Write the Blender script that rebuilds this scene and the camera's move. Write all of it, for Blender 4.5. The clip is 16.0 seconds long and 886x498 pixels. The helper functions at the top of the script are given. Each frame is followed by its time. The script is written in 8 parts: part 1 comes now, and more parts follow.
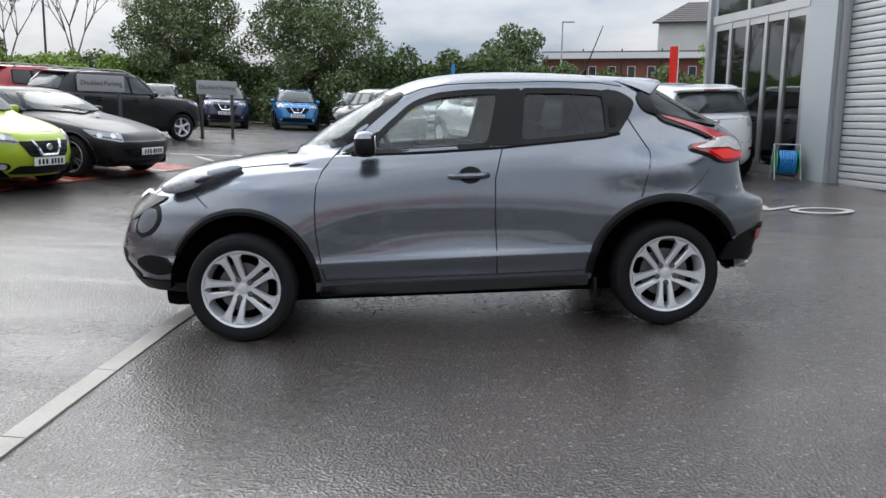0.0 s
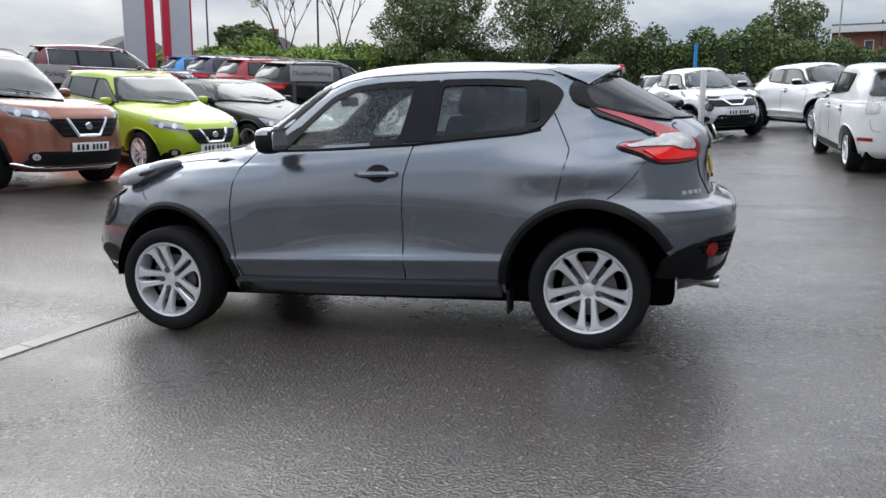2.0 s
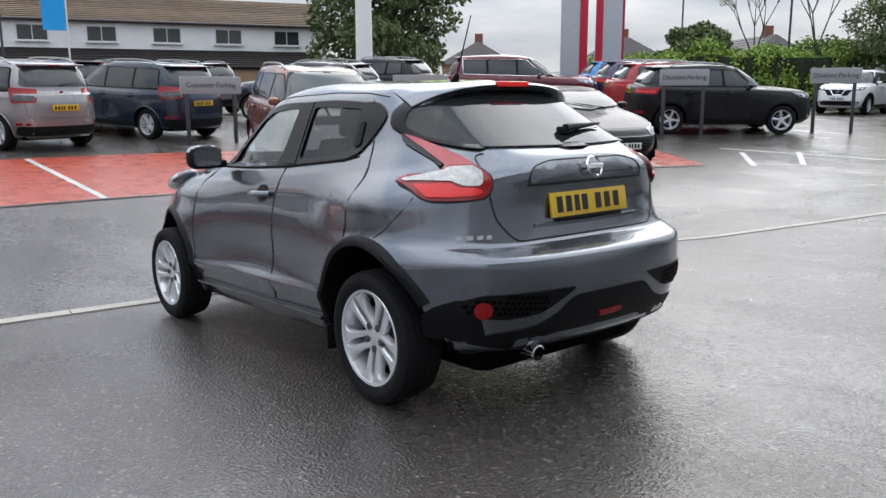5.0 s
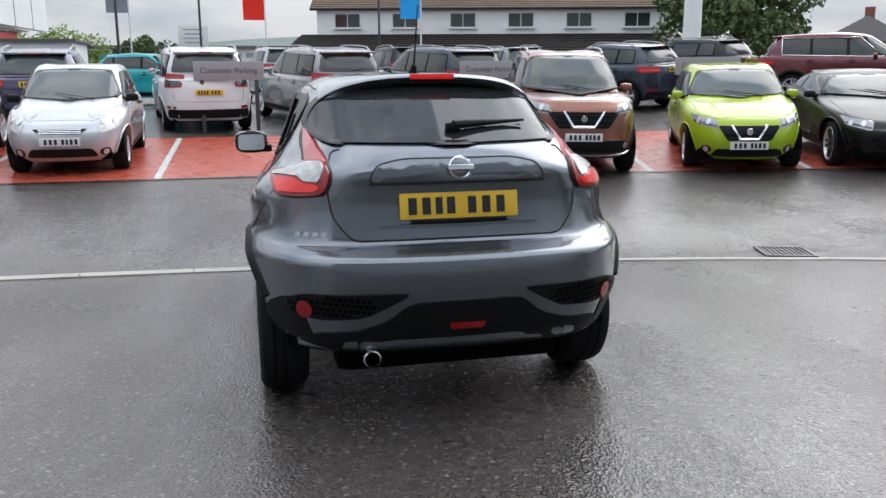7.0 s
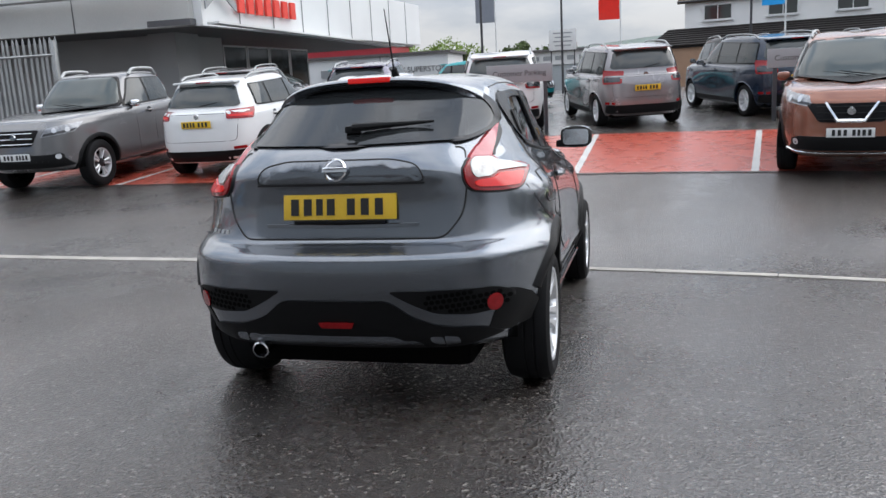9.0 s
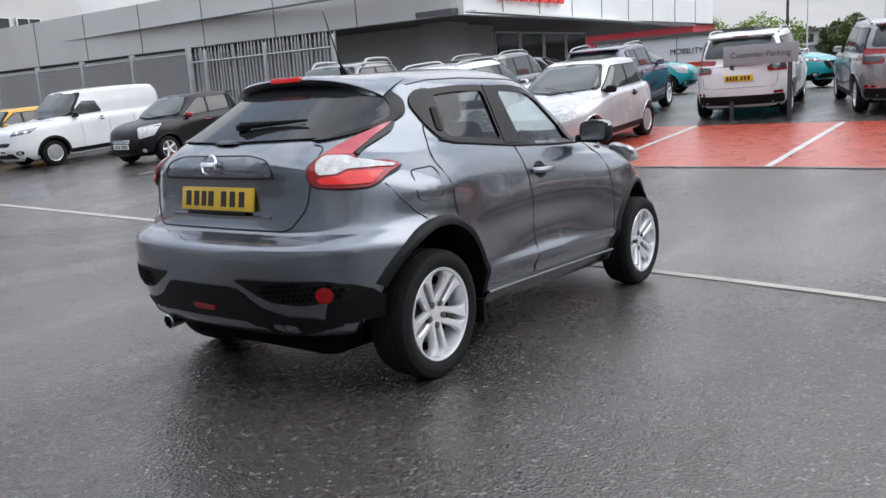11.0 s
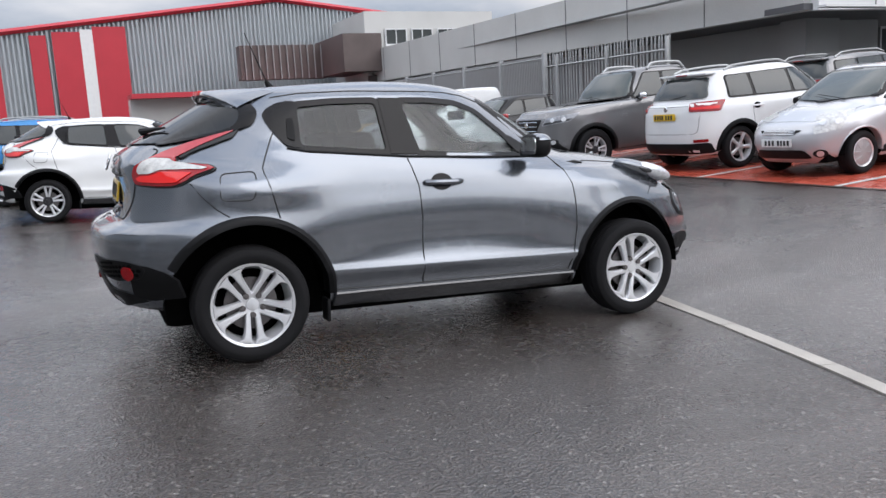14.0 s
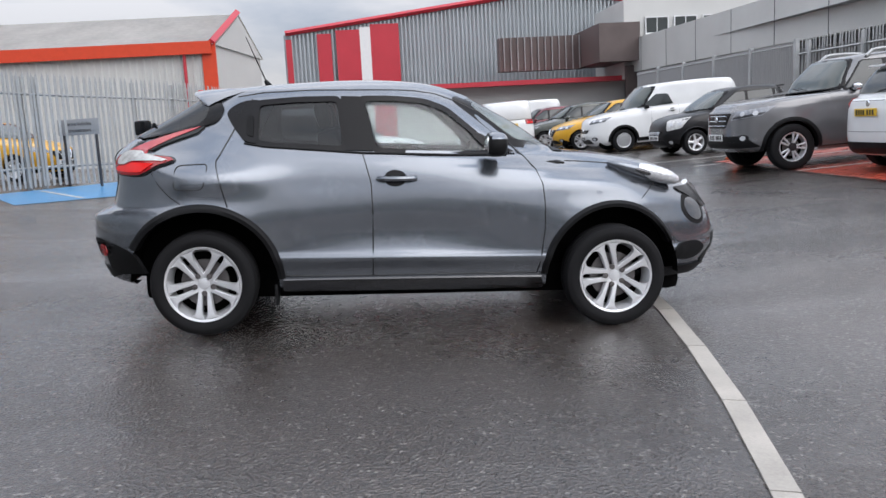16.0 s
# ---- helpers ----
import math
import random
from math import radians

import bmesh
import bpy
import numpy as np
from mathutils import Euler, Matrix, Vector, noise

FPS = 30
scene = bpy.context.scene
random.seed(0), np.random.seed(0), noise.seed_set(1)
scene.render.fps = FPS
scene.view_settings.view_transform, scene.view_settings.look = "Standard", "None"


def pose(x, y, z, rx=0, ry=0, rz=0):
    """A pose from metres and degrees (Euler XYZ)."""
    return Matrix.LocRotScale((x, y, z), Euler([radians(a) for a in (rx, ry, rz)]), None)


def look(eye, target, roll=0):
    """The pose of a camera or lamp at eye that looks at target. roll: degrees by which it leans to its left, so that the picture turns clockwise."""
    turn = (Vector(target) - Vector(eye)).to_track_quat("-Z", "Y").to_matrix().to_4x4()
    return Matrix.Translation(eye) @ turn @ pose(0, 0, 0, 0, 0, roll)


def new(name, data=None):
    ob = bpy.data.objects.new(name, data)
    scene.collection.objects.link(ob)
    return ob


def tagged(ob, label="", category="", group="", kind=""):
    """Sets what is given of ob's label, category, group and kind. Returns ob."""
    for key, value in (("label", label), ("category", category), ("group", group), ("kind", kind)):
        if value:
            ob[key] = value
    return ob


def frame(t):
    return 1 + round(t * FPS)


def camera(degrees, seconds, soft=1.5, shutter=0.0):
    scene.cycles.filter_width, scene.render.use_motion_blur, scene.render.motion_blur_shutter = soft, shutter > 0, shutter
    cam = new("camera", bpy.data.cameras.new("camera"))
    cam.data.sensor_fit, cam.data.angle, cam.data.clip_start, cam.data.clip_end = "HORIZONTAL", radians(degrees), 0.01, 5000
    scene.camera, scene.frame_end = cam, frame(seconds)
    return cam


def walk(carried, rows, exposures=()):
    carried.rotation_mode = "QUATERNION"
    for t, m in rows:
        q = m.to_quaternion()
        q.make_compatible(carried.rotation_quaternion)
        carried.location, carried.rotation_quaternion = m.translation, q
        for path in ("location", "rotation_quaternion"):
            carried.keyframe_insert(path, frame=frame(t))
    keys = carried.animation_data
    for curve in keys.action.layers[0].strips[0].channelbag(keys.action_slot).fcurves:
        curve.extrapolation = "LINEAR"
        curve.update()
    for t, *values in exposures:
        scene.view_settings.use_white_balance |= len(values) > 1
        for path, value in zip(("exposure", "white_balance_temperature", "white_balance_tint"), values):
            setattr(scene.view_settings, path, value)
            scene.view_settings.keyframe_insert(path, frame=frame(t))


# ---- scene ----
cam = camera(56.9, 16.0)
PATH = [
    (0, (-0.378, -5.581, 1.3), (-0.263, -3.61, 0.979), 1.0),
    (0.5, (0.129, -5.521, 1.291), (0.073, -3.551, 0.95), 0.2),
    (1, (0.642, -5.447, 1.32), (0.403, -3.489, 0.986), 0.3),
    (1.5, (1.185, -5.31, 1.356), (0.802, -3.379, 1.007), 0.5),
    (2, (1.68, -5.043, 1.389), (1.133, -3.155, 1.02), 0.3),
    (2.5, (2.208, -4.78, 1.409), (1.475, -2.956, 1.042), -0.0),
    (3, (2.669, -4.428, 1.4), (1.763, -2.685, 1.025), -0.3),
    (3.2, (2.796, -4.322, 1.446), (1.841, -2.606, 1.068), -0.2),
    (5.3, (4.52, -2.593, 1.532), (2.916, -1.458, 1.161), -0.2),
    (5.5, (4.62, -2.386, 1.55), (2.97, -1.32, 1.177), -0.2),
    (6, (4.906, -1.899, 1.553), (3.145, -1.026, 1.18), -0.1),
    (6.5, (5.09, -1.368, 1.528), (3.251, -0.684, 1.136), 0.2),
    (7, (5.188, -0.87, 1.555), (3.284, -0.417, 1.145), -0.2),
    (7.5, (5.304, -0.343, 1.57), (3.356, -0.138, 1.162), -1.2),
    (8, (5.306, 0.188, 1.548), (3.348, 0.153, 1.144), -1.9),
    (8.5, (5.277, 0.743, 1.543), (3.335, 0.475, 1.148), -2.9),
    (9, (5.153, 1.277, 1.511), (3.249, 0.804, 1.123), -3.0),
    (9.5, (5.043, 1.79, 1.537), (3.196, 1.128, 1.152), -3.1),
    (10, (4.898, 2.315, 1.534), (3.116, 1.492, 1.15), -3.2),
    (10.2, (4.8, 2.497, 1.499), (3.051, 1.606, 1.117), -3.2),
    (12.3, (3.5, 4.232, 1.448), (2.251, 2.715, 1.077), -3.7),
    (12.5, (3.367, 4.402, 1.437), (2.164, 2.847, 1.074), -3.2),
    (13, (2.95, 4.697, 1.415), (1.876, 3.045, 1.072), -3.0),
    (13.5, (2.517, 5.008, 1.393), (1.591, 3.265, 1.07), -3.7),
    (14, (2.048, 5.229, 1.342), (1.25, 3.423, 1.022), -3.2),
    (14.5, (1.589, 5.431, 1.329), (0.948, 3.563, 1.017), -2.8),
    (15, (1.105, 5.589, 1.298), (0.61, 3.678, 0.981), -3.0),
    (15.5, (0.625, 5.658, 1.29), (0.314, 3.708, 0.977), -3.1),
    (16, (0.147, 5.771, 1.284), (0.006, 3.8, 0.977), -2.9),
]
walk(cam, [(t, look(eye, target, roll)) for t, eye, target, roll in PATH], [(0, 0, 6500, 10), (9, 0, 6500, 10), (12.5, 0, 6500, 12.5), (16, 0, 6500, 12.5)])

# ---- sky and light ----
def setup_light():
    w = bpy.data.worlds.new("sky")
    scene.world = w
    w.use_nodes = True
    nt = w.node_tree
    nt.nodes.clear()
    out = nt.nodes.new("ShaderNodeOutputWorld")
    bg = nt.nodes.new("ShaderNodeBackground")
    sky = nt.nodes.new("ShaderNodeTexSky")
    sky.sky_type, sky.sun_disc = "NISHITA", False
    sky.sun_elevation, sky.sun_rotation = radians(36), radians(-39)
    coord = nt.nodes.new("ShaderNodeTexCoord")
    squash = nt.nodes.new("ShaderNodeMapping")
    squash.inputs["Scale"].default_value = (1.0, 1.0, 3.2)
    cloud = nt.nodes.new("ShaderNodeTexNoise")
    cloud.inputs["Scale"].default_value, cloud.inputs["Detail"].default_value = 2.1, 7
    cloud.inputs["Roughness"].default_value = 0.55
    ramp = nt.nodes.new("ShaderNodeValToRGB")
    ramp.color_ramp.elements[0].position, ramp.color_ramp.elements[0].color = 0.38, (3.9, 4.65, 5.8, 1)
    ramp.color_ramp.elements[1].position, ramp.color_ramp.elements[1].color = 0.57, (8.3, 8.45, 8.8, 1)
    mix = nt.nodes.new("ShaderNodeMix")
    mix.data_type, mix.inputs["Factor"].default_value = "RGBA", 0.9
    nt.links.new(coord.outputs["Generated"], squash.inputs["Vector"])
    nt.links.new(squash.outputs["Vector"], cloud.inputs["Vector"])
    nt.links.new(cloud.outputs["Fac"], ramp.inputs["Fac"])
    nt.links.new(sky.outputs["Color"], mix.inputs["A"])
    nt.links.new(ramp.outputs["Color"], mix.inputs["B"])
    # an overcast sky is brighter overhead than at the horizon
    sep = nt.nodes.new("ShaderNodeSeparateXYZ")
    rise = nt.nodes.new("ShaderNodeMapRange")
    rise.inputs["From Min"].default_value, rise.inputs["From Max"].default_value = 0.06, 0.8
    rise.inputs["To Min"].default_value, rise.inputs["To Max"].default_value = 0.8, 2.6
    lift = nt.nodes.new("ShaderNodeVectorMath")
    lift.operation = "SCALE"
    nt.links.new(coord.outputs["Generated"], sep.inputs["Vector"])
    nt.links.new(sep.outputs["Z"], rise.inputs["Value"])
    nt.links.new(mix.outputs["Result"], lift.inputs[0])
    # and brighter round the veiled sun
    glow = nt.nodes.new("ShaderNodeVectorMath")
    glow.operation = "DOT_PRODUCT"
    glow.inputs[1].default_value = Vector((-14, 17, 16)).normalized()
    nt.links.new(coord.outputs["Generated"], glow.inputs[0])
    halo = nt.nodes.new("ShaderNodeMapRange")
    halo.interpolation_type = "SMOOTHSTEP"
    halo.inputs["From Min"].default_value, halo.inputs["From Max"].default_value = -0.2, 1.0
    halo.inputs["To Min"].default_value, halo.inputs["To Max"].default_value = 1.0, 1.16
    nt.links.new(glow.outputs["Value"], halo.inputs["Value"])
    both = nt.nodes.new("ShaderNodeMath")
    both.operation = "MULTIPLY"
    nt.links.new(rise.outputs["Result"], both.inputs[0])
    nt.links.new(halo.outputs["Result"], both.inputs[1])
    nt.links.new(both.outputs[0], lift.inputs["Scale"])
    nt.links.new(lift.outputs["Vector"], bg.inputs["Color"])
    bg.inputs["Strength"].default_value = 0.101
    nt.links.new(bg.outputs["Background"], out.inputs["Surface"])
    sun = new("sun", bpy.data.lights.new("sun", "SUN"))
    sun.data.energy, sun.data.angle, sun.data.color = 1.5, radians(55), (1.0, 0.985, 0.96)
    sun.matrix_world = look((-14, 17, 16), (0, 0, 0))


setup_light()


# ---- materials ----
def material(name, colour, rough=0.5, metal=0.0, coat=0.0, vary=0.15, scale=6.0, bump=0.0, grain=60.0, spec=0.5, emit=None, rough_vary=0.12, per_piece=0.0, fleck=0.0):
    """A surface with mottling at two scales, uneven gloss and fine relief."""
    m = bpy.data.materials.new(name)
    m.use_nodes = True
    nt = m.node_tree
    b = nt.nodes["Principled BSDF"]
    b.inputs["Metallic"].default_value = metal
    b.inputs["Specular IOR Level"].default_value = spec
    if coat:
        b.inputs["Coat Weight"].default_value, b.inputs["Coat Roughness"].default_value = coat, 0.045
    co = nt.nodes.new("ShaderNodeTexCoord")
    n1, n2 = nt.nodes.new("ShaderNodeTexNoise"), nt.nodes.new("ShaderNodeTexNoise")
    n1.inputs["Scale"].default_value, n1.inputs["Detail"].default_value = scale, 5
    n2.inputs["Scale"].default_value, n2.inputs["Detail"].default_value = grain, 3
    add = nt.nodes.new("ShaderNodeMath")
    add.operation = "MULTIPLY_ADD"
    add.inputs[1].default_value = 0.5
    nt.links.new(co.outputs["Object"], n1.inputs["Vector"])
    nt.links.new(co.outputs["Object"], n2.inputs["Vector"])
    nt.links.new(n2.outputs["Fac"], add.inputs[0])
    nt.links.new(n1.outputs["Fac"], add.inputs[2])
    rng = nt.nodes.new("ShaderNodeMapRange")
    rng.inputs["From Min"].default_value, rng.inputs["From Max"].default_value = 0.4, 1.1
    rng.inputs["To Min"].default_value, rng.inputs["To Max"].default_value = 1 - vary, 1 + vary
    nt.links.new(add.outputs[0], rng.inputs["Value"])
    value = rng.outputs["Result"]
    if per_piece:
        info = nt.nodes.new("ShaderNodeObjectInfo")
        r2 = nt.nodes.new("ShaderNodeMapRange")
        r2.inputs["To Min"].default_value, r2.inputs["To Max"].default_value = 1 - per_piece, 1 + per_piece
        mul = nt.nodes.new("ShaderNodeMath")
        mul.operation = "MULTIPLY"
        nt.links.new(info.outputs["Random"], r2.inputs["Value"])
        nt.links.new(value, mul.inputs[0])
        nt.links.new(r2.outputs["Result"], mul.inputs[1])
        value = mul.outputs[0]
    tint = nt.nodes.new("ShaderNodeVectorMath")
    tint.operation = "SCALE"
    tint.inputs[0].default_value = colour
    nt.links.new(value, tint.inputs["Scale"])
    nt.links.new(tint.outputs["Vector"], b.inputs["Base Color"])
    rr = nt.nodes.new("ShaderNodeMapRange")
    rr.inputs["From Min"].default_value, rr.inputs["From Max"].default_value = 0.4, 1.1
    rr.inputs["To Min"].default_value, rr.inputs["To Max"].default_value = max(0.02, rough * (1 - rough_vary)), min(1, rough * (1 + rough_vary))
    nt.links.new(add.outputs[0], rr.inputs["Value"])
    nt.links.new(rr.outputs["Result"], b.inputs["Roughness"])
    if bump:
        bp = nt.nodes.new("ShaderNodeBump")
        bp.inputs["Strength"].default_value, bp.inputs["Distance"].default_value = bump, 0.01
        nt.links.new(add.outputs[0], bp.inputs["Height"])
        nt.links.new(bp.outputs["Normal"], b.inputs["Normal"])
    if emit:
        b.inputs["Emission Color"].default_value, b.inputs["Emission Strength"].default_value = (*emit[0], 1), emit[1]
    return m


def glass_material(name, tint, alpha_mix, ior=1.5, drops=False, gloss=0.8, pane=(0.012, 0.014, 0.016)):
    """Tinted car glass: a clear coat of gloss over partly see-through tint; raindrops scatter the light."""
    m = bpy.data.materials.new(name)
    m.use_nodes = True
    nt = m.node_tree
    nt.nodes.clear()
    out = nt.nodes.new("ShaderNodeOutputMaterial")
    gl, tr, mx, df = (nt.nodes.new(k) for k in ("ShaderNodeBsdfGlossy", "ShaderNodeBsdfTransparent", "ShaderNodeMixShader", "ShaderNodeMixShader"))
    gl.inputs["Roughness"].default_value = 0.03
    tr.inputs["Color"].default_value = (*tint, 1)
    body = nt.nodes.new("ShaderNodeBsdfDiffuse")
    body.inputs["Color"].default_value = (*pane, 1)
    df.inputs["Fac"].default_value = alpha_mix
    if drops:
        body = nt.nodes.new("ShaderNodeBsdfTranslucent")
        body.inputs["Color"].default_value = (0.72, 0.76, 0.76, 1)
        co, n = nt.nodes.new("ShaderNodeTexCoord"), nt.nodes.new("ShaderNodeTexVoronoi")
        n.inputs["Scale"].default_value = 95.0
        rg = nt.nodes.new("ShaderNodeMapRange")
        rg.inputs["From Min"].default_value, rg.inputs["From Max"].default_value = 0.35, 0.15
        rg.inputs["To Min"].default_value, rg.inputs["To Max"].default_value = alpha_mix * 0.5, min(1.0, alpha_mix * 2.2)
        nt.links.new(co.outputs["Object"], n.inputs["Vector"])
        nt.links.new(n.outputs["Distance"], rg.inputs["Value"])
        nt.links.new(rg.outputs["Result"], df.inputs["Fac"])
    face, p5, fr = nt.nodes.new("ShaderNodeLayerWeight"), nt.nodes.new("ShaderNodeMath"), nt.nodes.new("ShaderNodeMath")
    face.inputs["Blend"].default_value = 0.5
    p5.operation, p5.inputs[1].default_value = "POWER", 5.0
    fr.operation, fr.inputs[1].default_value, fr.inputs[2].default_value = "MULTIPLY_ADD", 0.95, ((ior - 1) / (ior + 1)) ** 2
    nt.links.new(face.outputs["Facing"], p5.inputs[0])
    nt.links.new(p5.outputs[0], fr.inputs[0])
    gl.inputs["Color"].default_value = (gloss, gloss * 1.02, gloss * 1.04, 1)
    nt.links.new(tr.outputs[0], df.inputs[1])
    nt.links.new(body.outputs[0], df.inputs[2])
    nt.links.new(fr.outputs[0], mx.inputs["Fac"])
    nt.links.new(df.outputs[0], mx.inputs[1])
    nt.links.new(gl.outputs[0], mx.inputs[2])
    nt.links.new(mx.outputs[0], out.inputs["Surface"])
    return m


def tarmac_material(name, dark, light, wet_lo, wet_hi, scale=0.35):
    """Wet tarmac: stone chips, damp patches that shine, drier patches that don't."""
    m = bpy.data.materials.new(name)
    m.use_nodes = True
    nt = m.node_tree
    b = nt.nodes["Principled BSDF"]
    co = nt.nodes.new("ShaderNodeTexCoord")
    big, chips, fine = (nt.nodes.new("ShaderNodeTexNoise") for _ in range(3))
    vor = nt.nodes.new("ShaderNodeTexVoronoi")
    for n, s, d in ((big, scale, 6), (chips, 22.0, 4), (fine, 70.0, 4)):
        n.inputs["Scale"].default_value, n.inputs["Detail"].default_value = s, d
        nt.links.new(co.outputs["Object"], n.inputs["Vector"])
    big.inputs["Distortion"].default_value = 0.6
    vor.inputs["Scale"].default_value = 70.0
    nt.links.new(co.outputs["Object"], vor.inputs["Vector"])
    ramp = nt.nodes.new("ShaderNodeValToRGB")
    ramp.color_ramp.elements[0].position, ramp.color_ramp.elements[0].color = 0.34, (*dark, 1)
    ramp.color_ramp.elements[1].position, ramp.color_ramp.elements[1].color = 0.66, (*light, 1)
    nt.links.new(big.outputs["Fac"], ramp.inputs["Fac"])
    rng = nt.nodes.new("ShaderNodeMapRange")
    rng.inputs["From Min"].default_value, rng.inputs["From Max"].default_value = 0.3, 0.7
    rng.inputs["To Min"].default_value, rng.inputs["To Max"].default_value = 0.1, 2.3
    nt.links.new(fine.outputs["Fac"], rng.inputs["Value"])
    sc = nt.nodes.new("ShaderNodeVectorMath")
    sc.operation = "SCALE"
    nt.links.new(ramp.outputs["Color"], sc.inputs[0])
    nt.links.new(rng.outputs["Result"], sc.inputs["Scale"])
    # a few pale stones among the dark chips, doubling as painted wet glints
    cell = nt.nodes.new("ShaderNodeSeparateColor")
    pale = nt.nodes.new("ShaderNodeMapRange")
    pale.inputs["From Min"].default_value, pale.inputs["From Max"].default_value = 0.93, 1.0
    pale.inputs["To Max"].default_value = 0.5
    nt.links.new(vor.outputs["Color"], cell.inputs["Color"])
    nt.links.new(cell.outputs["Red"], pale.inputs["Value"])
    stone_glints = nt.nodes.new("ShaderNodeMix")
    stone_glints.data_type = "RGBA"
    stone_glints.inputs["B"].default_value = (0.42, 0.40, 0.37, 1)
    nt.links.new(pale.outputs["Result"], stone_glints.inputs["Factor"])
    nt.links.new(sc.outputs["Vector"], stone_glints.inputs["A"])
    nt.links.new(stone_glints.outputs["Result"], b.inputs["Base Color"])
    mixn = nt.nodes.new("ShaderNodeMath")
    mixn.operation = "MULTIPLY_ADD"
    mixn.inputs[1].default_value = 0.35
    nt.links.new(chips.outputs["Fac"], mixn.inputs[0])
    nt.links.new(big.outputs["Fac"], mixn.inputs[2])
    rr = nt.nodes.new("ShaderNodeMapRange")
    rr.inputs["From Min"].default_value, rr.inputs["From Max"].default_value = 0.5, 0.85
    rr.inputs["To Min"].default_value, rr.inputs["To Max"].default_value = wet_lo, wet_hi
    nt.links.new(mixn.outputs[0], rr.inputs["Value"])
    nt.links.new(rr.outputs["Result"], b.inputs["Roughness"])
    b.inputs["Specular IOR Level"].default_value = 0.7
    # a film of water lies in streaks along the fall of the yard
    lay = nt.nodes.new("ShaderNodeMapping")
    lay.inputs["Scale"].default_value = (0.55, 1.5, 1.0)
    lay.inputs["Rotation"].default_value = (0, 0, radians(38))
    water = nt.nodes.new("ShaderNodeTexNoise")
    water.inputs["Scale"].default_value, water.inputs["Detail"].default_value = 0.55, 9
    water.inputs["Roughness"].default_value, water.inputs["Distortion"].default_value = 0.62, 0.35
    wet = nt.nodes.new("ShaderNodeMapRange")
    wet.inputs["From Min"].default_value, wet.inputs["From Max"].default_value = 0.42, 0.64
    wet.inputs["To Min"].default_value, wet.inputs["To Max"].default_value = 0.55, 1.0
    nt.links.new(co.outputs["Object"], lay.inputs["Vector"])
    nt.links.new(lay.outputs["Vector"], water.inputs["Vector"])
    nt.links.new(water.outputs["Fac"], wet.inputs["Value"])
    # the film shines most at a low angle
    low, rise = nt.nodes.new("ShaderNodeLayerWeight"), nt.nodes.new("ShaderNodeMapRange")
    low.inputs["Blend"].default_value = 0.5
    rise.inputs["From Min"].default_value, rise.inputs["From Max"].default_value = 0.58, 0.90
    rise.inputs["To Min"].default_value, rise.inputs["To Max"].default_value = 0.7, 1.0
    gloss = nt.nodes.new("ShaderNodeMath")
    gloss.operation = "MULTIPLY"
    nt.links.new(low.outputs["Facing"], rise.inputs["Value"])
    nt.links.new(rise.outputs["Result"], gloss.inputs[0])
    nt.links.new(wet.outputs["Result"], gloss.inputs[1])
    nt.links.new(gloss.outputs[0], b.inputs["Coat Weight"])
    b.inputs["Coat IOR"].default_value, b.inputs["Coat Roughness"].default_value = 2.0, 0.17
    b.inputs["Coat Tint"].default_value = (1.0, 0.985, 0.97, 1)
    soft = nt.nodes.new("ShaderNodeBump")
    soft.inputs["Strength"].default_value, soft.inputs["Distance"].default_value = 0.42, 0.006
    crumb = nt.nodes.new("ShaderNodeMath")
    crumb.operation = "MULTIPLY_ADD"
    crumb.inputs[1].default_value = 0.55
    nt.links.new(vor.outputs["Distance"], crumb.inputs[0])
    nt.links.new(fine.outputs["Fac"], crumb.inputs[2])
    nt.links.new(crumb.outputs[0], soft.inputs["Height"])
    nt.links.new(soft.outputs["Normal"], b.inputs["Coat Normal"])
    bp = nt.nodes.new("ShaderNodeBump")
    bp.inputs["Strength"].default_value, bp.inputs["Distance"].default_value = 1.0, 0.012
    addb = nt.nodes.new("ShaderNodeMath")
    nt.links.new(vor.outputs["Distance"], addb.inputs[0])
    nt.links.new(fine.outputs["Fac"], addb.inputs[1])
    nt.links.new(addb.outputs[0], bp.inputs["Height"])
    nt.links.new(bp.outputs["Normal"], b.inputs["Normal"])
    return m


def paint_on(name, colour, tarmac=(0.05, 0.05, 0.05), worn=0.45, rough=0.4):
    """Road paint, worn through to the tarmac in specks."""
    m = material(name, colour, rough, vary=0.18, scale=3.0, bump=0.3, grain=90)
    nt = m.node_tree
    b = nt.nodes["Principled BSDF"]
    src = b.inputs["Base Color"].links[0].from_socket
    co = nt.nodes.new("ShaderNodeTexCoord")
    n = nt.nodes.new("ShaderNodeTexNoise")
    n.inputs["Scale"].default_value, n.inputs["Detail"].default_value = 14.0, 8
    n.inputs["Roughness"].default_value = 0.7
    nt.links.new(co.outputs["Object"], n.inputs["Vector"])
    st = nt.nodes.new("ShaderNodeMapRange")
    st.inputs["From Min"].default_value, st.inputs["From Max"].default_value = worn + 0.12, worn + 0.2
    nt.links.new(n.outputs["Fac"], st.inputs["Value"])
    mx = nt.nodes.new("ShaderNodeMix")
    mx.data_type = "RGBA"
    mx.inputs["B"].default_value = (*tarmac, 1)
    nt.links.new(st.outputs["Result"], mx.inputs["Factor"])
    nt.links.new(src, mx.inputs["A"])
    nt.links.new(mx.outputs["Result"], b.inputs["Base Color"])
    return m


def car_paint(name, colour, metal=0.0, coat=0.8):
    return material(name, colour, 0.26 if metal else 0.4, metal, coat=coat, vary=0.06, scale=3, grain=900, rough_vary=0.1, spec=0.5 if metal else 0.25)


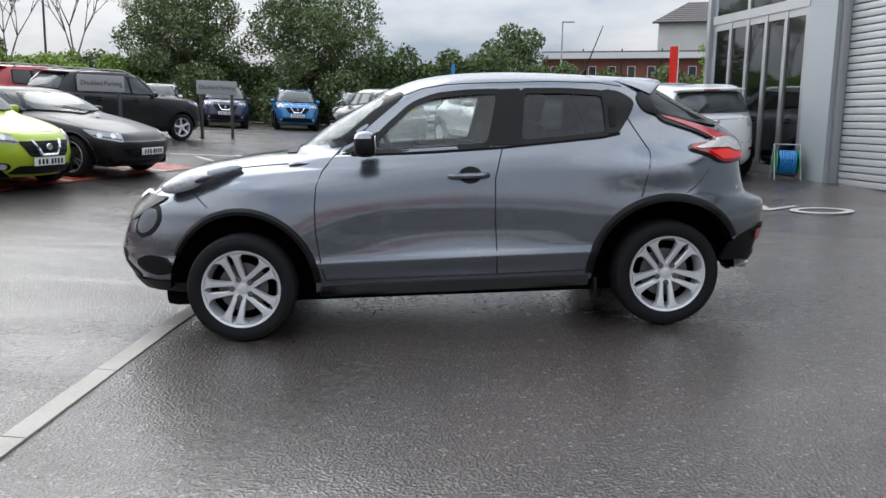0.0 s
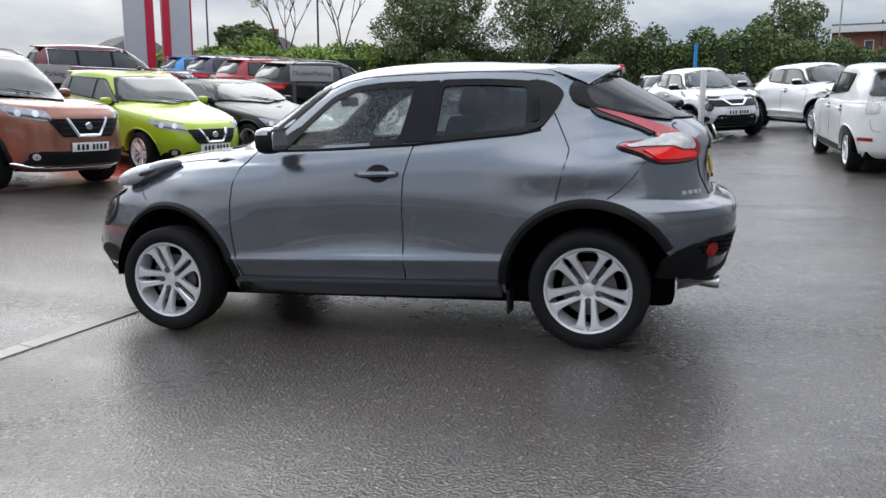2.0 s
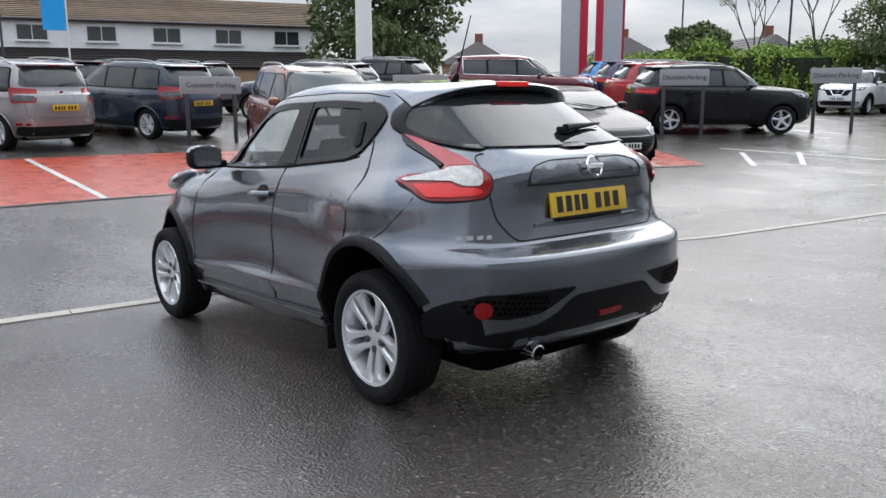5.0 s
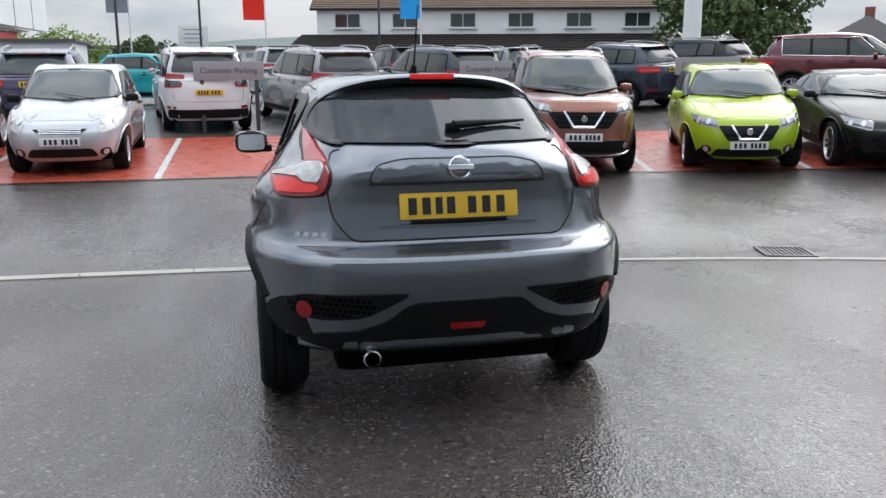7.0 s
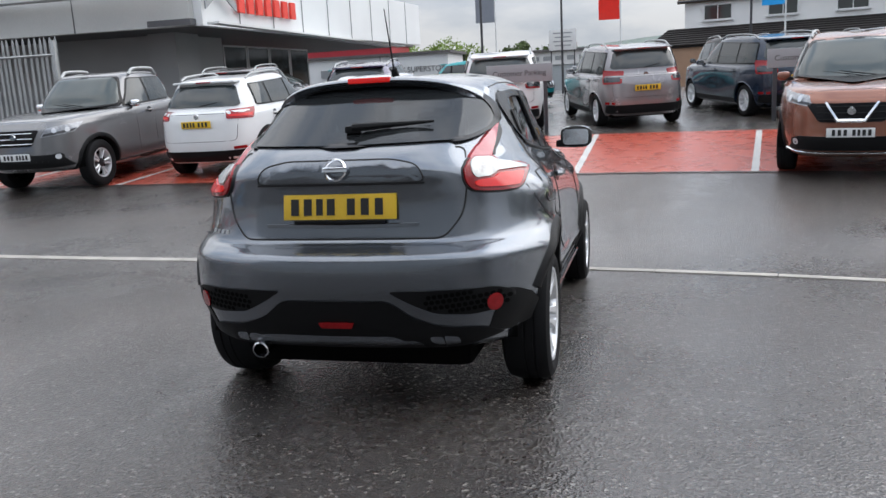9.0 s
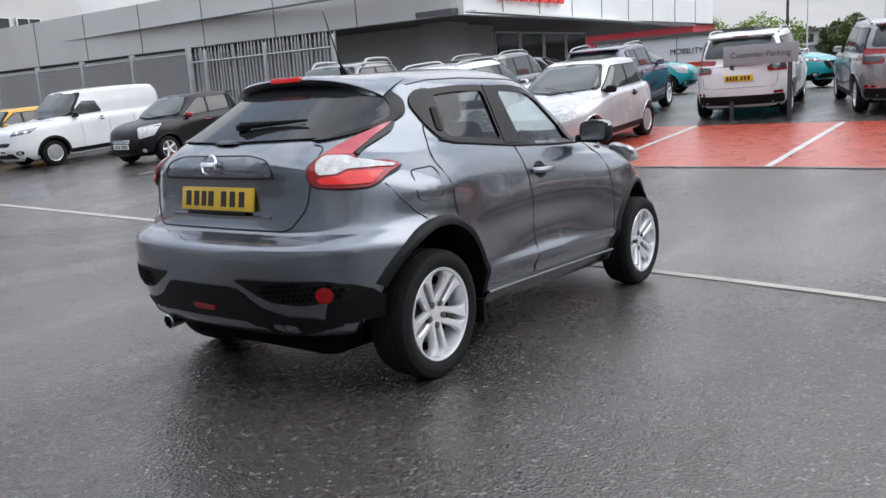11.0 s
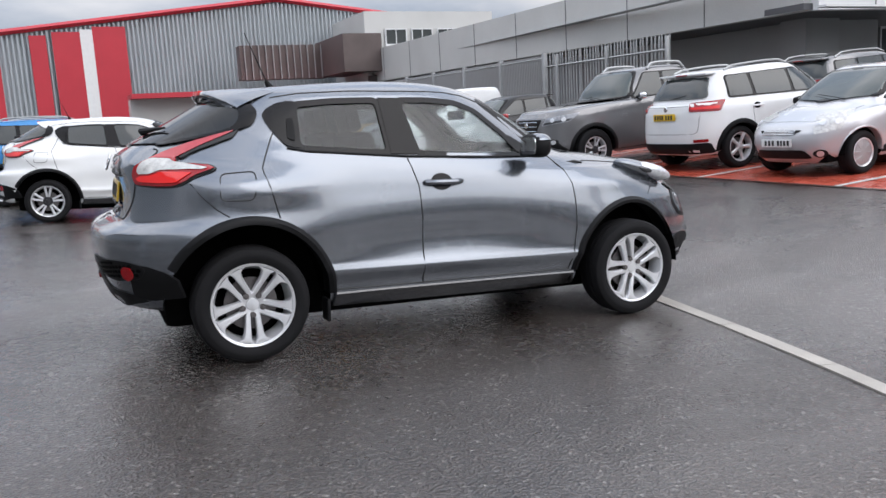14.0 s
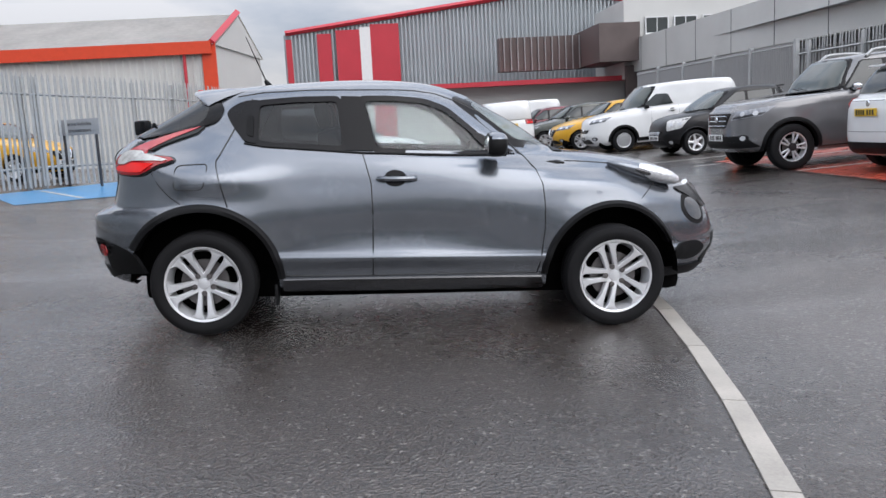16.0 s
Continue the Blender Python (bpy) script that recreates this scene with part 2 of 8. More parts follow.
M = {
    "tarmac": tarmac_material("wet_tarmac", (0.0155, 0.0115, 0.0097), (0.042, 0.0312, 0.0255), 0.18, 0.46),
    "rubber": material("tyre_rubber", (0.010, 0.010, 0.011), 0.8, vary=0.3, bump=0.2, spec=0.2),
    "alloy": material("alloy", (0.74, 0.75, 0.77), 0.32, 0.6, vary=0.06, coat=0.5),
    "dark_alloy": material("dark_alloy", (0.05, 0.05, 0.055), 0.35, 0.6, vary=0.1),
    "disc": material("brake_steel", (0.16, 0.15, 0.15), 0.5, 0.8, vary=0.3),
    "plastic": material("black_plastic", (0.008, 0.0082, 0.009), 0.5, vary=0.2, bump=0.12, grain=300, spec=0.16),
    "gloss_black": material("gloss_black", (0.006, 0.006, 0.007), 0.25, vary=0.1, spec=0.2),
    "under": material("underbody", (0.004, 0.004, 0.004), 0.95, vary=0.3, spec=0.04),
    "chrome": material("chrome", (0.75, 0.76, 0.78), 0.12, 1.0, vary=0.04),
    # drop scatter also stands in for bright sky reflected in the door glass
    "glass": glass_material("clear_glass", (0.84, 0.90, 0.88), 0.30, drops=True, gloss=1.0, pane=(0.15, 0.18, 0.17)),
    "privacy": glass_material("privacy_glass", (0.26, 0.28, 0.29), 0.22),
    "wet_screen": glass_material("wet_windscreen", (0.80, 0.86, 0.84), 0.5, drops=True),
    "rear_glass": glass_material("dark_rear_glass", (0.07, 0.075, 0.08), 0.55, gloss=0.75, pane=(0.03, 0.033, 0.035)),
    # the grey-green sky reflection is put into the windscreen's base colour
    "car_screen": material("sky_grey_windscreen", (0.055, 0.068, 0.066), 0.10, vary=0.12, scale=2.0, spec=0.6),
    "seat": material("seat_cloth", (0.055, 0.056, 0.06), 0.9, vary=0.25, bump=0.2),
    "red_lens": material("red_lens", (0.27, 0.004, 0.007), 0.2, vary=0.15, coat=0.5, scale=30, spec=0.3),
    "lit_lens": material("lit_red_lens", (0.50, 0.012, 0.012), 0.15, vary=0.1, coat=0.3, emit=((1.0, 0.02, 0.015), 0.22)),
    "spike_lens": material("pink_red_lens", (0.42, 0.045, 0.055), 0.2, vary=0.1, coat=0.6, scale=30, spec=0.4),
    "clear_lens": material("clear_lens", (0.62, 0.63, 0.65), 0.12, 0.35, vary=0.2, coat=1.0, scale=40),
    "head_lens": material("head_lens", (0.60, 0.61, 0.63), 0.14, 0.3, vary=0.3, coat=1.0, scale=30),
    "lamp_glass": material("lamp_glass", (0.26, 0.27, 0.29), 0.12, 0.3, vary=0.5, coat=1.0, scale=22),
    "lamp_clear": material("clear_ribbed_lens", (0.50, 0.50, 0.49), 0.25, 0.2, vary=0.4, coat=0.15, scale=25, grain=120),
    "cover": material("wheel_cover", (0.36, 0.37, 0.38), 0.4, 0.5, vary=0.15),
    "sill": material("satin_sill", (0.020, 0.021, 0.024), 0.22, vary=0.15, spec=0.7, coat=0.5),
    "lamp_dark": material("lamp_inner", (0.05, 0.05, 0.055), 0.2, 0.4, coat=1.0),
    "yellow_plate": material("yellow_plate", (0.72, 0.46, 0.02), 0.35, vary=0.06, coat=0.5),
    "white_plate": material("white_plate", (0.72, 0.73, 0.72), 0.35, vary=0.06, coat=0.5),
    "ink": material("black_ink", (0.012, 0.012, 0.013), 0.5),
    "compact_grey": car_paint("gunmetal_paint", (0.152, 0.167, 0.190), 0.85, 1.0),
    "white_paint": paint_on("white_line_paint", (0.52, 0.52, 0.50), worn=0.46),
    "concrete": material("concrete_channel", (0.37, 0.345, 0.31), 0.6, vary=0.3, scale=3, bump=0.5, grain=70),
    "red_bay": paint_on("red_bay_paint", (0.42, 0.075, 0.045), (0.12, 0.04, 0.035), worn=0.52, rough=0.28),
    "blue_bay": paint_on("blue_bay_paint", (0.06, 0.26, 0.5), worn=0.52, rough=0.3),
    "iron": material("cast_iron", (0.14, 0.136, 0.13), 0.4, 0.6, vary=0.3, bump=0.5),
    "galv": material("galvanised_steel", (0.38, 0.39, 0.39), 0.5, 0.25, vary=0.2, scale=2.5, grain=30),
    "sign_grey": material("grey_sign_face", (0.30, 0.31, 0.32), 0.4, vary=0.06),
    "sign_text": material("sign_lettering", (0.05, 0.05, 0.055), 0.5),
    "sign_white": material("white_sign_face", (0.7, 0.7, 0.69), 0.4, vary=0.06),
    "post": material("dark_post", (0.045, 0.045, 0.05), 0.5, vary=0.15),
    "clad_grey": material("grey_cladding", (0.38, 0.41, 0.43), 0.42, 0.2, vary=0.08, scale=0.6, grain=25),
    "clad_light": material("light_cladding", (0.53, 0.53, 0.51), 0.45, vary=0.1, scale=0.5, grain=20),
    "clad_dark": material("brown_cladding", (0.10, 0.075, 0.07), 0.5, vary=0.25, scale=1.2),
    "clad_red": material("red_cladding", (0.46, 0.03, 0.045), 0.4, vary=0.1, scale=0.8),
    "orange_trim": material("orange_red_trim", (0.62, 0.06, 0.02), 0.4, vary=0.08),
    "wall_grey": material("grey_panel_wall", (0.30, 0.30, 0.30), 0.5, vary=0.08, scale=0.7),
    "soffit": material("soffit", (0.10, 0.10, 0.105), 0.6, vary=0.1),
    "render_white": material("white_render", (0.80, 0.80, 0.79), 0.7, vary=0.07, scale=0.7, bump=0.3),
    "roof_brown": material("brown_roof_tile", (0.145, 0.100, 0.064), 0.75, vary=0.35, scale=1.5, bump=0.6, per_piece=0.2),
    "roof_dark": material("dark_slate", (0.030, 0.027, 0.026), 0.9, vary=0.25, scale=1.5, bump=0.5, spec=0.12),
    "roof_grey": material("grey_roof", (0.11, 0.10, 0.10), 0.7, vary=0.2, scale=1.2),
    "brick": material("red_brick", (0.20, 0.075, 0.05), 0.75, vary=0.25, scale=1.5, grain=18, bump=0.4),
    "brick_pale": material("buff_brick", (0.32, 0.2, 0.13), 0.75, vary=0.2, scale=1.5, grain=18, bump=0.4),
    "frame_white": material("white_frame", (0.66, 0.67, 0.67), 0.4, vary=0.05),
    "frame_silver": material("silver_frame", (0.42, 0.43, 0.44), 0.35, 0.7, vary=0.05),
    "window": material("dark_window", (0.034, 0.041, 0.042), 0.07, vary=0.2, coat=0.0, scale=1.0, spec=0.6),
    "hedge": material("hedge_leaf", (0.085, 0.128, 0.038), 0.6, vary=0.45, scale=0.7, grain=9, spec=0.3),
    "leaf": material("tree_leaf", (0.100, 0.135, 0.05), 0.6, vary=0.5, scale=0.8, grain=9, spec=0.3),
    "leaf_bright": material("bright_leaf", (0.20, 0.30, 0.055), 0.6, vary=0.4, scale=0.7, grain=9, spec=0.3),
    "blossom": material("pale_blossom", (0.42, 0.43, 0.30), 0.7, vary=0.2),
    "bark": material("bark", (0.07, 0.05, 0.038), 0.85, vary=0.3, bump=0.7),
    # greyed green: the distance haze is mixed into the hill colour
    "field": material("far_hill", (0.13, 0.165, 0.145), 0.9, vary=0.35, scale=0.02, grain=0.15),
    "totem_grey": material("totem_panel", (0.5, 0.52, 0.55), 0.35, 0.3, vary=0.05),
    "totem_red": material("totem_red", (0.48, 0.015, 0.045), 0.35, vary=0.05),
    "cone_orange": material("cone_orange", (0.75, 0.13, 0.03), 0.45, vary=0.12),
    "hose_blue": material("blue_hose", (0.02, 0.22, 0.55), 0.4, vary=0.12),
    "hose_green": material("green_reel", (0.02, 0.28, 0.13), 0.4, vary=0.1),
    "flag_blue": material("blue_banner", (0.05, 0.42, 0.75), 0.7, vary=0.08),
    "flag_red": material("red_banner", (0.75, 0.06, 0.04), 0.7, vary=0.08),
    "flag_grey": material("grey_banner", (0.3, 0.32, 0.36), 0.7, vary=0.08),
    "roller": material("roller_shutter", (0.5, 0.51, 0.52), 0.45, 0.3, vary=0.08),
}
PAINTS = {}


def paint(name, colour, metal=0.0, coat=0.8):
    if name not in PAINTS:
        PAINTS[name] = car_paint(name, colour, metal, coat)
    return PAINTS[name]


# ---- mesh tools ----
from mathutils.bvhtree import BVHTree


def mesh_from(bm, name, mat, smooth=True):
    me = bpy.data.meshes.new(name)
    if "oriented" not in bm.faces.layers.int:
        bmesh.ops.recalc_face_normals(bm, faces=bm.faces)
    bm.to_mesh(me)
    bm.free()
    me.materials.append(mat)
    if smooth:
        for p in me.polygons:
            p.use_smooth = True
        me.set_sharp_from_angle(angle=radians(38))
    return me


def part(name, bm, mat, parent, label="", smooth=True):
    ob = new(name, mesh_from(bm, name, mat, smooth))
    ob.parent = parent
    if label:
        ob["label"] = label
    return ob


def piece(name, me, parent, m):
    ob = new(name, me)
    ob.parent = parent
    ob.matrix_basis = m
    return ob


def thing(name, m, label, category, group="", kind=""):
    ob = new(name)
    ob.matrix_basis = m
    ob.empty_display_size = 0.2
    return tagged(ob, label, category, group, kind)


def solid(name, bm, mat, label="", category="", group="", kind="", m=None, smooth=True):
    ob = new(name, mesh_from(bm, name, mat, smooth))
    if m is not None:
        ob.matrix_basis = m
    return tagged(ob, label, category, group, kind)


def box(bm, cx, cy, cz, sx, sy, sz, bevel=0.0, m=None):
    r = bmesh.ops.create_cube(bm, size=1.0)
    vs = r["verts"]
    bmesh.ops.scale(bm, vec=(sx, sy, sz), verts=vs)
    if bevel:
        es = list({e for v in vs for e in v.link_edges})
        g = bmesh.ops.bevel(bm, geom=es, offset=bevel, segments=2, affect="EDGES", profile=0.6)
        vs = list({v for f in g["faces"] for v in f.verts} | {v for v in vs if v.is_valid})
    t = Matrix.Translation((cx, cy, cz))
    bmesh.ops.transform(bm, matrix=(m @ t) if m is not None else t, verts=vs)
    return bm


def boxed(*args, **kw):
    return box(bmesh.new(), *args, **kw)


def rod(bm, a, b, r1, r2=None, seg=10, caps=True):
    a, b = Vector(a), Vector(b)
    d = b - a
    m = Matrix.Translation((a + b) / 2) @ d.to_track_quat("Z", "Y").to_matrix().to_4x4()
    bmesh.ops.create_cone(bm, cap_ends=caps, segments=seg, radius1=r1, radius2=r1 if r2 is None else r2, depth=d.length, matrix=m)
    return bm


def lathe(bm, profile, seg=40, axis="y", centre=(0, 0, 0), sign=1):
    """Turns (radius, along) pairs round the y axis."""
    rings = []
    for r, a in profile:
        ring = []
        for k in range(seg):
            t = 2 * math.pi * k / seg
            p = (r * math.cos(t), a * sign, r * math.sin(t)) if axis == "y" else (r * math.cos(t), r * math.sin(t), a)
            ring.append(bm.verts.new(Vector(p) + Vector(centre)))
        rings.append(ring)
    for q, s in zip(rings, rings[1:]):
        for k in range(seg):
            bm.faces.new((q[k], q[(k + 1) % seg], s[(k + 1) % seg], s[k]))
    return bm


def tube(bm, pts, r, seg=6):
    pts = [Vector(p) for p in pts]
    rings = []
    for i, p in enumerate(pts):
        d = (pts[min(i + 1, len(pts) - 1)] - pts[max(i - 1, 0)]).normalized()
        q = d.to_track_quat("Z", "Y").to_matrix()
        rings.append([bm.verts.new(p + q @ Vector((r * math.cos(2 * math.pi * k / seg), r * math.sin(2 * math.pi * k / seg), 0))) for k in range(seg)])
    for a, b in zip(rings, rings[1:]):
        for k in range(seg):
            bm.faces.new((a[k], a[(k + 1) % seg], b[(k + 1) % seg], b[k]))
    for r_ in (rings[0], rings[-1]):
        bm.faces.new(r_)
    return bm


def prism(bm, pts, depth, m):
    """A flat outline in its own xy plane, made depth thick along z."""
    lo = [bm.verts.new(m @ Vector((x, y, 0))) for x, y in pts]
    hi = [bm.verts.new(m @ Vector((x, y, depth))) for x, y in pts]
    bm.faces.new(lo)
    bm.faces.new(hi)
    n = len(pts)
    for i in range(n):
        bm.faces.new((lo[i], lo[(i + 1) % n], hi[(i + 1) % n], hi[i]))
    return bm


def round_poly(pts, r=0.04, n=4):
    """An outline with its corners rounded."""
    out = []
    k = len(pts)
    for i in range(k):
        p, a, b = Vector(pts[i]), Vector(pts[i - 1]), Vector(pts[(i + 1) % k])
        da, db = a - p, b - p
        ra = min(r, da.length * 0.45)
        rb = min(r, db.length * 0.45)
        s, e = p + da.normalized() * ra, p + db.normalized() * rb
        for j in range(n + 1):
            t = j / n
            out.append(tuple(s * (1 - t) ** 2 + p * 2 * t * (1 - t) + e * t * t))
    return out


def inset_poly(pts, d):
    """The outline moved inwards by d (outwards when d is negative)."""
    area = sum(pts[i - 1][0] * pts[i][1] - pts[i][0] * pts[i - 1][1] for i in range(len(pts)))
    s = 1 if area > 0 else -1
    out = []
    n = len(pts)
    for i in range(n):
        a, p, b = Vector(pts[i - 1]), Vector(pts[i]), Vector(pts[(i + 1) % n])
        e1, e2 = (p - a).normalized(), (b - p).normalized()
        n1, n2 = Vector((-e1.y, e1.x)) * s, Vector((-e2.y, e2.x)) * s
        h = n1 + n2
        h = h / max(0.35, h.length_squared / 2) if h.length > 1e-6 else n1
        out.append(tuple(p + h * d))
    return out


class Skin:
    """A body to lay outlines on. The views: 'L' and 'R' from the sides (x, z), 'B' and 'F' from the rear and front (y, z), 'T' from above (x, y)."""

    def __init__(self, bm):
        self.tree = BVHTree.FromBMesh(bm)

    def axis_of(self, view):
        if isinstance(view, tuple):
            az = radians(view[0])
            out = Vector((math.cos(az), math.sin(az), 0))
            side = Vector((-math.sin(az), math.cos(az), 0))
            return lambda u, v: out * 6 + side * u + Vector((0, 0, v)), -out
        return {"L": (lambda u, v: Vector((u, -6, v)), Vector((0, 1, 0))), "R": (lambda u, v: Vector((u, 6, v)), Vector((0, -1, 0))),
                "B": (lambda u, v: Vector((6, u, v)), Vector((-1, 0, 0))), "F": (lambda u, v: Vector((-6, u, v)), Vector((1, 0, 0))),
                "T": (lambda u, v: Vector((u, v, 6)), Vector((0, 0, -1)))}[view]

    def hit(self, view, u, v, off=0.0):
        start, way = self.axis_of(view)
        p, n, _, _ = self.tree.ray_cast(start(u, v), way)
        if p is None:
            p, n, _, _ = self.tree.find_nearest(start(u, v) + way * 5.0)
        if n.dot(way) > 0:
            n = -n
        return p + n * off

    def patch(self, view, pts, off=0.004, step=0.08, rim=0.006, even=0):
        """A panel of that outline, cut into a mesh and laid on the body, with a turned-in edge."""
        bm = bmesh.new()
        f = bm.faces.new([bm.verts.new((u, v, 0)) for u, v in pts])
        bmesh.ops.triangulate(bm, faces=bm.faces[:])
        us, vs = [p[0] for p in pts], [p[1] for p in pts]
        for lo, hi, nrm in ((min(us), max(us), (1, 0, 0)), (min(vs), max(vs), (0, 1, 0))):
            k = max(1, int(math.ceil((hi - lo) / step)))
            for i in range(1, k):
                c = lo + (hi - lo) * i / k
                bmesh.ops.bisect_plane(bm, geom=bm.verts[:] + bm.edges[:] + bm.faces[:], plane_co=(c * nrm[0], c * nrm[1], 0), plane_no=nrm, dist=1e-5)
        edges = [e for e in bm.edges if len(e.link_faces) == 1]
        lay = {}
        for v in bm.verts:
            lay[v] = (v.co.x, v.co.y)
        for v in bm.verts:
            v.co = self.hit(view, *lay[v], off)
        inner = [v for v in bm.verts if not v.is_boundary]
        for _ in range(even):
            bmesh.ops.smooth_vert(bm, verts=inner, factor=0.5, use_axis_x=True, use_axis_y=True, use_axis_z=True)
        if not rim:
            bm.faces.layers.int.new("oriented")
            bm.normal_update()
            way = self.axis_of(view)[1]
            bmesh.ops.reverse_faces(bm, faces=[f for f in bm.faces if f.normal.dot(way) > 0])
        else:
            g = bmesh.ops.extrude_edge_only(bm, edges=edges)
            start, way = self.axis_of(view)
            for v in g["geom"]:
                if isinstance(v, bmesh.types.BMVert):
                    v.co += way * (off + rim)
        return bm

    def ring(self, view, outer, inner, off=0.004, rim=0.012):
        """A frame between two outlines with as many points, laid on the body."""
        bm = bmesh.new()
        start, way = self.axis_of(view)
        o = [bm.verts.new(self.hit(view, *p, off)) for p in outer]
        i_ = [bm.verts.new(self.hit(view, *p, off)) for p in inner]
        o2 = [bm.verts.new(v.co + way * (off + rim)) for v in o]
        i2 = [bm.verts.new(v.co + way * (off + rim)) for v in i_]
        n = len(o)
        for k in range(n):
            j = (k + 1) % n
            for a, b in ((o, i_), (o2, o), (i_, i2)):
                bm.faces.new((a[k], a[j], b[j], b[k]))
        return bm

    def line(self, view, pts, r=0.004, off=0.0, step=0.05, close=False):
        """A thin seam along a path on the body."""
        path = []
        pts = list(pts) + ([pts[0]] if close else [])
        for a, b in zip(pts, pts[1:]):
            k = max(1, int(math.dist(a, b) / step))
            path += [self.hit(view, a[0] + (b[0] - a[0]) * i / k, a[1] + (b[1] - a[1]) * i / k, off) for i in range(k)]
        path.append(self.hit(view, *pts[-1], off))
        return tube(bmesh.new(), path, r, 5)


def lettering(name, text, size, m, mat, parent, depth=0.003):
    cu = bpy.data.curves.new(name, "FONT")
    cu.body, cu.size, cu.align_x, cu.align_y, cu.extrude = text, size, "CENTER", "CENTER", depth
    ob = bpy.data.objects.new(name, cu)
    scene.collection.objects.link(ob)
    me = bpy.data.meshes.new_from_object(ob.evaluated_get(bpy.context.evaluated_depsgraph_get()))
    bpy.data.objects.remove(ob)
    bpy.data.curves.remove(cu)
    me.name = name
    me.materials.clear()
    me.materials.append(mat)
    o = new(name, me)
    o.parent = parent
    o.matrix_basis = m
    return o


def words(text, size, m, mat, parent, depth=0.003):
    """One mesh a word, the whole line centred."""
    wide = [lettering("lettering", w, size, m, mat, parent, depth) for w in text.split()]
    gap = size * 0.3
    span = [max(v.co.x for v in o.data.vertices) - min(v.co.x for v in o.data.vertices) for o in wide]
    x = -(sum(span) + gap * (len(span) - 1)) / 2
    for o, w in zip(wide, span):
        o.matrix_basis = m @ Matrix.Translation((x + w / 2, 0, 0))
        x += w + gap


def smooth01(t):
    t = max(0.0, min(1.0, t))
    return t * t * (3 - 2 * t)


SLOPE = math.tan(radians(2.5))


def ground_z(x, y):
    """The yard falls from both sides to the drain channel and rises towards the hedge."""
    cross = min(x, 9.0) * SLOPE if x > -1.7 else -1.7 * SLOPE + 0.055 * (-1.7 - max(x, -18.0))
    along = 0.04 * (min(y, 18.0) - 5.0) + 0.01 * (min(y, 60) - 18.0) * (y > 18) if y > 5 else 0.0
    crown = 0.016 * (1 - smooth01((math.hypot(x, y) - 2.4) / 2.6))
    return cross * (1 - 0.6 * smooth01((y - 12) / 20)) + along + crown


# ---- cars ----
# A body is a stack of plan outlines. Each level: five heights from nose to tail; x at nose and tail; half width; squareness of nose and tail; dip.
def spline(rows, sub):
    """Catmull-Rom through the levels."""
    out = []
    n = len(rows)
    for i in range(n - 1):
        p0, p1, p2, p3 = rows[max(i - 1, 0)], rows[i], rows[i + 1], rows[min(i + 2, n - 1)]
        for j in range(sub):
            t = j / sub
            out.append(p1 + 0.5 * t * (p2 - p0 + t * (2 * p0 - 5 * p1 + 4 * p2 - p3 + t * (3 * (p1 - p2) + p3 - p0))))
    out.append(rows[-1])
    return out


def body_shell(levels, bulges, count, sub, ring):
    rows = spline([ring(lv, count) for lv in levels], sub)
    grid = np.array(rows)
    wide = np.abs(grid[:, :, 1]).max(axis=1, keepdims=True)
    flank = (np.abs(grid[:, :, 1]) / np.maximum(wide, 0.05)) ** 5
    for x0, z0, sx, sz, amp in bulges:
        grid[:, :, 1] -= amp * flank * np.exp(-((grid[:, :, 0] - x0) / sx) ** 2 - ((grid[:, :, 2] - z0) / sz) ** 2)
    bm = bmesh.new()
    rings = []
    for row in grid:
        left = [bm.verts.new(p) for p in row]
        right = [bm.verts.new((p[0], -p[1], p[2])) for p in row[1:-1]]
        rings.append(left + right[::-1])
    n = len(rings[0])
    for a, b in zip(rings, rings[1:]):
        for k in range(n):
            bm.faces.new((a[k], a[(k + 1) % n], b[(k + 1) % n], b[k]))
    top = rings[-1]
    for k in range(1, count - 1):
        q = [top[k], top[k + 1], top[(n - k - 1) % n], top[n - k]] if k < count - 2 else [top[k], top[k + 1], top[n - k]]
        if k == 1:
            bm.faces.new((top[0], top[1], top[n - 1]))
        bm.faces.new(q)
    bmesh.ops.recalc_face_normals(bm, faces=bm.faces)
    bm.normal_update()
    return bm


def inside(p, poly):
    x, y = p
    hit = False
    for i in range(len(poly)):
        (x1, y1), (x2, y2) = poly[i - 1], poly[i]
        if (y1 > y) != (y2 > y) and x < (x2 - x1) * (y - y1) / (y2 - y1) + x1:
            hit = not hit
    return hit


def cut_arches(bm, hubs, hub_z, r, lift=0.0):
    gone = []
    for f in bm.faces:
        c = f.calc_center_median()
        if abs(c.y) > 0.45 and any(math.hypot(c.x - h, c.z - hub_z) < r + lift * ((c.z - hub_z) / max(0.01, math.hypot(c.x - h, c.z - hub_z))) ** 2 for h in hubs):
            gone.append(f)
    bmesh.ops.delete(bm, geom=gone, context="FACES")
    for v in bm.verts:
        if v.is_boundary and abs(v.co.y) > 0.45:
            for h in hubs:
                d = Vector((v.co.x - h, v.co.z - hub_z))
                rr = r + lift * (d.y / d.length) ** 2
                if abs(d.length - rr) < 0.09 and v.co.z > 0.24:
                    d = d.normalized() * rr
                    v.co.x, v.co.z = h + d.x, hub_z + d.y


def nearest_on(p, poly):
    best, at = 9.0, p
    for i in range(len(poly)):
        a, b = Vector(poly[i - 1]), Vector(poly[i])
        d = b - a
        t = max(0.0, min(1.0, (Vector(p) - a).dot(d) / max(d.length_squared, 1e-9)))
        q = a + d * t
        if (q - Vector(p)).length < best:
            best, at = (q - Vector(p)).length, q
    return best, at


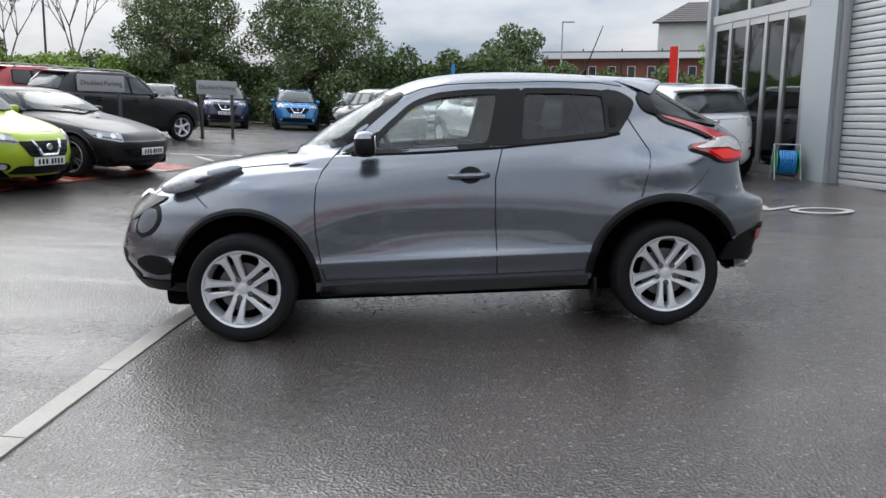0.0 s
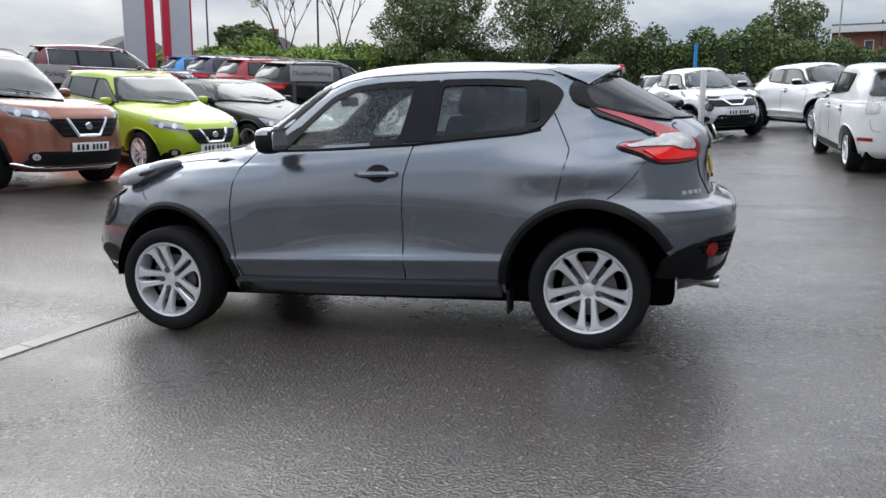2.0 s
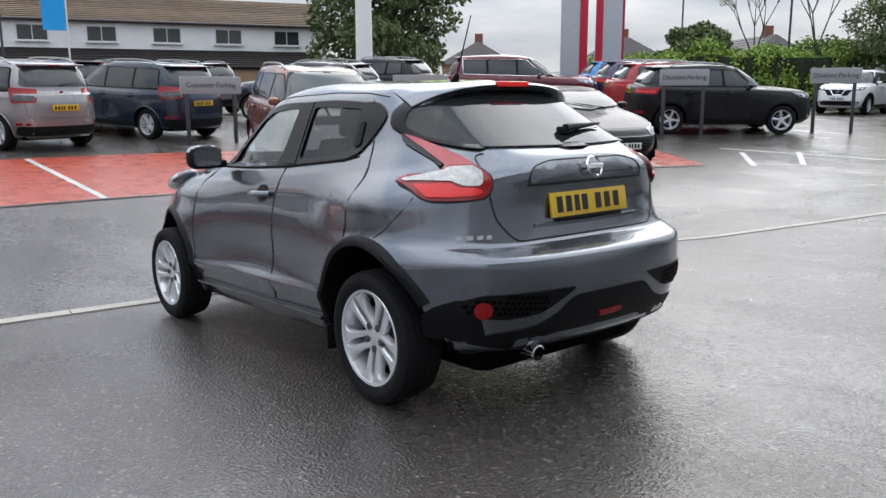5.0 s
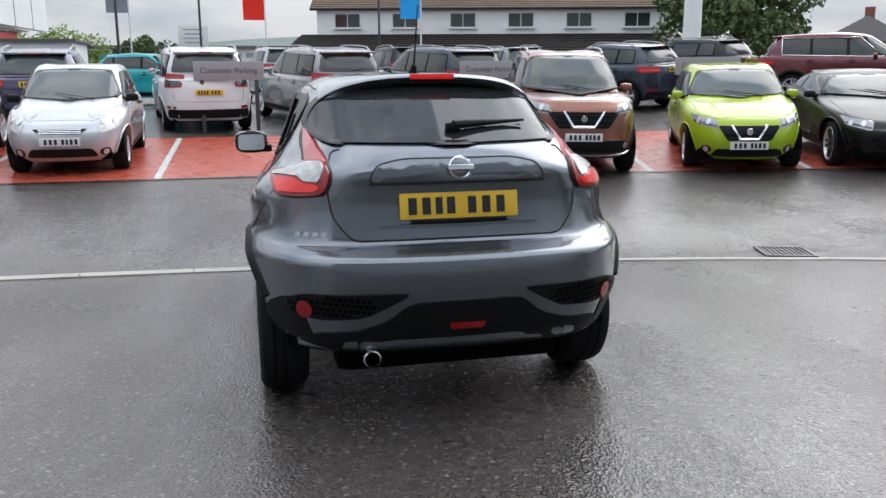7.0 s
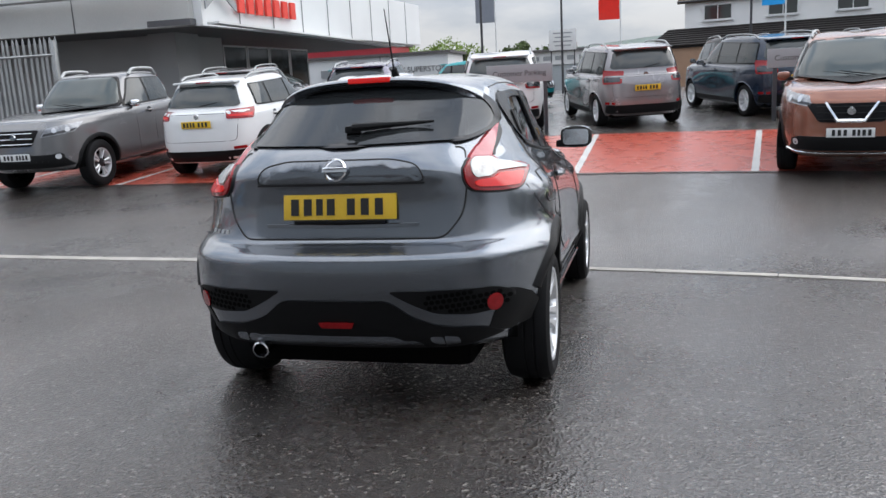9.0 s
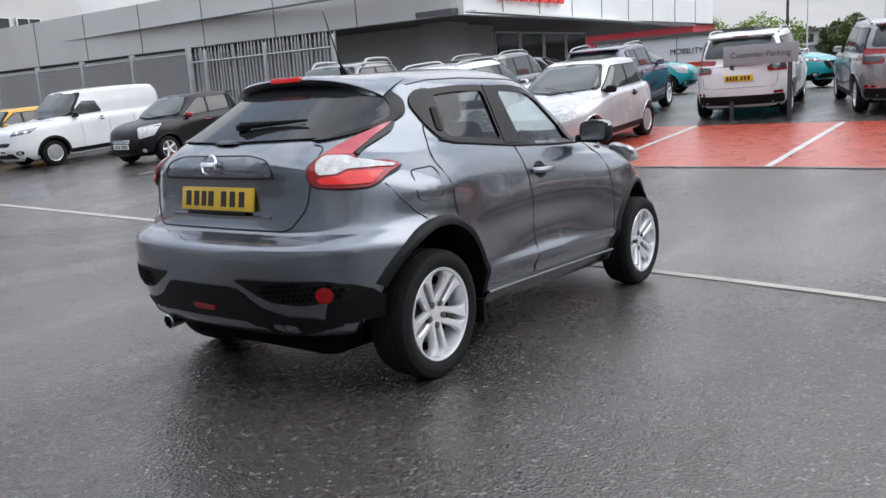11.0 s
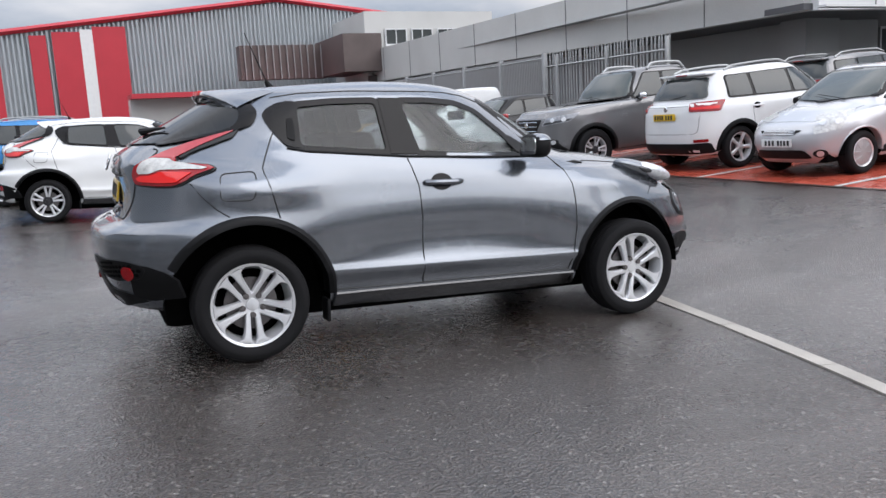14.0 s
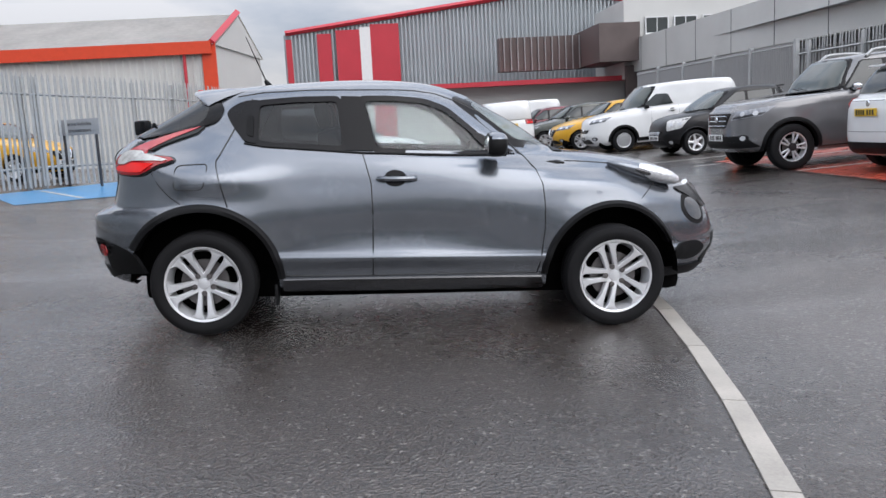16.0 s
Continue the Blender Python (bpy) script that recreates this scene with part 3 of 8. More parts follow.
def cut_holes(bm, skin, holes):
    """holes: (view, outline); the body's faces behind a window are taken out and the edge drawn on to the outline."""
    for view, poly in holes:
        gone = []
        flat = (lambda c: (c.x, c.z)) if view in "LR" else (lambda c: (c.y, c.z))
        for f in bm.faces:
            c = f.calc_center_median()
            if view in "LR":
                ok = (c.y < -0.3 if view == "L" else c.y > 0.3) and abs(f.normal.y) > 0.25
            else:
                ok = (c.x > 0.6 and f.normal.x > 0.15) if view == "B" else (c.x < 0 and f.normal.x < -0.15)
            if ok and inside(flat(c), poly):
                gone.append(f)
        rim = {v for f in gone for v in f.verts}
        bmesh.ops.delete(bm, geom=gone, context="FACES")
        for v in rim:
            if v.is_valid and v.is_boundary:
                d, q = nearest_on(flat(v.co), poly)
                if d < 0.09:
                    v.co = skin.hit(view, q.x, q.y)


def arch_trim(skin, side, hub, hub_z, r_in, r_out, off=0.014, lip=0.12, a0=-4, a1=184, n=36, lift=0.0):
    bm = bmesh.new()
    s = -1 if side == "L" else 1
    rows = []
    for k in range(n + 1):
        a = radians(a0 + (a1 - a0) * k / n)
        ca, sa = math.cos(a), math.sin(a)
        row = []
        for r, o in ((r_out, -0.004), (r_out - 0.006, off), ((r_in + r_out) / 2, off + 0.008), (r_in, off), (r_in - 0.004, -0.03), (r_in + 0.004, -lip)):
            r += lift * sa * sa
            x, z = hub + r * ca, max(0.30, hub_z + r * sa)
            p = skin.hit(side, x, max(z, 0.26))
            row.append(bm.verts.new((x, p.y + s * o, z)))
        rows.append(row)
    for a, b in zip(rows, rows[1:]):
        for i in range(len(a) - 1):
            bm.faces.new((a[i], a[i + 1], b[i + 1], b[i]))
    return bm


def liner(hub, hub_z, r, y_out, y_in, lift=0.0, skin=None):
    bm = bmesh.new()
    rows = []
    for k in range(21):
        a = radians(0 + 180 * k / 20)
        rr = r + lift * math.sin(a) ** 2
        x, z = hub + rr * math.cos(a), max(0.2, hub_z + rr * math.sin(a))
        edge = y_out
        if skin is not None:
            # stays just inside the panel, above and below
            reach = min(abs(skin.hit("R", x + d, max(z + d, 0.42)).y) for d in (-0.03, 0.0, 0.03))
            edge = math.copysign(max(0.74, reach - 0.025), y_out)
        rows.append([bm.verts.new((x, edge, z)), bm.verts.new((x, y_in, z))])
    for a, b in zip(rows, rows[1:]):
        bm.faces.new((a[0], a[1], b[1], b[0]))
    bm.faces.new([r_[1] for r_ in rows])
    return bm


# Wheels: outer face towards -y.
def spoke_bm(style, r):
    bm = bmesh.new()
    s = r / 0.222

    def bar(ang, shift, r0, r1, w0, w1, y0, y1, t=0.03):
        m = Matrix.Rotation(ang, 4, "Y")
        vs = []
        for rr, w, y in ((r0, w0, y0), ((r0 + r1) / 2, (w0 + w1) / 2 * 0.92, (y0 + y1) / 2 - 0.006), (r1, w1, y1)):
            sh = shift * (0.55 + 0.45 * (rr - r0) / (r1 - r0)) if shift else 0
            vs.append([bm.verts.new(m @ Vector((x, yy, rr * s))) for x, yy in ((sh - w / 2, y + 0.008), (sh - w / 4, y), (sh + w / 4, y), (sh + w / 2, y + 0.008), (sh + w / 2, y + t), (sh - w / 2, y + t))])
        for a, b in zip(vs, vs[1:]):
            for k in range(6):
                bm.faces.new((a[k], a[(k + 1) % 6], b[(k + 1) % 6], b[k]))
        bm.faces.new(vs[0])
        bm.faces.new(vs[-1])

    if style == "double":
        # pairs of bars that flare into the rim, with a slot between the two
        prof = ((0.036, 0.000, 0.036, -0.064), (0.075, 0.012, 0.041, -0.072), (0.120, 0.0145, 0.046, -0.082), (0.165, 0.015, 0.053, -0.090), (0.188, 0.0145, 0.062, -0.094), (0.201, 0.009, 0.078, -0.096), (0.213, 0.000, 0.104, -0.096))
        for k in range(5):
            m = Matrix.Rotation(2 * math.pi * (k + 0.5) / 5, 4, "Y")
            for sd in (-1, 1):
                rows = []
                for rr, wi, wo, y in prof:
                    bend = lambda w: math.sqrt(max(rr * rr - w * w * 0.9, 0.0001))
                    e = min(0.006, (wo - wi) / 4)
                    ring = [(wi, y + 0.007), (wi + e, y), (wo - e, y), (wo, y + 0.009), (wo, y + 0.04), (wi, y + 0.04)]
                    rows.append([bm.verts.new(m @ Vector((sd * w * s, yy, bend(w) * s))) for w, yy in ring])
                for a, b in zip(rows, rows[1:]):
                    for q in range(6):
                        bm.faces.new((a[q], a[(q + 1) % 6], b[(q + 1) % 6], b[q]))
                bm.faces.new(rows[0])
                bm.faces.new(rows[-1])
        bmesh.ops.recalc_face_normals(bm, faces=bm.faces)
    elif style == "five":
        for k in range(5):
            bar(2 * math.pi * k / 5, 0, 0.03, 0.214, 0.046, 0.062, -0.078, -0.092)
    elif style in ("ten", "dark"):
        for k in range(10):
            bar(2 * math.pi * k / 10 + (0.12 if k % 2 else -0.12), 0, 0.03, 0.214, 0.028, 0.036, -0.074, -0.09)
    elif style == "cover":
        lathe(bm, [(0.214 * s, -0.085), (0.15 * s, -0.098), (0.06 * s, -0.096), (0.0, -0.1)], 32)
        for k in range(8):
            bar(2 * math.pi * k / 8, 0, 0.06, 0.205, 0.03, 0.05, -0.098, -0.092, 0.008)
    return bm


WHEELS = {}


def wheel_parts(style, r_tyre, r_rim, seg):
    key = (style, r_tyre, r_rim, seg)
    if key not in WHEELS:
        t, q = r_tyre, r_rim
        ty = lathe(bmesh.new(), [(q - 0.005, -0.088), (q + 0.012, -0.104), (q + 0.045, -0.114), (t - 0.035, -0.112), (t - 0.012, -0.1), (t - 0.002, -0.078),
                                 (t, -0.05), (t - 0.006, -0.047), (t - 0.006, -0.041), (t, -0.038), (t, -0.004), (t - 0.006, -0.002), (t - 0.006, 0.004), (t, 0.006),
                                 (t, 0.05), (t - 0.01, 0.095), (t - 0.04, 0.112), (q + 0.03, 0.108), (q, 0.09)], seg)
        lip = lathe(bmesh.new(), [(q + 0.008, -0.098), (q + 0.004, -0.104), (q - 0.008, -0.1), (q - 0.013, -0.088), (q - 0.016, -0.07), (q - 0.027, -0.045), (q - 0.030, 0.02)], seg)
        sp = spoke_bm(style, q)
        dish = 0.022 if style == "double" else 0.0
        hub = lathe(bmesh.new(), [(0.05 if dish else 0.07, -0.05 + dish), (0.048 if dish else 0.068, -0.082 + dish), (0.045 if dish else 0.05, -0.086 + dish), (0.036, -0.082 + dish), (0.034, -0.09 + dish), (0.012, -0.094 + dish), (0.0, -0.094 + dish)], 24)
        nuts = lathe(bmesh.new(), [(0.017, -0.05), (0.017, -0.075), (0.0125, -0.075), (0.0125, -0.07), (0.009, -0.07), (0.009, -0.078), (0.0, -0.079)], 10)
        disc = lathe(bmesh.new(), [(0.07, -0.02), (0.145, -0.022), (0.145, -0.01), (0.0, -0.008)], 28)
        back = lathe(bmesh.new(), [(q - 0.031, 0.0), (q - 0.032, 0.03), (0.1, 0.03), (0.0, 0.03)], 32)
        face = M["dark_alloy"] if style in ("ten", "dark") else M["alloy"]
        WHEELS[key] = [mesh_from(b, n, m) for b, n, m in ((ty, "wheel", M["rubber"]), (lip, "rim", M["alloy"]), (sp, "spokes", M["cover"] if style == "cover" else M["dark_alloy"] if style == "dark" else M["alloy"]), (hub, "hub", face), (nuts, "wheel_nut", M["disc"]), (disc, "brake_disc", M["disc"]), (back, "back_plate", M["under"]))]
    return WHEELS[key]


def add_wheel(car, x, y, r_tyre, r_rim, style, seg):
    me = wheel_parts(style, r_tyre, r_rim, seg)
    w = piece("wheel", me[0], car, Matrix.Translation((x, y, r_tyre)) @ Matrix.Rotation(0 if y < 0 else math.pi, 4, "Z") @ Matrix.Rotation(0.0 if seg > 40 else 0.7 * x + y, 4, "Y") @ Matrix.Scale(1.0, 4))
    for n, m in zip(("rim", "spokes", "hub", "wheel_nut", "brake_disc", "back_plate"), me[1:]):
        if n != "wheel_nut":
            piece(n, m, w, Matrix())
        elif seg > 40:
            for k in range(5):
                a = 2 * math.pi * (k + 0.5) / 5
                piece(n, m, w, Matrix.Translation((0.058 * math.sin(a), 0, 0.058 * math.cos(a))))
    return w


def plate(car, skin, view, y, z, mat, w=0.52, off=0.02, tilt=0.0):
    """A number plate with plain bars for its characters."""
    p = skin.hit(view, y, z)
    s = 1 if view == "B" else -1
    m = Matrix.Translation((p.x + s * off, y, z)) @ Matrix.Rotation(tilt, 4, "Y")
    bm = box(bmesh.new(), 0, 0, 0, 0.012, w, 0.111, 0.004)
    ob = part("number_plate", bm, mat, car)
    ob.matrix_basis = m
    at = [-0.205, -0.145, -0.09, -0.038, 0.055, 0.118, 0.182]
    for i, a in enumerate(at):
        part("character_bar", boxed(s * 0.0075, s * -a if view == "F" else a, 0, 0.003, 0.036 if i != 2 else 0.03, 0.072, 0.0), M["ink"], ob, smooth=False)
    return ob


def mirror(car, x, y, z, s, mat, size=1.0, cap=None):
    bm = bmesh.new()
    bmesh.ops.create_uvsphere(bm, u_segments=16, v_segments=10, radius=0.5)
    for v in bm.verts:
        v.co = Vector((math.copysign(abs(v.co.x * 2) ** 0.7 / 2, v.co.x) * 0.16, math.copysign(abs(v.co.y * 2) ** 0.6 / 2, v.co.y) * 0.25, math.copysign(abs(v.co.z * 2) ** 0.65 / 2, v.co.z) * 0.17)) * size
        v.co.x = min(v.co.x, 0.062 * size)
    ob = part("door_mirror", bm, mat, car)
    ob.matrix_basis = Matrix.Translation((x, y + s * 0.1 * size, z))
    if cap is not None:
        cm = bmesh.new()
        cm.from_mesh(ob.data)
        bmesh.ops.delete(cm, geom=[v for v in cm.verts if v.co.z < 0.012 * size or v.co.x > 0.055 * size], context="VERTS")
        bmesh.ops.scale(cm, vec=(1.04, 1.03, 1.04), verts=cm.verts)
        part("mirror_cap", cm, cap, ob)
    g = prism(bmesh.new(), round_poly([(-0.1 * size, -0.06 * size), (0.1 * size, -0.06 * size), (0.1 * size, 0.06 * size), (-0.1 * size, 0.06 * size)], 0.03), 0.004, pose(0.062 * size, 0, 0, 90, 0, 90))
    part("mirror_glass", g, M["chrome"], ob)
    part("mirror_arm", boxed(-0.005, -s * 0.1 * size, -0.05 * size, 0.09, 0.1, 0.05, 0.015), M["plastic"], ob)
    return ob


def handle(car, skin, side, x, z, mat, length=0.2):
    p = skin.hit(side, x, z)
    s = -1 if side == "L" else 1
    bm = bmesh.new()
    n = 10
    pts = [(x - length / 2 + length * k / n, p.y + s * (0.012 + 0.034 * math.sin(math.pi * k / n) ** 0.5), z) for k in range(n + 1)]
    tube(bm, pts, 0.017, 8)
    for v in bm.verts:
        v.co.y = p.y + (v.co.y - p.y) * 0.95
    h = part("door_handle", bm, mat, car)
    cup = skin.patch(side, [(x + 0.01 + 0.07 * math.cos(2 * math.pi * k / 16), z + 0.05 * math.sin(2 * math.pi * k / 16)) for k in range(16)], 0.003, 0.05, 0.004)
    part("handle_recess", cup, M["gloss_black"], h)
    return h


def through_knots(x, knots):
    """A smooth curve through (x, z) knots."""
    xs, zs = np.array([k[0] for k in knots]), np.array([k[1] for k in knots])
    d = np.gradient(zs, xs)
    i = np.clip(np.searchsorted(xs, x) - 1, 0, len(xs) - 2)
    h = xs[i + 1] - xs[i]
    t = np.clip((x - xs[i]) / h, 0, 1)
    return (2 * t ** 3 - 3 * t ** 2 + 1) * zs[i] + (t ** 3 - 2 * t ** 2 + t) * h * d[i] + (3 * t ** 2 - 2 * t ** 3) * zs[i + 1] + (t ** 3 - t ** 2) * h * d[i + 1]


def knot_ring(lv, count, at_x=(-1.25, 0.3, 1.2)):
    """Heights at the nose, the front wheel, the doors, the rear wheel and the tail; x at nose and tail; half width; squareness of nose and tail; bow of the tail."""
    zs, xf, xr, w, nf, nr, bow = lv
    th = np.linspace(0, math.pi, 1600)
    c, s = np.cos(th), np.sin(th)
    n = np.where(c > 0, nf, nr)
    xm, a = (xf + xr) / 2, (xr - xf) / 2
    x = xm - np.sign(c) * np.abs(c) ** (2 / n) * a
    y = np.abs(s) ** (2 / n) * w
    d = np.concatenate([[0], np.cumsum(np.hypot(np.diff(x), np.diff(y)))])
    at = np.linspace(0, d[-1], count)
    x, y = np.interp(at, d, x), np.interp(at, d, y)
    y[0] = y[-1] = 0
    knots = [(xf, zs[0])] + [(k, z) for k, z in zip(at_x, zs[1:4]) if xf + 0.12 < k < xr - 0.3] + [(xr, zs[4])]
    z = through_knots(x, knots)
    x = x - bow * y * y * np.clip((x - 1.0) / 0.8, 0, 1)
    return np.stack([x, -y, z], 1)


def generic_levels(s):
    L, W, H, fo, wb = s["size"]
    hood, belt = s["hood"], s["belt"]
    xf, w = -wb / 2 - fo, W / 2
    xr = xf + L
    ws, wt, rt, rb = s["ws"], s["wt"], s["rt"], s["rb"]
    nf, nr = s.get("nose", 4.2), s.get("tail", 4.6)
    cowl = s.get("cowl", belt + 0.02)
    tail = s.get("deck", belt)
    top_w = w * s.get("roof_w", 0.73)
    wing = hood * 0.5 + cowl * 0.5
    up = s.get("clear", 0.0)
    out = [
        ((0.21 + up, 0.21 + up * 0.7, 0.21 + up * 0.5, 0.22 + up * 0.7, 0.24 + up), xf + 0.17, xr - 0.12, w - 0.08, nf, nr, 0),
        ((0.31 + up * 0.8, 0.30 + up * 0.6, 0.30 + up * 0.4, 0.31 + up * 0.6, 0.33 + up * 0.8), xf + 0.06, xr - 0.03, w - 0.025, nf, nr, 0),
        ((0.48 + up * 0.3, 0.46 + up * 0.2, 0.46, 0.47 + up * 0.2, 0.50 + up * 0.3), xf, xr, w - 0.005, nf, nr, 0),
        ((0.60, 0.60, 0.60, 0.62, 0.64), xf + 0.01, xr, w, nf, nr, 0),
        ((hood * 0.82, wing * 0.82, belt * 0.83, belt * 0.85, tail * 0.85), xf + 0.05, xr - 0.02, w - 0.006, nf, nr, 0),
        ((hood * 0.92, wing * 0.91, belt * 0.93, belt * 0.95, tail * 0.95), xf + 0.13, xr - 0.045, w - 0.018, nf, nr, 0),
        ((hood * 0.985, wing - 0.035, belt - 0.02, belt - 0.01, tail + 0.005), xf + 0.27, xr - 0.065, w - 0.036, nf, nr, 0),
        ((hood * 0.5 + cowl * 0.5 + 0.015, wing + 0.01, belt + 0.005, belt + 0.015, tail + 0.035), (xf + 0.22) * 0.5 + ws * 0.5, xr * 0.6 + rb * 0.4 - 0.03, w - 0.052, nf, nr, 0),
        ((cowl, cowl, belt + 0.03, belt + 0.035, tail + 0.055), ws, rb, w - 0.072, 4.0, nr, 0),
    ]
    for k in (0.36, 0.72):
        bow = math.sin(math.pi * k)
        zs = (cowl + (H - 0.08 - cowl) * k + 0.01 * bow, 0, belt + 0.03 + (H - 0.085 - belt) * k, belt + 0.035 + (H - 0.095 - belt) * k, tail + 0.055 + (H - 0.155 - tail) * k)
        out.append(((zs[0], zs[0], zs[2], zs[3], zs[4]), ws + (wt - ws) * k - 0.02 * bow, rb + (rt - rb) * k + s.get("rbow", 0.04) * bow, (w - 0.072) * (1 - k) + top_w * k + 0.012 * bow, 4.2, nr, 0))
    out += [
        ((H - 0.08, H - 0.08, H - 0.055, H - 0.06, H - 0.10), wt, rt, top_w, 4.2, 4.5, 0),
        ((H - 0.035, H - 0.035, H - 0.015, H - 0.02, H - 0.05), wt + 0.12, rt - 0.06, top_w - 0.09, 4.0, 4.2, 0),
        ((H - 0.014, H - 0.014, H - 0.002, H - 0.008, H - 0.03), wt + 0.30, rt - 0.20, top_w * 0.5, 3.5, 3.6, 0),
        ((H - 0.01, H - 0.01, H, H - 0.005, H - 0.02), wt + 0.50, rt - 0.40, 0.02, 3, 3, 0),
    ]
    return out


def make_car(name, s, m, colour, label, group="", plates=("white_plate", "yellow_plate"), far=False):
    """A parked car: body, glass, lamps, grille, trim, mirrors, handles and wheels."""
    L, W, H, fo, wb = s["size"]
    car = thing(name, m, label, s.get("cat", "car"), group)
    lv = generic_levels(s)
    R = s.get("tyre", 0.32)
    hubs = (-wb / 2, wb / 2)
    bulge = [(h, 0.62, 0.40, 0.25, s.get("flare", 0.03)) for h in hubs] + [(0.0, 0.62, 0.55, 0.16, -0.014)]
    bm = body_shell(lv, bulge, 48 if far else 76, 3 if far else 4, lambda l_, n_: knot_ring(l_, n_, (-wb / 2, 0.1, wb / 2)))
    skin = Skin(bm)
    cut_arches(bm, hubs, R, R + 0.055)
    part("body", bm, colour, car)
    xf = -wb / 2 - fo
    xr = xf + L
    w, belt, hood = W / 2, s["belt"], s["hood"]
    ws, wt, rt, rb = s["ws"], s["wt"], s["rt"], s["rb"]
    cowl, tail = s.get("cowl", belt + 0.02), s.get("deck", belt)
    part("underbody", boxed((xf + xr) / 2, 0, 0.28 + s.get("clear", 0.0), L - (0.5 if not s.get("clear") else 0.9), W - 0.42, 0.16, 0.05), M["under"], car)
    trim = M["plastic"] if s.get("clad") else colour
    for side, sy in (("L", -1), ("R", 1)):
        for h in hubs:
            part("arch_trim", arch_trim(skin, side, h, R, R + 0.045, R + (0.115 if s.get("clad") else 0.075), 0.008 if s.get("clad") else 0.001, 0.1, n=24), trim, car)
            part("arch_liner", liner(h, R, R + 0.06, sy * (w - 0.06), sy * (w - 0.36)), M["under"], car)
            add_wheel(car, h, sy * (w - 0.15), R, s.get("rim", 0.215), s.get("wheels", "double"), 28 if far else 36)
        # side glass
        z1, z2 = belt + 0.045, H - s.get("glass_top", 0.135)
        x1, x2 = ws + s.get("gl0", 0.36), wt + s.get("gl1", 0.2)
        x3, x4 = rt - s.get("gl2", 0.2), rb - s.get("gl3", 0.38)
        rise = s.get("rise", 0.03)
        splits = [x1] + list(s.get("pillars", (0.1, 0.95))) + [x4]
        if not s.get("van"):
            full = [(x1, z1), (x4, z1 + rise), (x3, z2 - 0.02), (x2, z2)]
            part("window_surround", skin.patch(side, round_poly(inset_poly(full, -0.025), 0.06), 0.009, 0.09), M["gloss_black"], car)
        if s.get("chrome_line"):
            part("window_line", skin.line(side, inset_poly(full, -0.035), 0.011, 0.008, 0.06, True), M["chrome"], car, "chrome strip round the side windows")
        for a, b in zip(splits, splits[1:]):
            def lean(x, z, a=a):
                t = (z - z1) / (z2 - z1)
                return x + t * ((x2 - x1) if x == x1 else (x3 - x4) if x == x4 else 0.03)
            la, lb = a + (0.0 if a == x1 else 0.035), b - (0.0 if b == x4 else 0.035)
            za = z1 + rise * (la - x1) / (x4 - x1)
            zb = z1 + rise * (lb - x1) / (x4 - x1)
            quad = [(la, za), (lb, zb), (lean(b, z2) - (0 if b == x4 else 0.035), z2 - (0.02 if b == x4 else 0)), (lean(a, z2) + (0 if a == x1 else 0.035), z2)]
            part("side_window", skin.patch(side, round_poly(quad, 0.035), 0.016, 0.09), M["window"], car)
        for hx in s.get("handles", (0.0, 0.95)):
            handle(car, skin, side, hx, belt - 0.09, s.get("handle_mat", colour), 0.19)
        seams = s.get("seams", (ws + 0.42, 0.13, 1.05))
        for k, sx in enumerate(seams):
            part("door_seam", skin.line(side, [(sx, 0.36), (sx + 0.0, belt - 0.1), (sx + (0.06 if k == 0 else 0.0), belt + 0.02)], 0.0035, 0.0, 0.12), M["ink"], car)
        part("sill_trim", skin.patch(side, round_poly([(-wb / 2 + R + 0.06, 0.26), (wb / 2 - R - 0.06, 0.26), (wb / 2 - R - 0.07, 0.36), (-wb / 2 + R + 0.07, 0.36)], 0.02), 0.008, 0.3), M["plastic"], car)
        mirror(car, s.get("mirror_x", ws + 0.48), sy * (w - 0.07), belt + 0.06, sy, s.get("mirror_mat", colour), 0.72)
        # lamps on the corners
        fa = s.get("lamp_az", 28)
        az = 180 - sy * fa
        zl = s.get("lamp_z", (hood * 0.80, hood * 0.94))
        def uv(px, py, pz, az=az):
            a = radians(az)
            return (-math.sin(a) * px + math.cos(a) * py, pz)
        lamp = [uv(xf + 0.02, sy * (w * s.get("lamp_in", 0.5)), zl[0]), uv(xf + 0.28, sy * (w - 0.06), zl[0] + 0.05), uv(xf + 0.5, sy * (w - 0.02), zl[1] + 0.03), uv(xf + 0.1, sy * (w * 0.58), zl[1] - 0.02)]
        hl = part("headlight", skin.patch((az,), round_poly(lamp, 0.03), 0.008, 0.1), M[s.get("lens", "lamp_glass")], car)
        mid = [lamp[0], lamp[1], tuple((a + b) / 2 for a, b in zip(lamp[1], lamp[2])), tuple((a + b) / 2 for a, b in zip(lamp[0], lamp[3]))]
        mid = inset_poly(mid, 0.016)
        if not s.get("lens"):
            part("lamp_insert", skin.patch((az,), round_poly(mid, 0.015), 0.012, 0.1), M["lamp_dark"], hl)
        cx, cz = (sum(p[i] for p in lamp) / 4 for i in (0, 1))
        for k_ in (-0.09, 0.09):
            part("lamp_bulb", skin.patch((az,), [(cx + k_ + 0.036 * math.cos(k * 0.524), cz + 0.036 * math.sin(k * 0.524)) for k in range(12)], 0.016, 0.1), M["clear_lens"], hl)
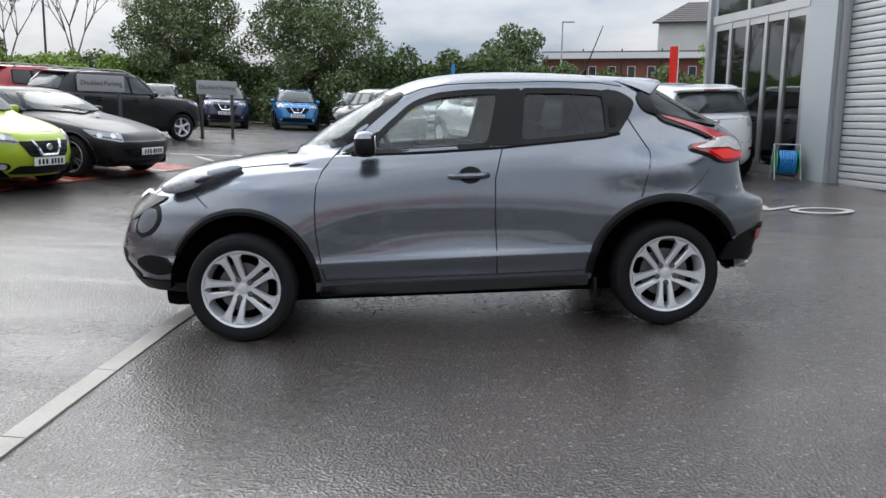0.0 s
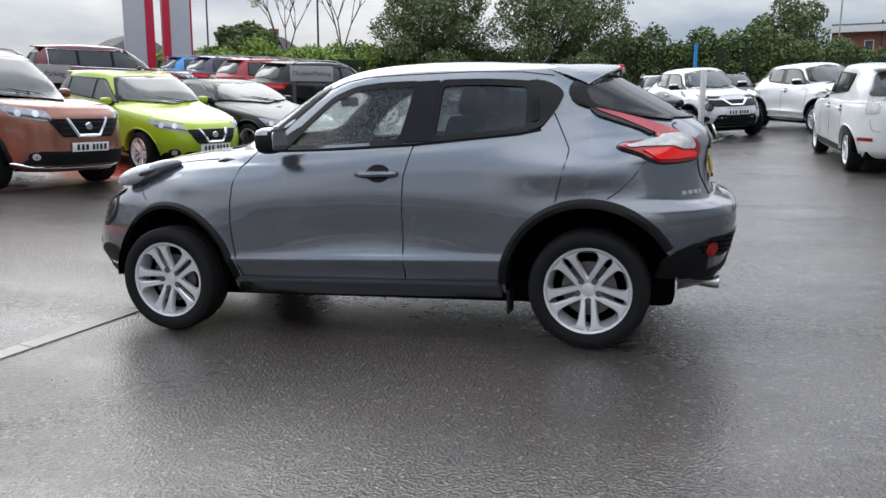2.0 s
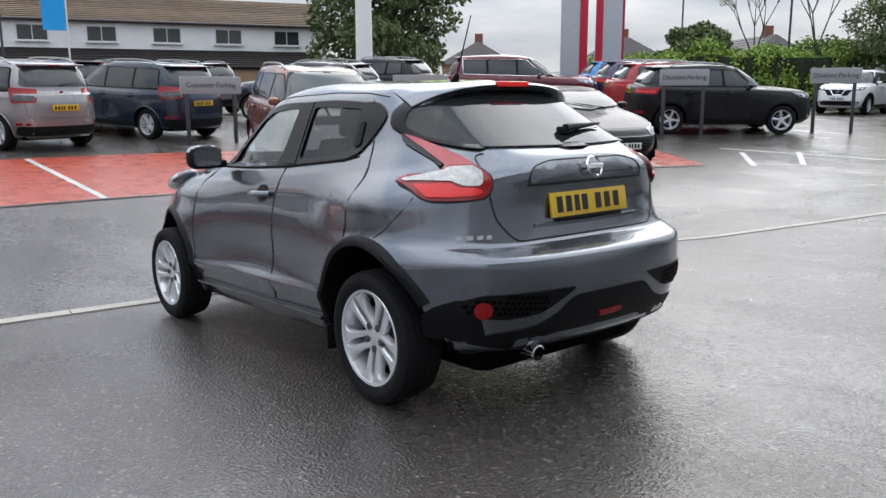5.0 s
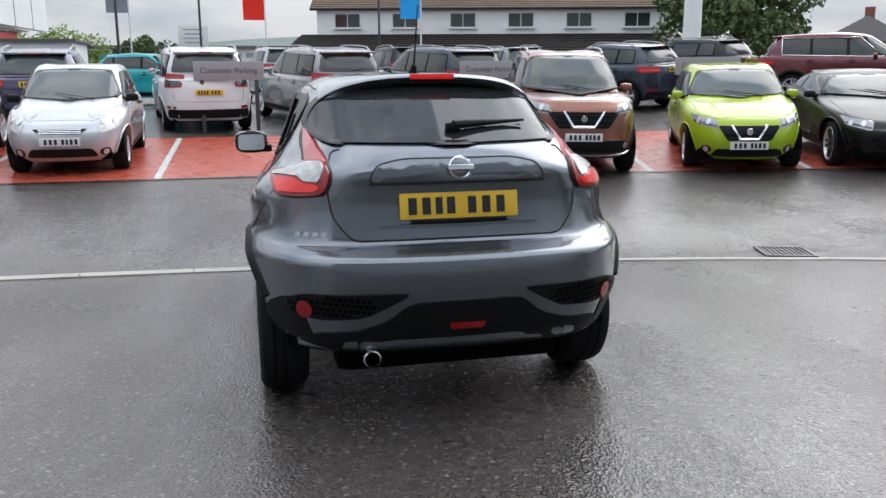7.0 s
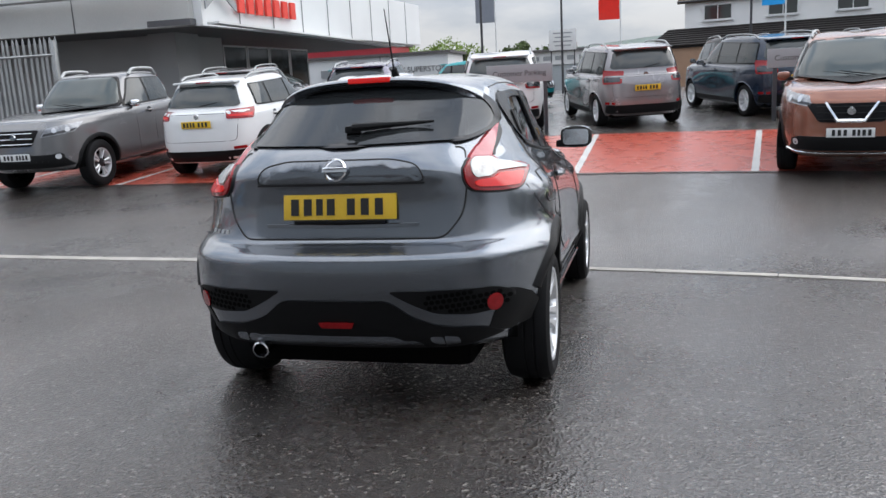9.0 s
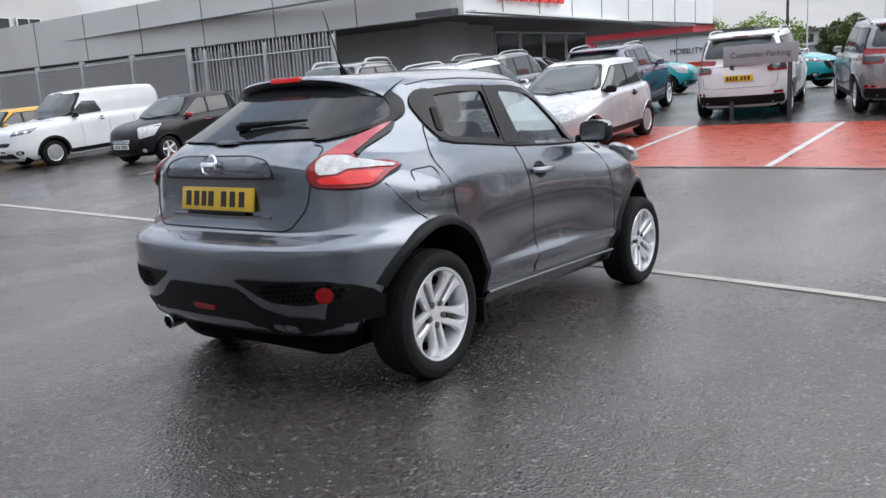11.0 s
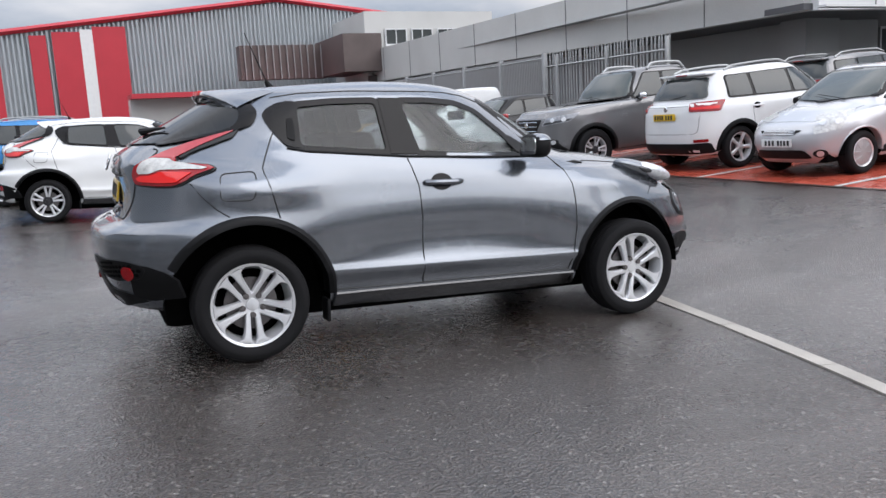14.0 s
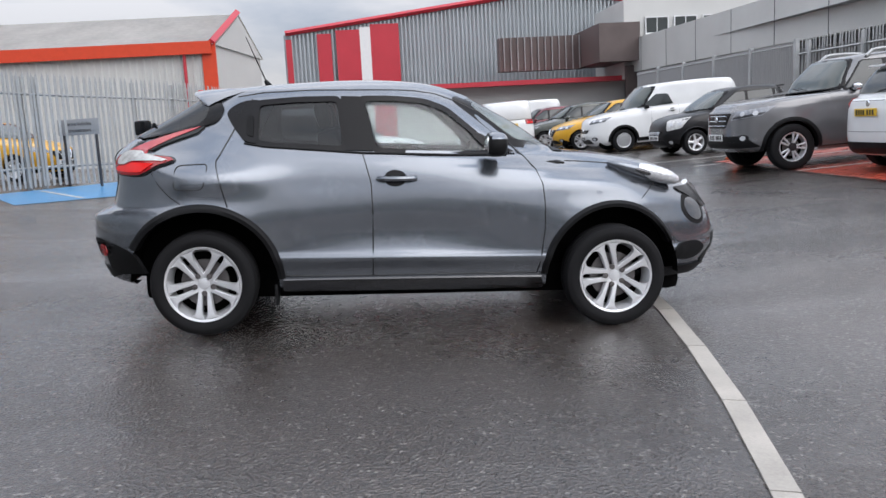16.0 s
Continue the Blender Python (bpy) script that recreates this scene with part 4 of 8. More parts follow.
        if s.get("fog", True):
            fz = s.get("fog_z", 0.42)
            f0 = uv(xf + 0.1, sy * (w * 0.72), fz)
            fg = part("fog_lamp", skin.patch((az,), [(f0[0] + 0.09 * math.cos(k * 0.393), fz + 0.055 * math.sin(k * 0.393)) for k in range(16)], 0.008, 0.1), M["plastic"], car)
            part("fog_glass", skin.patch((az,), [(f0[0] + 0.045 * math.cos(k * 0.524), fz + 0.04 * math.sin(k * 0.524)) for k in range(12)], 0.013, 0.1), M["clear_lens"], fg)
        # tail lamps
        taz = sy * s.get("tail_az", 40)
        tz0, tz1 = s.get("tail_z", (tail * 0.84, tail * 1.0))
        def uv2(px, py, pz, a=radians(taz)):
            return (-math.sin(a) * px + math.cos(a) * py, pz)
        tl = [uv2(xr - 0.02, sy * w * s.get("tail_in", 0.62), tz0 + 0.02), uv2(xr - 0.05, sy * w * s.get("tail_in", 0.62), tz1), uv2(xr - s.get("tail_len", 0.4), sy * (w - 0.03), tz1 + 0.02), uv2(xr - s.get("tail_len", 0.4) + 0.12, sy * (w - 0.02), tz0)]
        t = part("tail_light", skin.patch((taz,), round_poly(tl, 0.03), 0.01, 0.1), M[s.get("tail_lens", "red_lens")], car)
        tm = inset_poly(tl, 0.035)
        half = [tm[0], tuple((a + b) / 2 for a, b in zip(tm[0], tm[1])), tuple((a + b) / 2 for a, b in zip(tm[2], tm[3])), tm[3]]
        part("tail_clear", skin.patch((taz,), half, 0.014, 0.1), M["lamp_dark"] if s.get("tail_white", False) else M["lamp_clear"] if s.get("tail_lens") else M["lit_lens"], t)
        if s.get("rails"):
            rr = w * s.get("roof_w", 0.73) - s.get("rail_in", 0.06)
            rh, rad = s.get("rail_up", 0.05), s.get("rail_r", 0.018)
            tz = [skin.hit("T", x, sy * rr).z for x in np.linspace(wt + 0.3, rt - 0.25, 9)]
            bmr = tube(bmesh.new(), [(x, sy * rr, z + rh * min(1, 3 * math.sin(math.pi * (0.03 + 0.94 * k / 8)))) for k, (x, z) in enumerate(zip(np.linspace(wt + 0.3, rt - 0.25, 9), tz))], rad, 6)
            part("roof_rail", bmr, M["galv"], car)
    # screens
    yl, yu = w - 0.165, w * s.get("roof_w", 0.73) - 0.09
    za, zb = cowl + 0.04, H - 0.105
    ws_poly = [(-yl, za), (0, za - 0.035), (yl, za), (yu, zb), (0, zb + 0.025), (-yu, zb)]
    scr = part("windscreen", skin.patch("F", round_poly(ws_poly, 0.05), 0.02, 0.055), M["car_screen"], car)
    part("screen_border", skin.ring("F", round_poly(inset_poly(ws_poly, -0.014), 0.05), round_poly(inset_poly(ws_poly, 0.012), 0.05), 0.022), M["gloss_black"], scr)
    for k in (-1, 1):
        a = skin.hit("F", 0.1 * k - 0.25, za - 0.03, 0.02)
        b = skin.hit("F", 0.1 * k + 0.3, za + 0.05, 0.02)
        part("wiper", rod(bmesh.new(), a, b, 0.008, 0.005, 6), M["plastic"], scr)
    if not s.get("no_rear"):
        ra, rbz = s.get("rear_z", (tail + 0.1, H - 0.13))
        ru = w * s.get("roof_w", 0.73) - 0.13
        rp = [(-(w - 0.24), ra), (w - 0.24, ra), (ru, rbz), (0, rbz + 0.015), (-ru, rbz)]
        rw = part("rear_window", skin.patch("B", round_poly(rp, 0.06), 0.018, 0.06), M["window"], car)
        a, b = skin.hit("B", 0.0, ra + 0.01, 0.02), skin.hit("B", 0.3, ra + 0.06, 0.02)
        part("rear_wiper", rod(bmesh.new(), a, b, 0.012, 0.006, 6), M["plastic"], rw)
        gate = round_poly([(-(w - 0.25), 0.62), (w - 0.25, 0.62), (w - 0.22, tail), (-(w - 0.22), tail)], 0.08)
        part("tailgate_seam", skin.line("B", gate, 0.004, 0.0, 0.12, True), M["ink"], car)
        if s.get("spoiler", True):
            sp = bmesh.new()
            box(sp, rt - 0.02, 0, H - 0.075, 0.24, W * s.get("roof_w", 0.73) - 0.2, 0.035, 0.014)
            so = part("spoiler", sp, colour, car)
            part("brake_light", boxed(rt + 0.1, 0, H - 0.075, 0.012, 0.26, 0.02, 0.004), M["red_lens"], so)
    if not s.get("plain_valance"):
        part("rear_valance", skin.patch("B", round_poly([(-(w - 0.14), 0.3), (w - 0.14, 0.3), (w - 0.14, 0.47), (-(w - 0.14), 0.47)], 0.05), 0.012, 0.12), M["plastic"], car)
    for sy in (-1, 1):
        part("reflector", skin.patch("B", round_poly([(sy * (w - 0.22) - 0.09, 0.48), (sy * (w - 0.22) + 0.06, 0.48), (sy * (w - 0.22) + 0.06, 0.53), (sy * (w - 0.22) - 0.09, 0.53)], 0.015), 0.01, 0.2), M["red_lens"], car)
    # nose
    g0, g1, gw = s.get("grille", (0.55, 0.74, 0.42))
    gr = part("grille", skin.patch("F", round_poly([(-gw * 0.7, g0), (gw * 0.7, g0), (gw, g1), (-gw, g1)], 0.04), 0.012, 0.08), M["gloss_black"], car)
    for k in range(3):
        z = g0 + (g1 - g0) * (k + 0.5) / 3
        part("grille_bar", skin.line("F", [(-gw * 0.75, z), (gw * 0.75, z)], 0.007, 0.01, 0.1), s.get("bar_mat", M["plastic"]), gr)
    if s.get("vee"):
        part("grille_vee", skin.line("F", [(-gw * 0.56, g1 + 0.01), (-gw * 0.30, g0 + 0.02), (gw * 0.30, g0 + 0.02), (gw * 0.56, g1 + 0.01)], 0.022, 0.010, 0.05), M["chrome"], gr)
    if s.get("badge", True):
        p = skin.hit("F", 0, (g0 + g1) / 2 + 0.02, 0.02)
        part("badge", rod(bmesh.new(), p, p + Vector((-0.012, 0, 0)), 0.05, 0.045, 20), M["chrome"], gr)
        if not s.get("no_rear"):
            p = skin.hit("B", 0, s.get("badge_z", tail - 0.04), 0.004)
            part("rear_badge", rod(bmesh.new(), p, p + Vector((0.012, 0, 0)), 0.045, 0.04, 20), M["chrome"], car)
    lo = s.get("intake", (0.29, 0.42, 0.55))
    part("lower_intake", skin.patch("F", round_poly([(-lo[2], lo[0]), (lo[2], lo[0]), (lo[2] * 0.85, lo[1]), (-lo[2] * 0.85, lo[1])], 0.05), 0.012, 0.09), M["plastic"], car)
    if s.get("lip"):
        part("bumper_lip", skin.line("F", [(-(w - 0.16), s["lip"] + 0.03), (-(w - 0.3), s["lip"]), (w - 0.3, s["lip"]), (w - 0.16, s["lip"] + 0.03)], 0.016, 0.006, 0.06), M["chrome"], car, "chrome strip along the bumper foot")
    part("bonnet_seam", skin.line("T", [(ws + 0.02, -(w - 0.17)), (xf + 0.5, -(w - 0.2)), (xf + 0.22, -(w * 0.5)), (xf + 0.22, w * 0.5), (xf + 0.5, w - 0.2), (ws + 0.02, w - 0.17)], 0.0035, 0.0, 0.1), M["ink"], car)
    pf, pr_ = s.get("plate_f", 0.47), s.get("plate_r", tail - 0.16)
    if plates[0]:
        plate(car, skin, "F", 0, pf, M[plates[0]])
    if plates[1]:
        plate(car, skin, "B", 0, pr_, M[plates[1]])
    return car, skin


# ---- the grey crossover ----
def uv_on(az, p):
    a = radians(az)
    return (-math.sin(a) * p[0] + math.cos(a) * p[1], p[2])


def compact_levels():
    return [
        ((0.26, 0.27, 0.275, 0.29, 0.31), -1.88, 1.86, 0.740, 3.4, 7.0, 0.16),
        ((0.285, 0.285, 0.29, 0.31, 0.335), -1.97, 1.93, 0.766, 3.4, 7.0, 0.16),
        ((0.33, 0.33, 0.325, 0.35, 0.37), -2.03, 1.965, 0.782, 3.4, 7.0, 0.16),
        ((0.41, 0.40, 0.40, 0.42, 0.44), -2.08, 1.990, 0.801, 3.4, 7.0, 0.16),
        ((0.48, 0.46, 0.465, 0.48, 0.51), -2.11, 2.008, 0.824, 3.4, 7.0, 0.16),
        ((0.53, 0.495, 0.495, 0.515, 0.56), -2.115, 2.022, 0.818, 3.3, 7.0, 0.16),
        ((0.57, 0.535, 0.525, 0.55, 0.61), -2.115, 2.032, 0.811, 3.3, 7.0, 0.16),
        ((0.65, 0.63, 0.62, 0.64, 0.685), -2.09, 2.037, 0.807, 3.3, 7.0, 0.16),
        ((0.72, 0.72, 0.71, 0.72, 0.737), -2.06, 2.022, 0.806, 3.2, 7.0, 0.14),
        ((0.775, 0.79, 0.78, 0.78, 0.770), -2.02, 1.950, 0.801, 3.2, 6.6, 0.09),
        ((0.82, 0.85, 0.85, 0.84, 0.800), -1.98, 1.893, 0.790, 3.1, 6.2, 0.06),
        ((0.87, 0.91, 0.92, 0.92, 0.92), -1.92, 1.868, 0.773, 3.0, 5.8, 0.04),
        ((0.93, 0.955, 0.975, 1.0, 1.02), -1.84, 1.876, 0.759, 2.9, 5.4, 0.04),
        ((0.985, 0.995, 1.02, 1.06, 1.09), -1.75, 1.890, 0.744, 2.9, 4.6, 0.03),
        ((1.04, 1.03, 1.055, 1.11, 1.155), -1.58, 1.845, 0.730, 2.8, 3.9, 0.02),
        ((1.085, 1.08, 1.085, 1.15, 1.205), -1.28, 1.770, 0.714, 2.8, 3.8, 0.0),
        ((1.115, 1.115, 1.11, 1.18, 1.245), -1.00, 1.690, 0.702, 2.9, 3.75, 0.0),
        ((1.21, 1.21, 1.19, 1.25, 1.31), -0.86, 1.580, 0.671, 3.0, 3.75, 0.0),
        ((1.315, 1.315, 1.295, 1.33, 1.375), -0.69, 1.475, 0.633, 3.0, 3.7, 0.0),
        ((1.43, 1.43, 1.41, 1.425, 1.43), -0.48, 1.375, 0.590, 3.1, 3.6, 0.0),
        ((1.49, 1.49, 1.475, 1.475, 1.47), -0.34, 1.310, 0.560, 3.2, 3.5, 0.0),
        ((1.535, 1.535, 1.522, 1.512, 1.495), -0.20, 1.280, 0.505, 3.2, 3.6, 0.0),
        ((1.56, 1.56, 1.555, 1.535, 1.510), -0.05, 1.245, 0.400, 3.1, 3.5, 0.0),
        ((1.572, 1.572, 1.572, 1.545, 1.520), 0.08, 1.20, 0.220, 3.0, 3.2, 0.0),
        ((1.576, 1.576, 1.577, 1.55, 1.525), 0.20, 1.15, 0.020, 3.0, 3.0, 0.0),
    ]


COMPACT_BULGES = [(-1.25, 0.62, 0.43, 0.27, 0.090), (1.42, 0.64, 0.46, 0.28, 0.127), (-1.22, 0.93, 0.36, 0.085, 0.052), (1.43, 1.0, 0.42, 0.15, 0.085), (1.20, 0.95, 0.36, 0.09, 0.030), (0.05, 0.63, 0.55, 0.11, -0.018), (0.05, 0.80, 0.50, 0.14, -0.008), (0.06, 0.485, 0.42, 0.034, 0.010), (0.06, 0.40, 0.60, 0.034, -0.008)]


def make_compact(name, m, colour, label, hero=True, group="", plates=(None, "yellow_plate"), wheels="double"):
    car = thing(name, m if hero else m @ Matrix.Translation((0, 0, -0.016)), label, "car", group)
    bm = body_shell(compact_levels(), COMPACT_BULGES, 140 if hero else 60, 5 if hero else 3, knot_ring)
    skin = Skin(bm)
    hubs, R, hz = (-1.265, 1.265), 0.318, 0.334
    front_win = [(-0.52, 1.105), (0.215, 1.13), (0.295, 1.43), (0.10, 1.43), (-0.08, 1.415), (-0.22, 1.365), (-0.40, 1.215)]
    rear_win = [(0.41, 1.14), (0.90, 1.172), (0.935, 1.19), (0.93, 1.405), (0.70, 1.425), (0.445, 1.43)]
    screen = [(-0.555, 1.15), (0, 1.125), (0.555, 1.15), (0.46, 1.43), (0, 1.49), (-0.46, 1.43)]
    rear_scr = [(-0.53, 1.205), (0, 1.195), (0.53, 1.205), (0.600, 1.27), (0.56, 1.37), (0.46, 1.44), (0, 1.468), (-0.46, 1.44), (-0.56, 1.37), (-0.600, 1.27)]
    arch = {hubs[0]: (0.423, 0.465, 0.008), hubs[1]: (0.442, 0.490, 0.0)}
    for h in hubs:
        cut_arches(bm, (h,), hz, arch[h][0] + 0.006, arch[h][2])
    holes = [("F", round_poly(screen, 0.06)), ("B", round_poly(rear_scr, 0.05))]
    for sd in "LR":
        holes += [(sd, round_poly(front_win, 0.035)), (sd, round_poly(rear_win, 0.03))]
    if hero:
        cut_holes(bm, skin, holes)
    part("body", bm, colour, car)
    clear, dark = (M["glass"], M["privacy"]) if hero else (M["window"], M["window"])
    part("underbody", boxed(-0.05, 0, 0.285, 3.5, 1.06, 0.22, 0.06), M["under"], car)
    part("floor_pan", boxed(0, 0, 0.31, 1.60, 1.44, 0.14, 0.03), M["under"], car)
    step, goff = (0.07, -0.004) if hero else (0.08, 0.014)
    for side, sy in (("L", -1), ("R", 1)):
        for h in hubs:
            part("arch_trim", arch_trim(skin, side, h, hz, arch[h][0], arch[h][1], 0.010, 0.13, a0=2 if h < 0 else 28, a1=154 if h < 0 else 178, n=44 if hero else 24, lift=arch[h][2]), M["plastic"], car, "satin black plastic wheel arch trim")
            part("arch_liner", liner(h, hz, arch[h][0] + 0.012, sy * 0.86, sy * 0.5, arch[h][2], skin), M["under"], car)
            w_ = add_wheel(car, h, sy * 0.748, R, 0.224, wheels, 64 if hero else 32)
            w_.matrix_basis = Matrix.Translation((0, 0, hz - R)) @ w_.matrix_basis
            if h < 0:
                w_.matrix_basis = w_.matrix_basis @ Matrix.Rotation(radians(18), 4, "Y")
        fi, ri = round_poly(front_win, 0.035), round_poly(rear_win, 0.03)
        # black frames round both windows, in four bands
        part("window_frame", skin.ring(side, round_poly(inset_poly(front_win, -0.026), 0.05), round_poly(inset_poly(front_win, 0.008), 0.03), 0.006, 0.02), M["gloss_black"], car)
        part("window_frame", skin.ring(side, round_poly(inset_poly(rear_win, -0.026), 0.05), round_poly(inset_poly(rear_win, 0.008), 0.03), 0.006, 0.02), M["gloss_black"], car)
        part("pillar_trim", skin.patch(side, [(0.235, 1.118), (0.395, 1.125), (0.428, 1.452), (0.312, 1.452)], 0.009, 0.1), M["gloss_black"], car)
        part("quarter_trim", skin.patch(side, round_poly([(0.93, 1.165), (1.01, 1.18), (1.085, 1.275), (1.125, 1.35), (1.09, 1.39), (1.02, 1.425), (0.92, 1.435)], 0.03), 0.009, 0.06), M["gloss_black"], car)
        part("front_window", skin.patch(side, fi, goff, step, 0.0), clear, car, "clear door glass")
        part("rear_window", skin.patch(side, ri, goff, step, 0.0), dark, car, "dark tinted door glass")
        part("rear_door_handle", skin.patch(side, round_poly([(0.955, 1.205), (1.00, 1.22), (0.99, 1.335), (0.955, 1.33)], 0.015), 0.016, 0.06), M["plastic"], car)
        part("window_moulding", skin.line(side, [(-0.60, 1.085), (-0.30, 1.088), (0.3, 1.108), (0.90, 1.152), (1.01, 1.172)], 0.007, 0.004), M["plastic"], car)
        part("gutter_line", skin.line(side, [(-0.67, 1.18), (-0.46, 1.35), (-0.30, 1.425), (-0.16, 1.472), (-0.03, 1.49), (0.10, 1.495), (0.60, 1.495), (0.90, 1.48), (1.06, 1.455)], 0.004, 0.0), M["ink"], car)
        part("door_seam", skin.line(side, [(-0.63, 1.16), (-0.71, 1.08), (-0.775, 1.0), (-0.81, 0.91), (-0.82, 0.80), (-0.82, 0.65), (-0.79, 0.42), (-0.775, 0.36)], 0.0042, 0.0), M["ink"], car)
        part("door_seam", skin.line(side, [(0.30, 1.11), (0.275, 1.03), (0.248, 0.93), (0.24, 0.75), (0.245, 0.36)], 0.0042, 0.0), M["ink"], car)
        part("door_seam", skin.line(side, [(0.97, 1.44), (1.065, 1.275), (1.168, 1.07), (1.165, 1.04), (1.10, 0.80)], 0.0042, 0.0), M["ink"], car)
        part("door_seam", skin.line(side, [(-0.775, 0.36), (0.3, 0.362), (0.80, 0.368)], 0.0042, 0.0), M["ink"], car)
        part("bumper_seam", skin.line(side, [(1.55, 1.0), (1.50, 0.93), (1.43, 0.86), (1.37, 0.82)], 0.0038, 0.0), M["ink"], car)
        part("bumper_seam", skin.line(side, [(-1.62, 0.96), (-1.57, 0.90), (-1.46, 0.81)], 0.0038, 0.0), M["ink"], car)
        sill = skin.patch(side, round_poly([(-0.82, 0.275), (0.80, 0.285), (0.79, 0.358), (0.3, 0.354), (-0.80, 0.352)], 0.012), 0.022, 0.12, 0.03)
        part("sill_trim", sill, M["sill"], car)
        part("sill_crease", skin.line(side, [(-0.80, 0.345), (0.0, 0.348), (0.79, 0.352)], 0.010, 0.026), M["sill"], car)
        part("mud_flap", boxed(0.835, sy * 0.76, 0.255, 0.018, 0.12, 0.13, 0.005), M["plastic"], car)
        handle(car, skin, side, 0.09, 0.955, colour, 0.23)
        mirror(car, -0.505, sy * 0.755, 1.155, sy, M["plastic"], 0.86, colour)
        part("mirror_sail", skin.patch(side, [(-0.66, 1.095), (-0.50, 1.095), (-0.385, 1.205), (-0.44, 1.215)], 0.012, 0.1), M["gloss_black"], car)
        # headlamp on the wing and round lamp in the nose
        pod = bmesh.new()
        bmesh.ops.create_uvsphere(pod, u_segments=28, v_segments=16, radius=1.0)
        bmesh.ops.transform(pod, matrix=pose(-1.50, sy * 0.585, 0.966, 0, -15, sy * 6) @ Matrix.Diagonal((0.255, 0.075, 0.055, 1)), verts=pod.verts)
        hl = part("lamp_housing", pod, colour, car, "body-coloured lamp pod raised along the wing")
        for nm, px, py, pz, dims, mt in (("lamp_lens", -1.575, 0.596, 0.956, (0.185, 0.073, 0.053), "head_lens"), ("lamp_insert", -1.50, 0.648, 0.968, (0.085, 0.026, 0.020), "lamp_dark")):
            lb_ = bmesh.new()
            bmesh.ops.create_uvsphere(lb_, u_segments=24, v_segments=14, radius=1.0)
            bmesh.ops.transform(lb_, matrix=pose(px, sy * py, pz, 0, -15, sy * 6) @ Matrix.Diagonal((*dims, 1)), verts=lb_.verts)
            part(nm, lb_, M[mt], hl)
        az = 180 - sy * 24
        c0 = uv_on(az, (-1.90, sy * 0.56, 0.72))
        rd = part("headlight", skin.patch((az,), [(c0[0] + 0.098 * math.cos(k * 0.2618), c0[1] + 0.098 * math.sin(k * 0.2618)) for k in range(24)], 0.004, 0.06, 0.02), M["plastic"], car)
        part("headlight_glass", skin.patch((az,), [(c0[0] + 0.072 * math.cos(k * 0.2618), c0[1] + 0.072 * math.sin(k * 0.2618)) for k in range(24)], 0.008, 0.06, 0.008), M["lamp_dark"], rd)
        a0 = 180 - sy * 45
        sl = [uv_on(a0, p) for p in ((-1.93, sy * 0.42, 0.90), (-1.72, sy * 0.68, 0.90), (-1.70, sy * 0.69, 0.945), (-1.92, sy * 0.42, 0.935))]
        part("running_lamp", skin.patch((a0,), round_poly(sl, 0.012), 0.012, 0.06), M["gloss_black"], car)
        fg = uv_on(az, (-1.9, sy * 0.66, 0.46))
        part("fog_surround", skin.patch((az,), [(fg[0] + 0.11 * math.cos(k * 0.3927), fg[1] + 0.06 * math.sin(k * 0.3927)) for k in range(16)], 0.01, 0.06), M["plastic"], car)
        # boomerang tail lamp: a low lamp and a spike along the glass
        ta = sy * 48
        low = [(1.415, 0.755, 1.066), (1.45, 0.726, 1.084), (1.531, 0.686, 1.091), (1.599, 0.645, 1.099), (1.589, 0.616, 1.124), (1.690, 0.551, 1.127), (1.739, 0.537, 1.110), (1.791, 0.530, 1.079), (1.804, 0.539, 1.047), (1.802, 0.551, 1.019), (1.790, 0.573, 0.996), (1.746, 0.624, 0.988), (1.686, 0.677, 0.984), (1.615, 0.725, 0.986), (1.571, 0.745, 1.001), (1.516, 0.753, 1.033)]
        spike = [(1.270, 0.593, 1.270), (1.36, 0.582, 1.247), (1.509, 0.566, 1.203), (1.632, 0.549, 1.161), (1.722, 0.537, 1.119), (1.672, 0.574, 1.118), (1.594, 0.613, 1.122), (1.541, 0.610, 1.151), (1.432, 0.604, 1.199), (1.325, 0.598, 1.242)]
        strip = [(1.250, 0.596, 1.276), (1.325, 0.598, 1.242), (1.432, 0.604, 1.199), (1.541, 0.610, 1.151), (1.578, 0.618, 1.126), (1.559, 0.627, 1.126), (1.519, 0.620, 1.151), (1.420, 0.622, 1.186), (1.289, 0.614, 1.231)]
        clear_ = [(1.445, 0.746, 1.066), (1.537, 0.689, 1.087), (1.609, 0.639, 1.100), (1.620, 0.611, 1.115), (1.702, 0.553, 1.119), (1.753, 0.545, 1.097), (1.776, 0.557, 1.070), (1.776, 0.573, 1.046), (1.719, 0.628, 1.044), (1.677, 0.647, 1.061), (1.531, 0.720, 1.062), (1.471, 0.744, 1.058)]
        lit = [(1.522, 0.738, 1.046), (1.672, 0.655, 1.052), (1.713, 0.635, 1.036), (1.770, 0.580, 1.034), (1.785, 0.570, 1.022), (1.770, 0.590, 1.006), (1.683, 0.675, 0.998), (1.603, 0.729, 0.998)]

        def lens(pts):
            return round_poly([uv_on(ta, (x, sy * y, z)) for x, y, z in pts], 0.012, 2)
        part("lamp_shell", skin.patch((ta,), inset_poly(lens(low), -0.007), 0.010, 0.04, 0.03), M["ink"], car, "black surround of the tail light")
        tl = part("tail_light", skin.patch((ta,), lens(low), 0.018, 0.04, 0.03), M["red_lens"], car, "red boomerang tail light with a clear band")
        part("lamp_spike", skin.patch((ta,), lens(spike), 0.016, 0.04, 0.03), M["spike_lens"], tl, "thin pinkish red lens running up beside the rear glass")
        part("lamp_strip", skin.patch((ta,), lens(strip), 0.012, 0.04, 0.03), M["ink"], tl)
